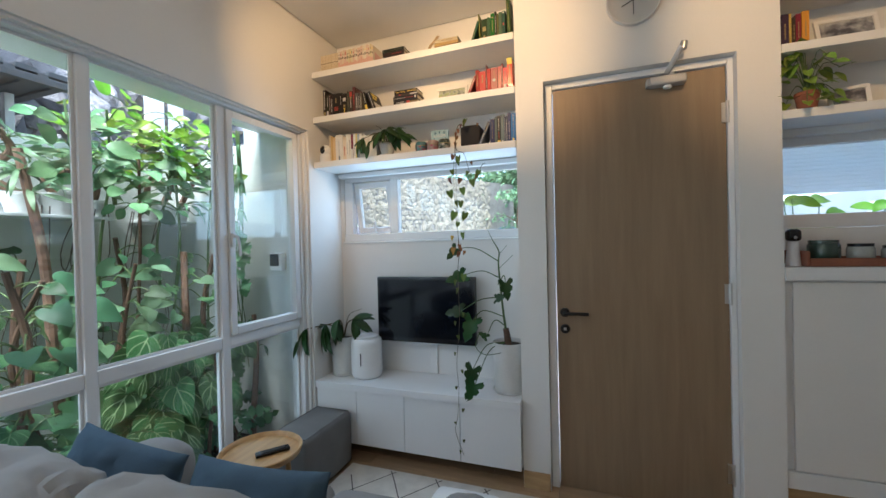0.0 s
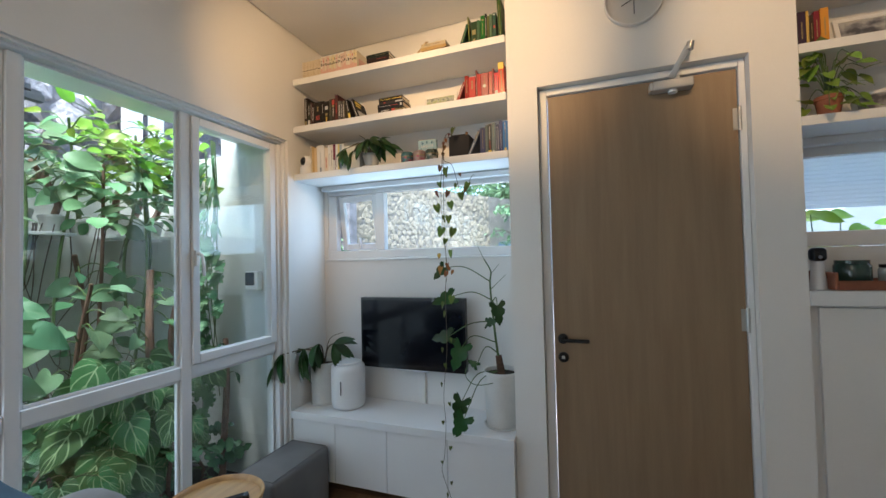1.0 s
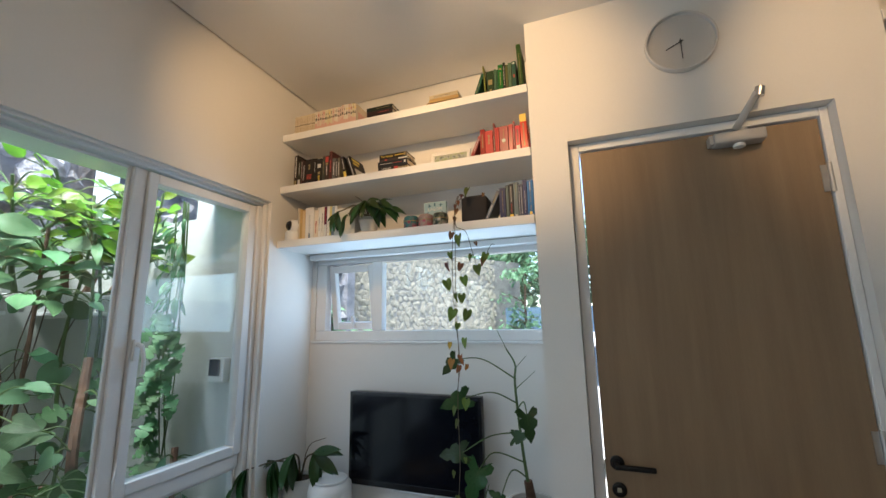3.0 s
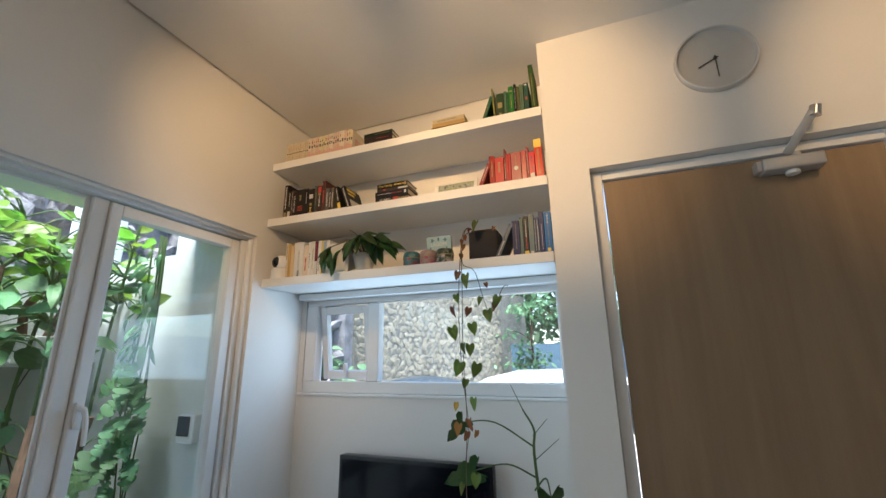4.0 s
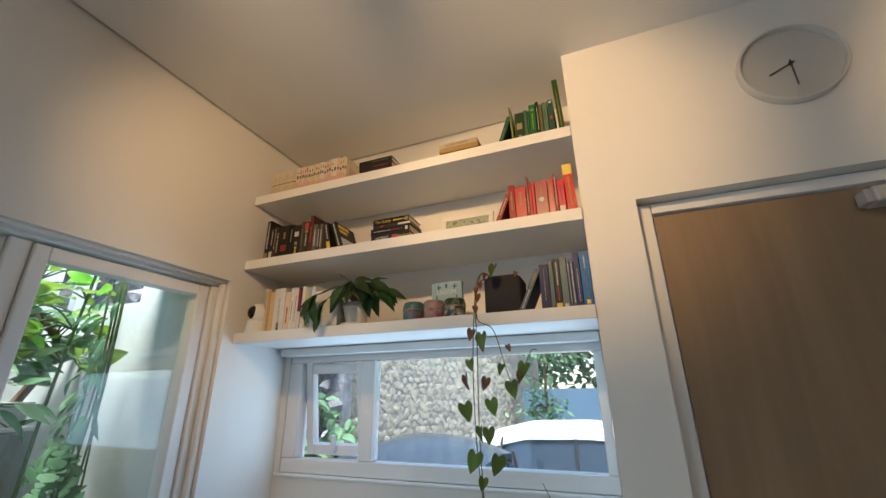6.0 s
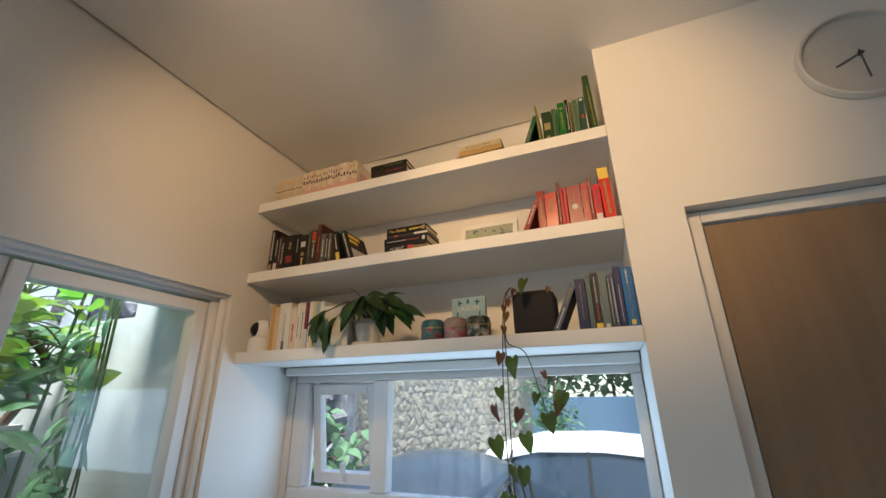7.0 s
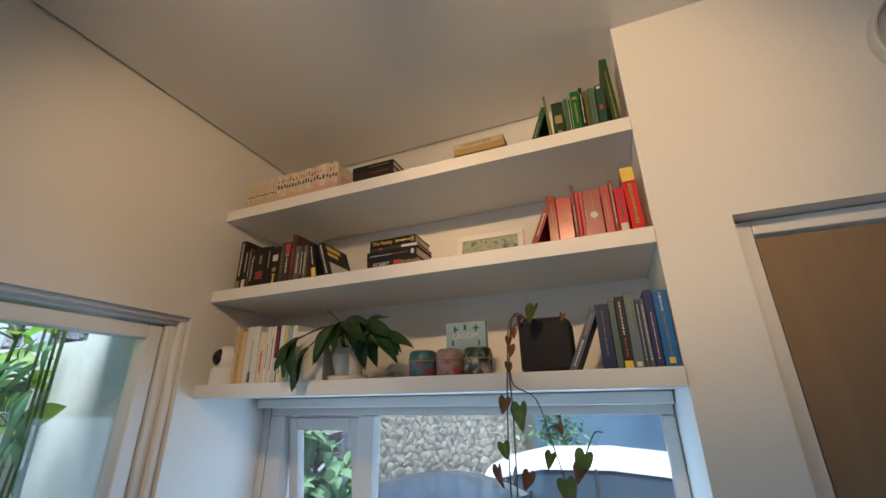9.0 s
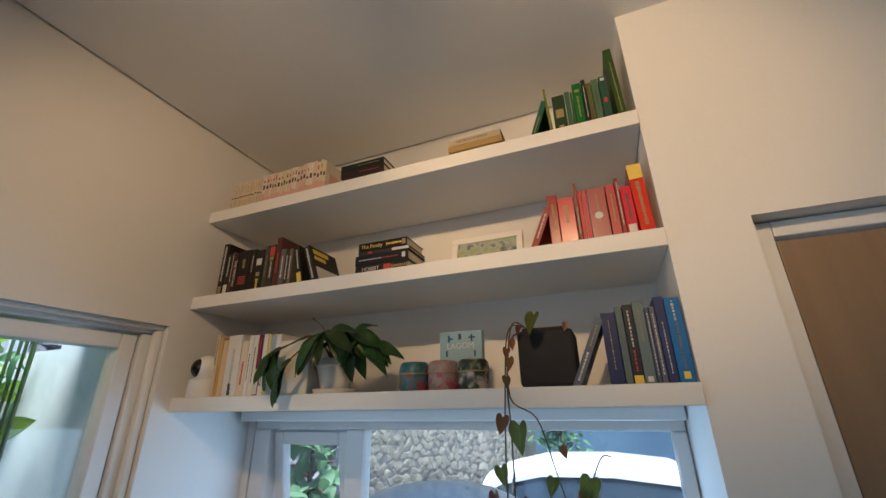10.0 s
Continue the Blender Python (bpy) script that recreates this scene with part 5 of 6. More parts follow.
# ---- wall clock ----
POINTER = material("dark_grey_enamel", (0.11, 0.105, 0.10), 0.5, vary=0.05, bump=0)
clock = thing("wall_clock", "round white wall clock with thin dark pointers", "clock", (0.268, YD - 0.001, 2.683))
ring = lathe([(0, 0), (0.130, 0), (0.132, 0.004), (0.132, 0.026), (0.129, 0.029), (0.124, 0.028), (0.123, 0.012), (0, 0.012)], 64)
bmesh.ops.transform(ring, matrix=pose(0, 0, 0, 90), verts=ring.verts)
part("case", ring, material("grey_white_ring", (0.66, 0.645, 0.62), 0.5, vary=0.03, bump=0), clock, "", True)
disc = lathe([(0, 0.0122), (0.1225, 0.0122), (0.1225, 0.0126), (0, 0.0126)], 64)
bmesh.ops.transform(disc, matrix=pose(0, 0, 0, 90), verts=disc.verts)
part("dial", disc, material("warm_grey_dial", (0.60, 0.58, 0.55), 0.6, vary=0.03, bump=0), clock, "warm grey dial", True)
for name, ang, length, w in (("hour_pointer", 245, 0.062, 0.0024), ("minute_pointer", 180, 0.078, 0.002)):
    hb = boxes((-w, w, -0.0165, -0.0145, -0.012, length), bevel=0.0004)
    bmesh.ops.transform(hb, matrix=pose(0, 0 if name[0] == "h" else -0.0025, 0, 0, ang, 0), verts=hb.verts)
    part(name, hb, POINTER, clock, "dark grey pointer")
cap = lathe([(0, 0), (0.006, 0), (0.006, 0.008), (0, 0.008)], 16)
bmesh.ops.transform(cap, matrix=pose(0, -0.012, 0, 90), verts=cap.verts)
part("cap", cap, INK, clock)
NUM = material("pale_grey_print", (0.62, 0.60, 0.57), 0.5, vary=0.03, bump=0)
for k in range(1, 13):
    a = radians(30 * k)
    text_part(str(k), NUM, clock, (0.100 * math.sin(a), -0.0130, 0.100 * math.cos(a)), 0.026, 90, 0, 0, name="numeral")

# ---- right niche ----
cab = thing("niche_cabinet", "tall pale grey cabinet in the second niche", "cabinet")
part("body", boxes((XC + 0.004, 2.88, 2.372, YB - 0.002, 0.215, 1.214)), LACQUER, cab)
part("door", boxes((XC + 0.038, 1.60, 2.352, 2.371, 0.300, 1.205), bevel=0.002), SHELFW, cab)
part("door", boxes((1.604, 2.30, 2.352, 2.371, 0.300, 1.205), bevel=0.002), SHELFW, cab)
part("rail", boxes((XC + 0.004, 2.30, 2.345, 2.371, 0.215, 0.296), bevel=0.002), LACQUER, cab)
part("plinth", boxes((XC + 0.004, 2.88, 2.40, YB - 0.002, 0.001, 0.214)), PINE, cab, "pale wooden plinth")
ct = thing("counter_top", "thick white counter top in the second niche", "worktop")
part("slab", boxes((XC + 0.002, 2.88, YD - 0.006, YB - 0.002, 1.215, 1.278), bevel=0.003), LACQUER, ct)
doorbell = thing("security_camera", "white stand camera with black rounded face on the counter", "camera", (0.965, 2.42, 1.279))
part("stand", lathe([(0, 0), (0.032, 0), (0.030, 0.02), (0.020, 0.12), (0, 0.12)], 24), PLASTICW, doorbell, "", True)
part("head", boxes((-0.029, 0.029, -0.028, 0.022, 0.121, 0.181), bevel=0.018, seg=4), TVBLACK, doorbell, "black rounded face", True)
bl = bmesh.new()
bmesh.ops.create_uvsphere(bl, u_segments=12, v_segments=8, radius=0.008, matrix=pose(0.0, -0.026, 0.140))
part("lens", bl, STEEL, doorbell, "", True)
tray = thing("tray", "reddish wooden tray on the counter", "tray", (1.36, 2.45, 1.279))
part("tray_base", boxes((-0.36, 0.36, -0.10, 0.12, 0.001, 0.012), bevel=0.003), TERRA, tray)
part("side", boxes((-0.36, 0.36, -0.112, -0.1005, 0.001, 0.040), bevel=0.004), TERRA, tray)
part("side", boxes((-0.36, 0.36, 0.1205, 0.132, 0.001, 0.040), bevel=0.004), TERRA, tray)
part("end", boxes((-0.372, -0.3605, -0.112, 0.132, 0.001, 0.075), bevel=0.005), TERRA, tray)
part("end", boxes((0.3605, 0.372, -0.112, 0.132, 0.001, 0.075), bevel=0.005), TERRA, tray)
JARGLASS = material("dark_green_glass", (0.03, 0.06, 0.045), 0.08, vary=0.05, bump=0, coat=0.5)
CLEARJ = material("cloudy_jar_glass", (0.45, 0.47, 0.44), 0.1, vary=0.2, bump=0, coat=0.5)
for k, (dx, r, h, m, label) in enumerate(((-0.26, 0.062, 0.105, JARGLASS, "dark green glass jar"), (-0.12, 0.050, 0.085, CLEARJ, "clear glass jar with dark lid"),
                                          (0.02, 0.060, 0.075, CLEARJ, "low clear glass jar"), (0.16, 0.05, 0.085, CLEARJ, "clear glass jar with dark lid"))):
    j = thing("jar", label, "jar", (1.36 + dx, 2.46, 1.2915), "jars on the tray")
    part("body", lathe([(0, 0), (r * 0.9, 0), (r, 0.008), (r, h - 0.018), (r * 0.9, h - 0.008), (0, h - 0.008)], 28), m, j, "", True)
    part("lid", lathe([(0, h - 0.0075), (r * 0.92, h - 0.0075), (r * 0.92, h + 0.006), (0, h + 0.006)], 28), BLACKM if k % 2 else JARGLASS, j, "", True)
pc = thing("photo_board", "small white board leaning on the counter", "board", (1.50, 2.56, 1.279))
part("panel", boxes((-0.02, 0.20, 0, 0.012, 0, 0.19), bevel=0.002), FRAMEW, pc)
for dx, w, h, col, tl in ((0.012, 0.030, 0.150, (0.045, 0.025, 0.055), "dark violet book"), (0.043, 0.009, 0.150, (0.62, 0.42, 0.10), "thin yellow book"), (0.054, 0.014, 0.130, (0.05, 0.03, 0.02), "dark brown book"),
                          (0.069, 0.020, 0.142, (0.20, 0.02, 0.035), "maroon book"), (0.092, 0.028, 0.150, (0.62, 0.28, 0.04), "orange and yellow book")):
    book(XC + dx, S2, w, h, col, tl, y=2.36, group="warm coloured books", bars=((0.2, 0.7, 0.35, PRINTG),))
PHOTO = blotch_material("grey_photo", (0.10, 0.10, 0.12), (0.25, 0.25, 0.27), (0.42, 0.42, 0.42), 20)
picture_frame(1.09, 2.46, S2, 0.24, 0.15, "white framed grey picture on the shelf", PHOTO, lean=16)
picture_frame(1.12, 2.44, S3, 0.15, 0.115, "small white framed grey picture on the shelf", PHOTO, lean=20, turn=-12)
poth = thing("potted_plant", "bright green pothos in a small terracotta pot", "plant", (1.015, 2.385, S3))
pot(poth, 0.036, 0.046, 0.085, TERRA, seg=28)
rnd = random.Random(9)
sb = bmesh.new()
base = poth.matrix_world.translation
for k in range(34):
    a, up = rnd.uniform(0, 6.28), rnd.uniform(-0.04, 0.27)
    rad = rnd.uniform(0.05, 0.15)
    e = V((rad * math.cos(a) * (0.85 if math.cos(a) < 0 else 1.0), -abs(rad * math.sin(a)) * 0.75 + 0.02, 0.09 + up if rad < 0.1 else 0.05 + up * 0.75))
    tube(sb, curve([(0, 0, 0.08), V((e.x * 0.5, e.y * 0.5, max(0.12, e.z + 0.03))), e], 3), 0.0022, 0.0014, 5)
    add_leaf(poth, HEART_P, base + e, (e.x * 6, e.y * 5 - 0.3, rnd.uniform(-0.7, 0.3)), (rnd.uniform(-.4, .4), -0.5, 1), rnd.uniform(0.045, 0.078), rnd)
part("stem", sb, STEM, poth, "", True)


# ---- sofa, cushions, table, ottoman, rug ----
def puff(x0, x1, y0, y1, z0, z1, r=0.06, bulge=0.02, cuts=6, seed=1, wrinkle=0.006):
    """An upholstered block: rounded, slightly bulging, softly creased."""
    bm = bmesh.new()
    box(bm, x0, x1, y0, y1, z0, z1, bevel=r, seg=5)
    bmesh.ops.subdivide_edges(bm, edges=[e for e in bm.edges if e.calc_length() > 0.05], cuts=cuts, use_grid_fill=True)
    c = V(((x0 + x1) / 2, (y0 + y1) / 2, (z0 + z1) / 2))
    h = V(((x1 - x0) / 2, (y1 - y0) / 2, (z1 - z0) / 2))
    bm.normal_update()
    for v in bm.verts:
        q = V(((v.co.x - c.x) / h.x, (v.co.y - c.y) / h.y, (v.co.z - c.z) / h.z))
        k = (1 - q.x ** 2) * (1 - q.y ** 2) + (1 - q.x ** 2) * (1 - q.z ** 2) + (1 - q.y ** 2) * (1 - q.z ** 2)
        q = V((v.co.x * 14 + 5 * noise.noise(v.co * 5), v.co.y * 4, v.co.z * 9))
        n = noise.noise(v.co * 9 + V((seed * 7, 0, 0))) + 0.5 * noise.noise(v.co * 21 + V((0, seed * 3, 0))) - (1.2 * (1 - abs(noise.noise(q + V((seed, 0, 0))))) ** 6 if wrinkle > 0.009 else 0)
        v.co += v.normal * (bulge * max(0, k) + wrinkle * n)
    return bm


sofa = thing("sofa", "grey cloth sofa with loose back cushions, seen from behind", "sofa")
part("base", puff(-1.74, -0.30, 0.42, 1.30, 0.10, 0.36, 0.03, 0.005, 4), SOFA, sofa, "", True)
part("backrest", puff(-1.74, -0.30, 0.38, 0.52, 0.12, 0.74, 0.05, 0.005, 5), SOFA, sofa, "", True)
part("seat_cushion", puff(-1.48, -0.92, 0.62, 1.32, 0.365, 0.50, 0.05, 0.015, 5), SOFA, sofa, "", True)
part("seat_cushion", puff(-0.91, -0.46, 0.62, 1.32, 0.365, 0.50, 0.05, 0.015, 5, 2), SOFA, sofa, "", True)
part("back_cushion", puff(-1.74, -1.135, 0.50, 0.68, 0.42, 0.875, 0.075, 0.022, 14, 3, 0.019), SOFA, sofa, "creased grey back cushion", True)
part("back_cushion", puff(-1.125, -0.50, 0.50, 0.68, 0.42, 0.885, 0.075, 0.022, 14, 5, 0.019), SOFA, sofa, "creased grey back cushion", True)
part("armrest", puff(-1.755, -1.50, 0.66, 1.20, 0.36, 0.655, 0.09, 0.012, 5, 8), SOFA, sofa, "", True)
part("armrest", puff(-0.46, -0.28, 0.53, 1.30, 0.36, 0.60, 0.07, 0.012, 5, 9), SOFA, sofa, "", True)
for x, y in ((-1.68, 0.46), (-0.36, 0.46), (-1.68, 1.24), (-0.36, 1.24)):
    part("leg", boxes((x - 0.025, x + 0.025, y - 0.025, y + 0.025, 0.012, 0.11), bevel=0.004), BARK, sofa)


def cushion(name_label, place, rx, ry, rz, w=0.45, h=0.45, t=0.13, seed=1):
    c = thing("cushion", name_label, "cushion", place)
    bm = bmesh.new()
    n = 30
    grid = {}
    for s in (-1, 1):
        for i in range(n + 1):
            for j in range(n + 1):
                u, v = 2 * i / n - 1, 2 * j / n - 1
                k = max(0, (1 - u ** 4) * (1 - v ** 4)) ** 0.5
                pin = 1 - 0.06 * (1 - abs(u) ** 2) * abs(v) ** 3 - 0.06 * (1 - abs(v) ** 2) * abs(u) ** 3
                cr = 0.012 * noise.noise(V((u * 3 + seed * 5, v * 3, s))) - 0.010 * (1 - abs(noise.noise(V((u * 2.2 + v * 1.4 + seed, v * 3.5 - u, s * 2))))) ** 7
                grid[s, i, j] = bm.verts.new((u * w / 2 * pin, s * (k * t / 2 + cr * k + 0.004), v * h / 2 * pin))
    for s in (-1, 1):
        for i in range(n):
            for j in range(n):
                bm.faces.new([grid[s, a, b] for a, b in ((i, j), (i + 1, j), (i + 1, j + 1), (i, j + 1))])
    rim = [(i, 0) for i in range(n)] + [(n, j) for j in range(n)] + [(i, n) for i in range(n, 0, -1)] + [(0, j) for j in range(n, 0, -1)]
    for a, b in zip(rim, rim[1:] + rim[:1]):
        bm.faces.new((grid[-1, *a], grid[-1, *b], grid[1, *b], grid[1, *a]))
    part("cover", bm, BLUE, c, "", True)
    c.matrix_world = pose(*place, rx, ry, rz)
    return c


cushion("slate blue linen cushion leaning on the sofa", (-1.43, 0.81, 0.632), -24, 7, 3, 0.46, 0.38, 0.13, 1)
cushion("slate blue linen cushion leaning on the sofa", (-0.86, 0.80, 0.632), -22, -5, -3, 0.50, 0.40, 0.13, 2)

otto = thing("ottoman", "dark grey cloth ottoman by the window", "ottoman")
part("block", puff(XL + 0.012, -1.475, 1.80, 2.262, 0.013, 0.345, 0.022, 0.006, 5, 4, 0.003), OTTO, otto, "", True)
pp = bmesh.new()
e = 0.018
loop = [(XL + 0.012 + e, 1.80 + e), (-1.475 - e, 1.80 + e), (-1.475 - e, 2.262 - e), (XL + 0.012 + e, 2.262 - e), (XL + 0.012 + e, 1.80 + e)]
tube(pp, [(a, b, 0.347) for a, b in loop], 0.003, 0.003, 6)
part("piping", pp, OTTO, otto)

table = thing("side_table", "round bamboo side table with raised rim", "table", (-1.452, 1.462, -0.022))
part("tabletop", lathe([(0, 0.470), (0.165, 0.470), (0.178, 0.476), (0.186, 0.502), (0.182, 0.506), (0.176, 0.503), (0.168, 0.486), (0, 0.486)], 56), BAMBOO, table, "", True)
for a in (45, 135, 225, 315):
    lg = bmesh.new()
    tube(lg, [(0.11 * math.cos(radians(a)), 0.11 * math.sin(radians(a)), 0.469), (0.15 * math.cos(radians(a)), 0.15 * math.sin(radians(a)), 0.023)], 0.013, 0.010, 10)
    part("leg", lg, BAMBOO, table, "", True)
rem = thing("remote_control", "black remote control on the bamboo table", "remote control", (-1.395, 1.475, 0.4645), turn=-38)
part("case", boxes((-0.020, 0.020, -0.075, 0.075, 0, 0.016), bevel=0.005, seg=3), TVBLACK, rem, "", True)
part("keypad", boxes((-0.013, 0.013, -0.05, 0.055, 0.0162, 0.0182), bevel=0.0006), RUBBER, rem, "grey rubber keypad")

rug = thing("rug", "cream wool rug with dark crossing lines", "rug")
part("woven_base", boxes((-1.46, 0.55, 1.34, 2.235, 0.001, 0.013), bevel=0.004), RUG, rug)
ln = bmesh.new()
for k in range(-3, 9):
    for s in (-1, 1):
        p0, p1 = V((-1.45 + 0.30 * k, 1.36, 0.0142)), V((-1.45 + 0.30 * k + s * 0.62, 2.22, 0.0142))
        pts = [p0.lerp(p1, i / 8) for i in range(9)]
        pts = [q + V((0.006 * noise.noise(q * 12 + V((k, s, 0))), 0, 0)) for q in pts if -1.445 < q.x < 0.535]
        for a, b in zip(pts, pts[1:]):
            w = 0.0042
            ln.faces.new([ln.verts.new(c) for c in (a + V((-w, 0, 0)), a + V((w, 0, 0)), b + V((w, 0, 0)), b + V((-w, 0, 0)))])
part("pattern", ln, RUGLINE, rug, "dark charcoal woven lines")
pouf = thing("stool", "small white rounded stool on the rug", "stool")
part("seat", puff(-0.64, -0.34, 1.40, 1.68, 0.27, 0.345, 0.034, 0.006, 4, 3, 0.001), PLASTICW, pouf, "", True)
for x, y in ((-0.60, 1.44), (-0.38, 1.44), (-0.60, 1.64), (-0.38, 1.64)):
    part("leg", boxes((x - 0.016, x + 0.016, y - 0.016, y + 0.016, 0.013, 0.272), bevel=0.006), PLASTICW, pouf)


# ---- plants of the court ----
G_OVAL = leaf_set("oval_leaf", LEAFM, "ovate", 3, wide=0.62, droop=0.22, fold=0.15)
G_OVALD = leaf_set("oval_leaf", LEAFD, "ovate", 3, wide=0.55, droop=0.25, fold=0.15)
G_LIGHT = leaf_set("heart_leaf", LEAFL, "heart", 3, wide=0.66, droop=0.28, fold=0.20)
G_YELLOW = leaf_set("bright_leaf", LEAFY, "ovate", 3, wide=0.60, droop=0.18, fold=0.15)
G_HEARTD = leaf_set("heart_leaf", LEAFD, "heart", 3, wide=0.80, droop=0.22, fold=0.14)
G_VEIN = leaf_set("veined_leaf", LEAFV, "heart", 3, wide=0.80, droop=0.22, fold=0.10)
G_VEINP = leaf_set("heart_leaf", LEAFB, "heart", 3, wide=0.86, droop=0.18, fold=0.10)
G_FERN = leaf_set("fern_frond", LEAFD, "lance", 3, wide=0.42, droop=0.30, fold=0.1, notch=0.85, steps=9)
G_FERNM = leaf_set("cut_leaf", LEAFM, "ovate", 3, wide=0.75, droop=0.28, fold=0.1, notch=0.75, steps=8)
G_LONG = leaf_set("long_leaf", LEAFM, "lance", 3, wide=0.22, droop=0.55, fold=0.2)
G_LONGD = leaf_set("long_leaf", LEAFD, "lance", 3, wide=0.28, droop=0.4, fold=0.2)
G_PALM = leaf_set("spiky_leaf", LEAFL, "lance", 3, wide=0.13, droop=0.5, fold=0.2)


def climber(label, root, top, leaves, meshes, size, reach, seed, trunk=0.02, wood=None, face=(0.8, -0.2, 0.35), bias=(0.25, -0.05, 0.0), tipz=(-0.6, 0.35),
            start=0.15, pot_size=0.0, pot_ribs=0, bend=0.09, category="plant", stems=None):
    """A stem from root to top with stalked leaves round it; with pot_size it stands in a pot."""
    rnd = random.Random(seed)
    root, top = V(root), V(top)
    p = thing("potted_plant" if pot_size else "garden_plant", label, category, root)
    base = p.matrix_world.translation.copy()
    up = V((0, 0, 0))
    if pot_size:
        pot(p, pot_size * 0.72, pot_size, pot_size * 1.55, POTPL, ribs=pot_ribs, seg=24)
        up = V((0, 0, pot_size * 1.4))
    mids = [up.lerp(top - root, f) + V((rnd.uniform(-bend, bend), rnd.uniform(-bend, bend), 0)) for f in (0.35, 0.7)]
    line = curve([up, *mids, top - root], 5)
    tb = bmesh.new()
    tube(tb, line, trunk, trunk * 0.7, 8)
    part("trunk", tb, wood or BARK, p, "", True)
    sb = bmesh.new()
    high, low = top.z > 1.95, top.z < 1.05
    leaves = int(leaves * (1.4 if high else 1.7 if low else 1.1))
    for k in range(leaves):
        f = start + (1 - start) * (k + rnd.random()) / leaves
        at = line[min(len(line) - 1, int(f * (len(line) - 1)))]
        a, r = rnd.uniform(0, 2 * math.pi), reach * rnd.uniform(0.45, 1.0)
        out = V((math.cos(a), math.sin(a), rnd.uniform(-0.15, 0.75))) + V(bias)
        e = at + out.normalized() * r
        e.x = min(e.x, -1.99 - root.x)
        e.x = max(e.x, -3.03 - root.x)
        e.y = min(e.y, 2.22 - root.y)
        tube(sb, curve([at, at.lerp(e, 0.5) + V((0, 0, r * 0.18)), e], 3), 0.0045, 0.0028, 5)
        tip = V((out.x, out.y, 0)).normalized() * 0.8 + V((0.35, -0.1, rnd.uniform(*tipz)))
        s = size * (rnd.uniform(0.35, 0.75) if high else rnd.uniform(0.45, 0.95))
        room = (-1.965 - root.x - e.x) / max(0.05, tip.normalized().x) if tip.x > 0 else 9
        ob = add_leaf(p, meshes, base + e, tip, V(face) + V((rnd.uniform(-.3, .3), rnd.uniform(-.4, .4), rnd.uniform(-.2, .4))), min(s, max(0.05, room)), rnd)
    part("stalk", sb, stems or STEM, p, "", True)
    return p


# shelf on the far wall with pots
SHX, SHZ = -2.98, 1.655
for y0, y1 in ((0.2, 1.72), (1.93, 2.285)):
    sh = thing("wall_shelf", "white metal plant shelf on the court wall", "shelf", (0, 0, 0), "plant shelves")
    part("board", boxes((-3.078, -2.86, y0, y1, SHZ - 0.018, SHZ), bevel=0.002), FRAMEW, sh)
    for y in (y0 + 0.05, y1 - 0.05):
        part("bracket", boxes((-3.078, -2.89, y - 0.008, y + 0.008, SHZ - 0.034, SHZ - 0.0185), bevel=0.002), FRAMEW, sh)

P = climber
P("thick-stemmed plant with pale leaves in a white pot", (SHX, 1.30, SHZ), (-2.92, 1.20, 2.10), 15, G_PALM, 0.30, 0.09, 31, 0.026, COIR, start=0.6, pot_size=0.078, tipz=(-0.3, 0.8))
P("broad-leaved plant in a ribbed white pot", (SHX, 1.47, SHZ), (-2.86, 1.50, 2.05), 11, G_LIGHT, 0.20, 0.20, 32, 0.018, COIR, start=0.25, pot_size=0.085, pot_ribs=1)
P("broad-leaved plant in a white bowl", (SHX, 1.66, SHZ), (-2.84, 1.56, 2.02), 13, G_OVAL, 0.22, 0.20, 33, 0.020, COIR, bias=(0.3, -0.1, 0.2), start=0.3, pot_size=0.07)
P("climbing philodendron on a coir pole in a white pot", (SHX, 2.00, SHZ), (-2.80, 1.84, 2.16), 17, G_OVAL, 0.20, 0.22, 34, 0.022, COIR, bias=(0.3, -0.1, 0.2), start=0.3, pot_size=0.072)
P("climbing philodendron on a coir pole in a white pot", (SHX + 0.02, 2.09, SHZ), (-2.72, 1.94, 2.10), 16, G_LIGHT, 0.20, 0.22, 35, 0.022, COIR, bias=(0.3, -0.1, 0.2), start=0.3, pot_size=0.074)
P("climbing philodendron on a coir pole in a white pot", (SHX + 0.05, 2.20, SHZ), (-2.70, 2.06, 2.14), 16, G_OVAL, 0.18, 0.18, 36, 0.022, COIR, bias=(0.3, -0.1, 0.2), start=0.3, pot_size=0.070)
P("philodendron above the wall in sunlit yellow-green", (-3.0, 1.80, SHZ), (-2.78, 1.80, 2.36), 17, G_YELLOW, 0.20, 0.24, 37, 0.014, STEM, start=0.5, tipz=(-0.3, 0.6), pot_size=0.06)
P("philodendron above the wall in sunlit yellow-green", (-2.94, 2.16, 1.12), (-2.60, 2.02, 2.34), 17, G_YELLOW, 0.18, 0.22, 38, 0.010, STEM, start=0.66, tipz=(-0.3, 0.5))
P("bright leafed climber beside the end wall", (-2.62, 2.20, 0.05), (-2.42, 2.12, 2.32), 17, G_YELLOW, 0.19, 0.18, 39, 0.009, STEM, start=0.80, tipz=(-0.2, 0.4))
P("tall climber with long pale leaves", (-2.70, 1.40, 0.05), (-2.62, 1.34, 2.26), 14, G_OVAL, 0.28, 0.20, 63, 0.010, STEM, start=0.84, tipz=(-0.4, 0.4))
P("tall climber with narrow leaves", (-2.66, 1.96, 0.05), (-2.58, 1.90, 2.05), 22, G_LONG, 0.26, 0.16, 65, 0.009, STEM, start=0.8, tipz=(-0.5, 0.5))
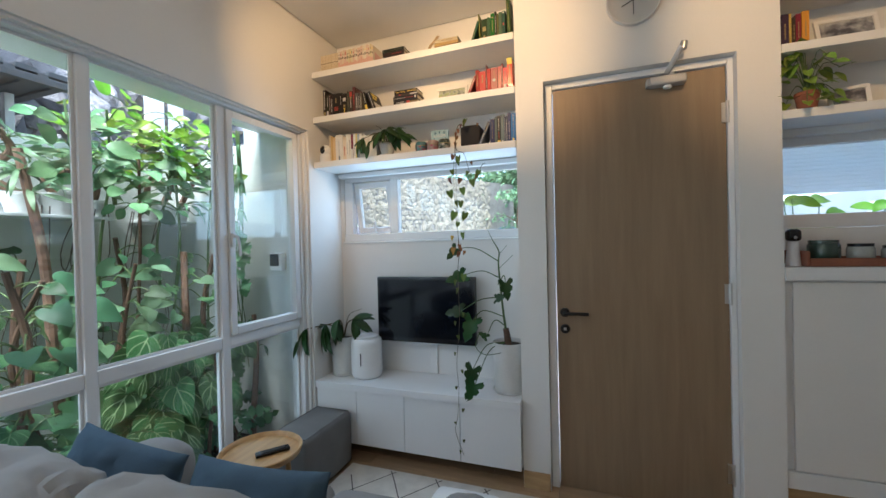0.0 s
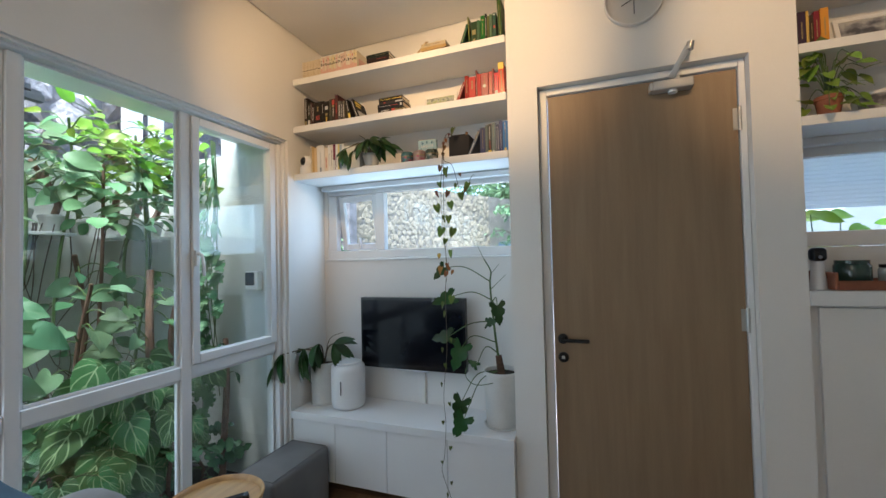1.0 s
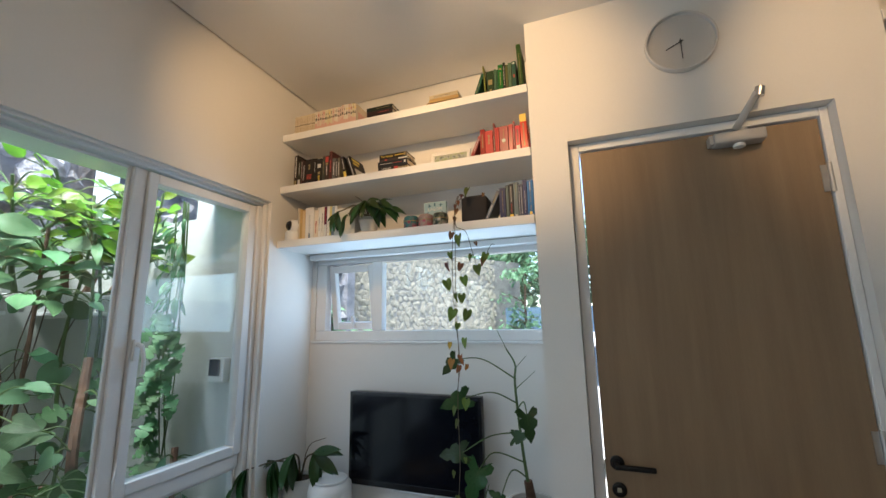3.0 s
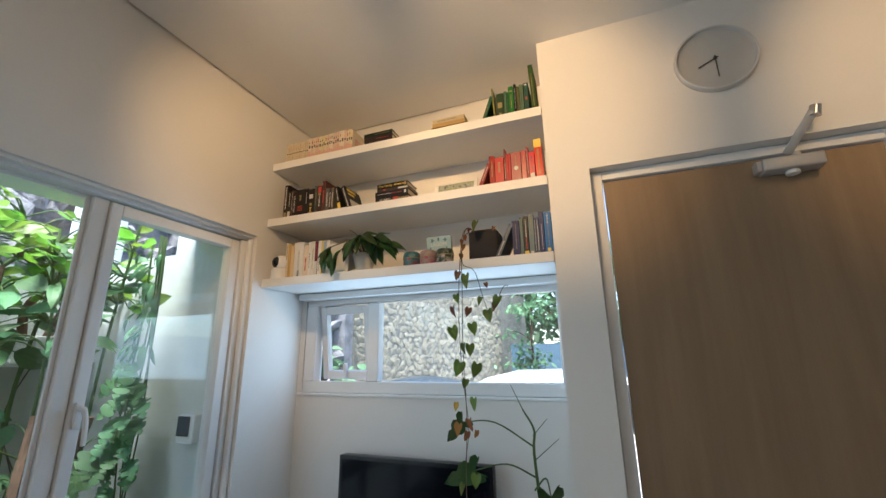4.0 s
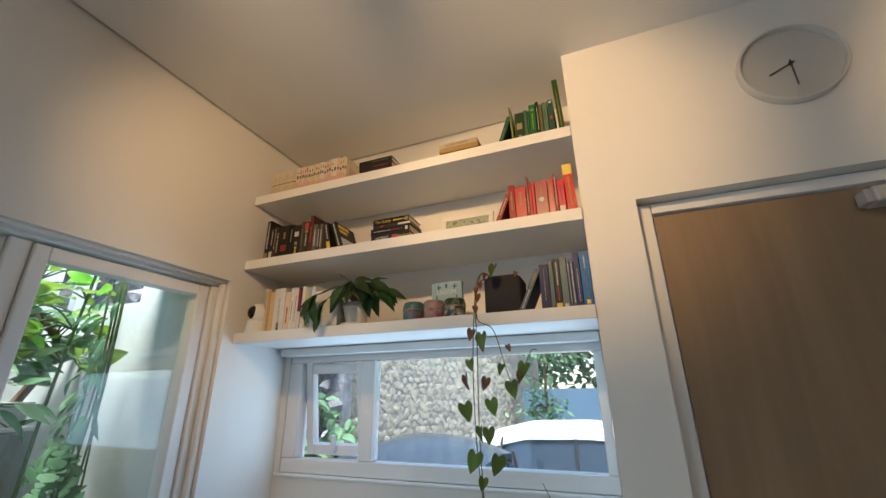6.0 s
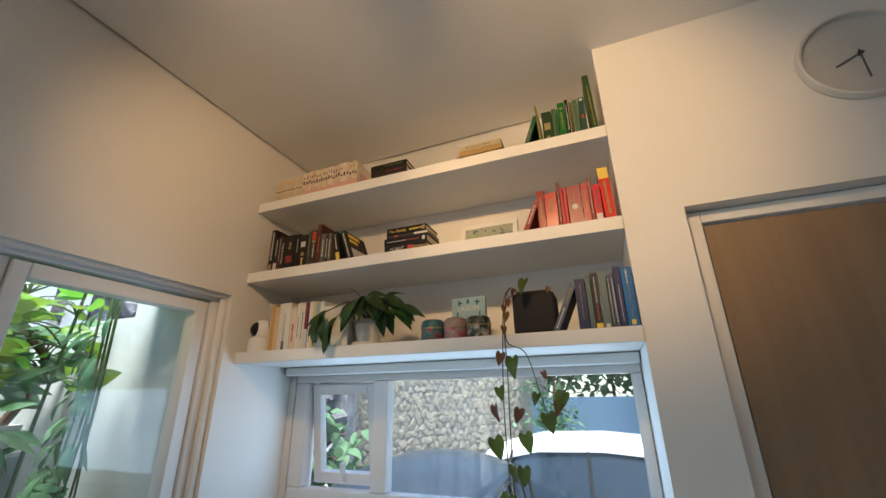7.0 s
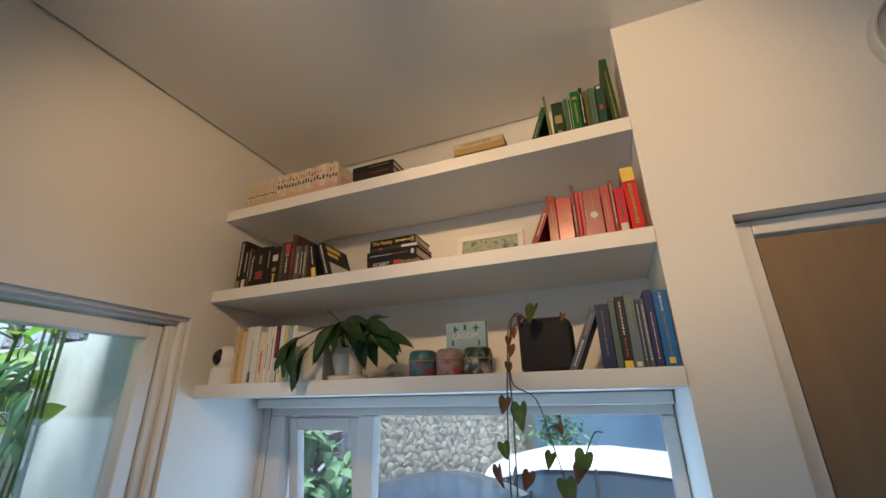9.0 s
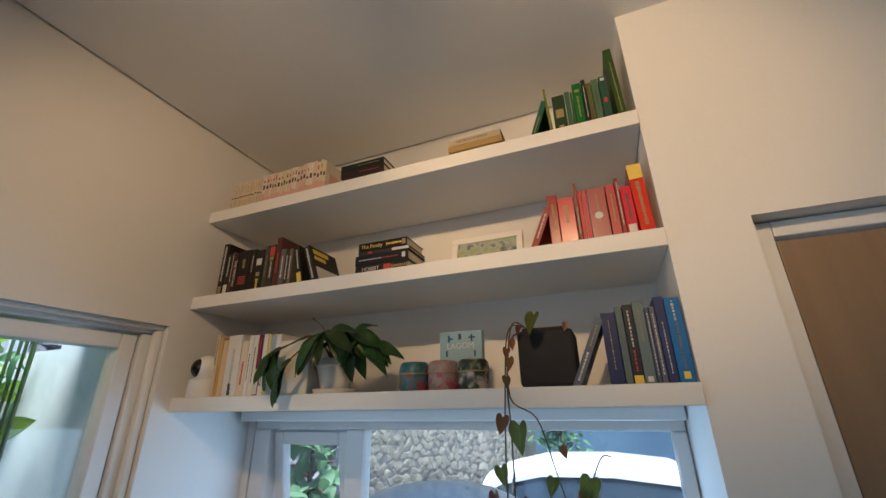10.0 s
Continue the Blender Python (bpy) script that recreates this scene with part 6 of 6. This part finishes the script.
P("young palm with spiky pale leaves on a coir trunk", (-2.62, 1.36, 0.05), (-2.66, 1.16, 1.96), 15, G_PALM, 0.36, 0.08, 78, 0.030, COIR, start=0.9, tipz=(-0.5, 0.7), bend=0.03)
P("philodendron above the wall in sunlit yellow-green", (-2.90, 1.62, 1.12), (-2.72, 1.60, 2.30), 16, G_YELLOW, 0.22, 0.24, 71, 0.010, STEM, start=0.70, tipz=(-0.3, 0.6))
P("philodendron above the wall in sunlit yellow-green", (-2.80, 1.95, 1.12), (-2.60, 1.88, 2.26), 16, G_YELLOW, 0.20, 0.20, 72, 0.010, STEM, start=0.72, tipz=(-0.4, 0.5))
P("tall climber with broad mid green leaves", (-2.74, 1.76, 0.05), (-2.66, 1.74, 2.06), 17, G_OVAL, 0.24, 0.22, 73, 0.012, BARK, start=0.80, tipz=(-0.6, 0.3))
P("climber with broad light green leaves", (-2.50, 1.50, 0.05), (-2.44, 1.56, 1.36), 9, G_LIGHT, 0.24, 0.22, 43, 0.014, tipz=(-0.6, 0.1), start=0.6)
P("big-leaved plant by the window", (-2.42, 1.05, 0.05), (-2.40, 1.12, 1.30), 12, G_VEINP, 0.20, 0.24, 74, 0.016, tipz=(-0.9, -0.1), start=0.5)
# tall climbers in the bed
P("dark-leaved climber on a brown trunk", (-2.86, 1.75, 0.05), (-2.78, 1.66, 1.52), 20, G_OVALD, 0.17, 0.24, 41, 0.020)
P("dark-leaved climber on a brown trunk", (-2.80, 1.30, 0.05), (-2.85, 1.25, 1.40), 18, G_HEARTD, 0.22, 0.26, 42, 0.024)
P("climber with broad light green leaves", (-2.45, 1.90, 0.05), (-2.50, 1.90, 1.42), 15, G_LIGHT, 0.20, 0.24, 44, 0.028, COIR, tipz=(-0.6, 0.1), start=0.35)
P("climber with deeply cut leaves", (-2.40, 2.02, 0.05), (-2.42, 2.06, 1.40), 14, G_FERNM, 0.20, 0.22, 45, 0.022, tipz=(-0.7, 0.1), start=0.3)
P("tall broad-leaved plant by the window", (-2.35, 0.98, 0.05), (-2.42, 1.00, 1.35), 17, G_HEARTD, 0.19, 0.28, 46, 0.022, tipz=(-0.8, 0.0), start=0.35)
P("tall broad-leaved plant by the window", (-2.40, 0.70, 0.05), (-2.42, 0.74, 1.40), 15, G_LIGHT, 0.20, 0.30, 47, 0.016, tipz=(-0.8, 0.0), start=0.4)
P("dense green shrub at the far end of the court", (-2.55, -0.20, 0.05), (-2.55, -0.10, 1.90), 16, G_OVALD, 0.26, 0.40, 49, 0.03, start=0.1)
P("dense green shrub at the far end of the court", (-2.60, -0.9, 0.05), (-2.60, -0.9, 1.90), 14, G_OVAL, 0.26, 0.45, 50, 0.03, start=0.1)
# low plants
P("velvet anthurium with pale veined leaves", (-2.20, 1.52, 0.05), (-2.15, 1.52, 0.98), 16, G_VEIN, 0.25, 0.20, 51, 0.010, face=(1.0, -0.5, 0.2), tipz=(-1.5, -0.7), start=0.35)
P("velvet anthurium with pale veined leaves", (-2.20, 1.80, 0.05), (-2.14, 1.80, 0.86), 9, G_VEIN, 0.22, 0.17, 52, 0.012, face=(1.0, -0.5, 0.2), tipz=(-1.5, -0.7), start=0.4)
P("velvet anthurium with pale veined leaves", (-2.20, 1.25, 0.05), (-2.16, 1.25, 0.55), 8, G_VEIN, 0.20, 0.2, 53, 0.012, face=(1.0, -0.5, 0.2), tipz=(-1.5, -0.7), start=0.4)
P("dark fern with long fronds", (-2.30, 0.92, 0.05), (-2.30, 0.94, 0.40), 18, G_FERN, 0.42, 0.16, 54, 0.014, tipz=(-0.5, 0.5), start=0.3)
P("dark fern with long fronds", (-2.45, 1.20, 0.05), (-2.45, 1.20, 0.55), 18, G_FERN, 0.40, 0.16, 55, 0.014, tipz=(-0.5, 0.5), start=0.3)
P("dark fern with long fronds", (-2.30, 2.00, 0.05), (-2.28, 2.02, 0.42), 14, G_FERN, 0.26, 0.12, 56, 0.012, tipz=(-0.5, 0.4), start=0.3)
P("dark fern with long fronds", (-2.20, 1.40, 0.05), (-2.18, 1.42, 0.35), 14, G_FERN, 0.36, 0.14, 75, 0.012, tipz=(-0.4, 0.6), start=0.2)
P("dark fern with long fronds", (-2.55, 1.75, 0.05), (-2.52, 1.76, 0.60), 15, G_FERN, 0.34, 0.16, 76, 0.012, tipz=(-0.4, 0.6), start=0.2)
P("velvet anthurium with pale veined leaves", (-2.32, 1.68, 0.05), (-2.26, 1.66, 0.95), 9, G_VEIN, 0.27, 0.18, 77, 0.010, face=(1.0, -0.5, 0.2), tipz=(-1.5, -0.7), start=0.5)
P("low plant with cut leaves", (-2.40, 1.68, 0.05), (-2.38, 1.70, 0.62), 12, G_FERNM, 0.26, 0.20, 57, 0.014, tipz=(-0.9, 0.0), start=0.3)
P("low dark undergrowth in the bed", (-2.65, 1.45, 0.05), (-2.62, 1.45, 0.80), 22, G_OVALD, 0.19, 0.32, 58, 0.014, start=0.1)
P("low dark undergrowth in the bed", (-2.62, 1.00, 0.05), (-2.62, 1.00, 0.80), 22, G_HEARTD, 0.20, 0.32, 59, 0.014, start=0.1)
P("low dark undergrowth in the bed", (-2.65, 1.95, 0.05), (-2.62, 1.95, 0.80), 18, G_FERNM, 0.19, 0.30, 60, 0.014, start=0.1)
P("small plant on a short brown stump", (-2.16, 2.10, 0.05), (-2.14, 2.12, 0.98), 7, G_LONGD, 0.15, 0.10, 61, 0.022, COIR, start=0.75, tipz=(-1.4, -0.5))
P("low dark undergrowth under the sill", (-2.15, 0.45, 0.05), (-2.15, 0.45, 0.60), 26, G_OVALD, 0.22, 0.24, 62, 0.014, start=0.1)

# hanging plants near the end wall
hang = thing("hanging_plant", "long green vine with slit leaves hanging down the end wall", "plant", (-2.30, 2.17, 2.20))
rnd = random.Random(77)
hb = bmesh.new()
base = hang.matrix_world.translation
for k in range(5):
    x, y = rnd.uniform(-0.06, 0.04), rnd.uniform(-0.04, 0.04)
    line = curve([(x, y, 0.06), (x + 0.02, y, -0.4), (x + rnd.uniform(-.05, .05), y, -0.9), (x + rnd.uniform(-.06, .06), y, -1.35 - 0.12 * k)], 6)
    tube(hb, line, 0.005, 0.003, 5)
    for q in line[1:] + line[3::2]:
        a = rnd.uniform(-3.3, -0.5)
        d = V((math.cos(a), math.sin(a), rnd.uniform(-0.6, 0.2)))
        add_leaf(hang, G_LONG if q.z > -0.55 else G_FERNM, base + q + d * 0.04, d + V((0, 0, -0.5)), (0.5, -0.9, 0.5), rnd.uniform(0.06, 0.125), rnd)
part("stem", hb, STEM, hang, "", True)
pp = thing("drain_pipe", "white drain pipe in front of the slate wall", "pipe", (-3.50, 2.62, -0.42))
part("pipe", boxes((-0.045, 0.045, -0.045, 0.045, 0.0, 3.5), bevel=0.012), FRAMEW, pp)
part("bracket", boxes((-0.30, 0.052, -0.052, 0.052, 2.4, 2.43), bevel=0.003), FRAMEW, pp)
# dry roots trailing below the shelf
roots = thing("hanging_roots", "dry brown aerial roots trailing down the court wall", "roots")
db = bmesh.new()
for k in range(16):
    y = rnd.uniform(1.1, 2.2)
    x = -3.05 + rnd.uniform(0, 0.05)
    line = curve([(x + 0.12, y, SHZ + 0.05), (x + 0.02, y + rnd.uniform(-.05, .05), SHZ - 0.3), (x + 0.03, y + rnd.uniform(-.22, .22), SHZ - 0.7), (x + 0.04, y + rnd.uniform(-.15, .15), SHZ - 1.1)], 5)
    tube(db, line, 0.0034, 0.0022, 5)
part("strand", db, DRYROOT, roots, "", True)

# leaves outside the window of the second niche
P2 = thing("garden_plant", "low pale green plant outside the second window", "plant", (1.3, 3.05, -0.42))
rnd = random.Random(15)
nb = bmesh.new()
for k in range(16):
    a = rnd.uniform(-0.42, 0.6)
    e = V((a, rnd.uniform(-0.1, 0.12), 1.98 + rnd.uniform(-0.03, 0.10)))
    tube(nb, curve([(0.0, 0.0, 0.0), (a * 0.4, 0, 1.2), e], 4), 0.006, 0.003, 5)
    add_leaf(P2, G_YELLOW, P2.matrix_world.translation + e, (rnd.uniform(-1, 1), -0.3, rnd.uniform(-0.3, 0.2)), (0, -0.7, 0.6), rnd.uniform(0.12, 0.19), rnd)
part("stem", nb, STEM, P2, "", True)

# ---- forecourt: cars, trees ----
def loft(bm, sections, close=True):
    rings = [[bm.verts.new(p) for p in s] for s in sections]
    for a, b in zip(rings, rings[1:]):
        for i in range(len(a) - (0 if close else 1)):
            j = (i + 1) % len(a)
            bm.faces.new((a[i], a[j], b[j], b[i]))
    bm.faces.new(rings[0][::-1]), bm.faces.new(rings[-1])
    return bm


def car(label, place, turn, paint, length=4.2, group=""):
    """A hatchback: tail at x 0, nose at x length, wheels on the ground at z 0."""
    c = thing("car", label, "car", place, group, turn)
    k = length / 4.2

    def section(x, w, z0, z1, r):
        return [(x * k, -w, z0), (x * k, w, z0), (x * k, w + 0.02, (z0 + z1) * 0.5), (x * k, w - r, z1), (x * k, -w + r, z1), (x * k, -w - 0.02, (z0 + z1) * 0.5)]
    body = loft(bmesh.new(), [section(0.0, 0.74, 0.40, 0.86, 0.06), section(0.10, 0.82, 0.26, 0.98, 0.05), section(0.9, 0.84, 0.22, 1.00, 0.05), section(2.6, 0.84, 0.22, 0.98, 0.05),
                              section(3.5, 0.83, 0.24, 0.92, 0.09), section(4.05, 0.76, 0.28, 0.78, 0.12), section(4.2, 0.62, 0.36, 0.68, 0.10)])
    part("body", body, paint, c, "", True)
    rows = ((0.06, 0.68, 1.00, 0.60, 1.10), (0.28, 0.74, 1.00, 0.62, 1.38), (0.70, 0.76, 1.00, 0.63, 1.47), (1.6, 0.76, 0.99, 0.63, 1.485), (2.3, 0.75, 0.98, 0.62, 1.44), (3.15, 0.72, 0.95, 0.60, 0.99))
    cabin = loft(bmesh.new(), [[(x * k, -w, z0), (x * k, w, z0), (x * k, v, z1), (x * k, -v, z1)] for x, w, z0, v, z1 in rows])
    part("cabin_glass", cabin, CARGLASS, c, "dark tinted windows", True)
    rr = ((0.02, 0.62, 1.40), (0.30, 0.66, 1.50), (0.8, 0.665, 1.590), (1.6, 0.66, 1.605), (2.25, 0.65, 1.56), (2.50, 0.62, 1.47))
    arch = (1.0, 0.92, 0.75, 0.5, 0.25, 0.0, -0.25, -0.5, -0.75, -0.92, -1.0)
    roof = loft(bmesh.new(), [[(x * k, -w, z - 0.14), (x * k, w, z - 0.14)] + [(x * k, w * u, z + 0.02 - 0.12 * u * u) for u in arch] for x, w, z in rr])
    part("roof", roof, paint, c, "", True)
    for s in (-1, 1):
        for x in (0.36, 1.42, 2.36):
            pb = bmesh.new()
            x2 = x + (0.12 if x < 1 else 0.0 if x < 2 else -0.02)
            tube(pb, [(x * k, s * 0.765, 0.99), (x2 * k, s * 0.655, 1.47)], 0.020, 0.016, 6)
            part("pillar", pb, RUBBER, c)
        part("tail_lamp", boxes((0.0, 0.10, s * 0.70 - 0.07, s * 0.70 + 0.07, 0.80, 1.22), bevel=0.02), REDLAMP, c, "red tail lamp")
        mb = bmesh.new()
        box(mb, 2.55 * k, 2.68 * k, s * 0.92 - 0.07, s * 0.92 + 0.07, 0.98, 1.10, bevel=0.03)
        part("mirror", mb, paint, c)
        for x in (0.75, 3.35):
            w = part("wheel", lathe([(0.0, -0.09), (0.20, -0.09), (0.29, -0.085), (0.31, -0.06), (0.31, 0.06), (0.29, 0.085), (0.20, 0.09), (0, 0.09)], 28), RUBBER, c, "", True)
            w.matrix_local = pose(x * k, s * 0.76, 0.31, 90)
            rim = part("rim", lathe([(0.0, -0.095), (0.19, -0.095), (0.19, 0.095), (0, 0.095)], 20), STEEL, w, "", True)
    return c


GZ = -0.42
car("white estate car parked in the yard", (-2.15, 7.20, GZ), 0, CARWHITE, 3.95).scale = (1, 1, 1.13)
near_car = car("grey small car parked close to the house", (-1.85, 3.55, GZ), 90, CARGREY, 2.75)
near_car.scale = (1, 0.92, 1.15)


def tree(label, place, height, crown, seed, meshes, leaves=260, size=0.16, low=0.35):
    rnd = random.Random(seed)
    t = thing("tree", label, "tree", place)
    tb = bmesh.new()
    line = curve([(0, 0, 0), (0.05, 0.02, height * 0.35), (-0.04, 0.05, height * 0.7), (0.02, 0, height)], 5)
    tube(tb, line, 0.05, 0.015, 8)
    ends = []
    for k in range(16):
        q = line[int(len(line) * rnd.uniform(low, 0.98))]
        a = rnd.uniform(0, 6.28)
        e = q + V((math.cos(a), math.sin(a), rnd.uniform(0.1, 0.6))) * crown * rnd.uniform(0.4, 1.0)
        tube(tb, curve([q, q.lerp(e, 0.5) + V((0, 0, 0.05)), e], 3), 0.015, 0.005, 5)
        ends += [q.lerp(e, f) for f in (0.35, 0.6, 0.8, 1.0)]
    part("trunk", tb, BARK, t, "", True)
    cb = bmesh.new()
    src = meshes[0]
    uvl = cb.loops.layers.uv.new("UVMap")
    for k in range(leaves):
        q = rnd.choice(ends) + V((rnd.gauss(0, 1), rnd.gauss(0, 1), rnd.gauss(0, 0.8))) * crown * 0.16
        d = V((rnd.uniform(-1, 1), rnd.uniform(-1, 1), rnd.uniform(-0.9, 0.4)))
        m = aim(q, d, (rnd.uniform(-.6, .6), rnd.uniform(-.6, .6), 1), size * rnd.uniform(0.6, 1.2))
        vs = [cb.verts.new(m @ v.co) for v in src.vertices]
        for p in src.polygons:
            f = cb.faces.new([vs[i] for i in p.vertices])
            for lp, li in zip(f.loops, p.loop_indices):
                lp[uvl].uv = src.uv_layers[0].data[li].uv
    part("crown", cb, src.materials[0], t, "", True)
    return t


T_LEAF = [leaf_mesh("tree_leaf", LEAFL, "lance", 0.5, 0.2, 0.2, steps=1)]
T_LEAFD = [leaf_mesh("tree_leaf", LEAFM, "ovate", 0.6, 0.2, 0.2, steps=1)]
T_BROAD = [leaf_mesh("tree_leaf", LEAFL, "ovate", 0.6, 0.25, 0.2, steps=2)]
tree("young tree with feathery light green crown", (-1.35, 8.55, GZ), 3.0, 0.55, 1, T_LEAF, 500, 0.13, 0.45)
tree("leafy tree behind the yard wall", (-0.4, 10.4, GZ), 3.6, 1.5, 2, T_LEAF, 1500, 0.24, 0.3)
tree("leafy tree behind the yard wall", (-2.6, 10.8, GZ), 3.8, 1.6, 3, T_LEAF, 1500, 0.24, 0.3)
tree("leafy tree behind the yard wall", (1.8, 10.6, GZ), 3.6, 1.6, 4, T_LEAF, 1500, 0.24, 0.3)
tree("broad-leaved shrub in front of the slate wall", (-3.15, 4.75, GZ), 2.05, 0.50, 5, T_BROAD, 230, 0.22, 0.3)
tree("dark leafy shrub near the house", (-3.75, 3.75, GZ), 1.85, 0.42, 6, T_LEAFD, 260, 0.20, 0.3)

# ---- stones, rocks, boards: pieces last ----
wst = tagged(part("wall_stone", boxes((0, 6.4, 0.03, 0.40, 0, 3.25)), MORTAR), "tall retaining wall of pale rough stones", "", "", "structure")
A0, B0 = V((-4.95, 4.15, GZ)), V((-2.02, 8.95, GZ))
wst.matrix_world = pose(A0.x, A0.y, GZ, 0, 0, math.degrees(math.atan2(B0.y - A0.y, B0.x - A0.x)))
STONES = [rock_mesh("stone", STONE, k, 0.065, 6) for k in range(12)]
rs = random.Random(5)
stone_wall(wst, STONES, (1.1, 0.03), (5.6, 0.03), 0.95, 3.22, 0.115, rs)
SLATES = [rock_mesh("slate", SLATE, 40 + k, 0.55, 5) for k in range(9)]
wsl = tagged(part("wall_slate", boxes((-5.2, -3.85, -3.0, 4.1, -0.42, 3.1)), SLATE), "dark retaining wall of jagged slate", "", "", "structure")
stone_wall(wsl, SLATES, (-3.78, 0.0), (-3.78, 4.2), 1.90, 3.25, 0.24, rs, 0.15, "slate")
wsl2 = tagged(part("wall_slate_2", boxes((-4.9, -3.55, 5.7, 5.9, -0.42, 3.0)), SLATE), "dark slate wall behind the shrubs", "", "", "structure")
stone_wall(wsl2, SLATES, (-4.6, 5.7), (-3.6, 5.7), 0.6, 2.9, 0.26, rs, 0, "slate")
# floor boards
bm = boxes((0, 1.2, 0, 0.118, -0.011, 0.0), bevel=0.0012, seg=1)
board = bpy.data.meshes.new("floor_board")
bm.to_mesh(board)
bm.free()
board.materials.append(PLANK)
y, row = -2.28, 0
while y < 2.6:
    x = FLOORX0 + 0.001 - (row % 3) * 0.4
    while x < FLOORX1:
        ob = new("floor_board", board)
        ob.parent = floor
        x0, x1 = max(x, FLOORX0), min(x + 1.2, FLOORX1)
        if x1 - x0 > 0.05:
            ob.matrix_local = pose(x0, y, 0) @ Matrix.Diagonal(((x1 - x0 - 0.002) / 1.2, 1, 1, 1))
        else:
            bpy.data.objects.remove(ob)
        x += 1.2
    y += 0.120
    row += 1
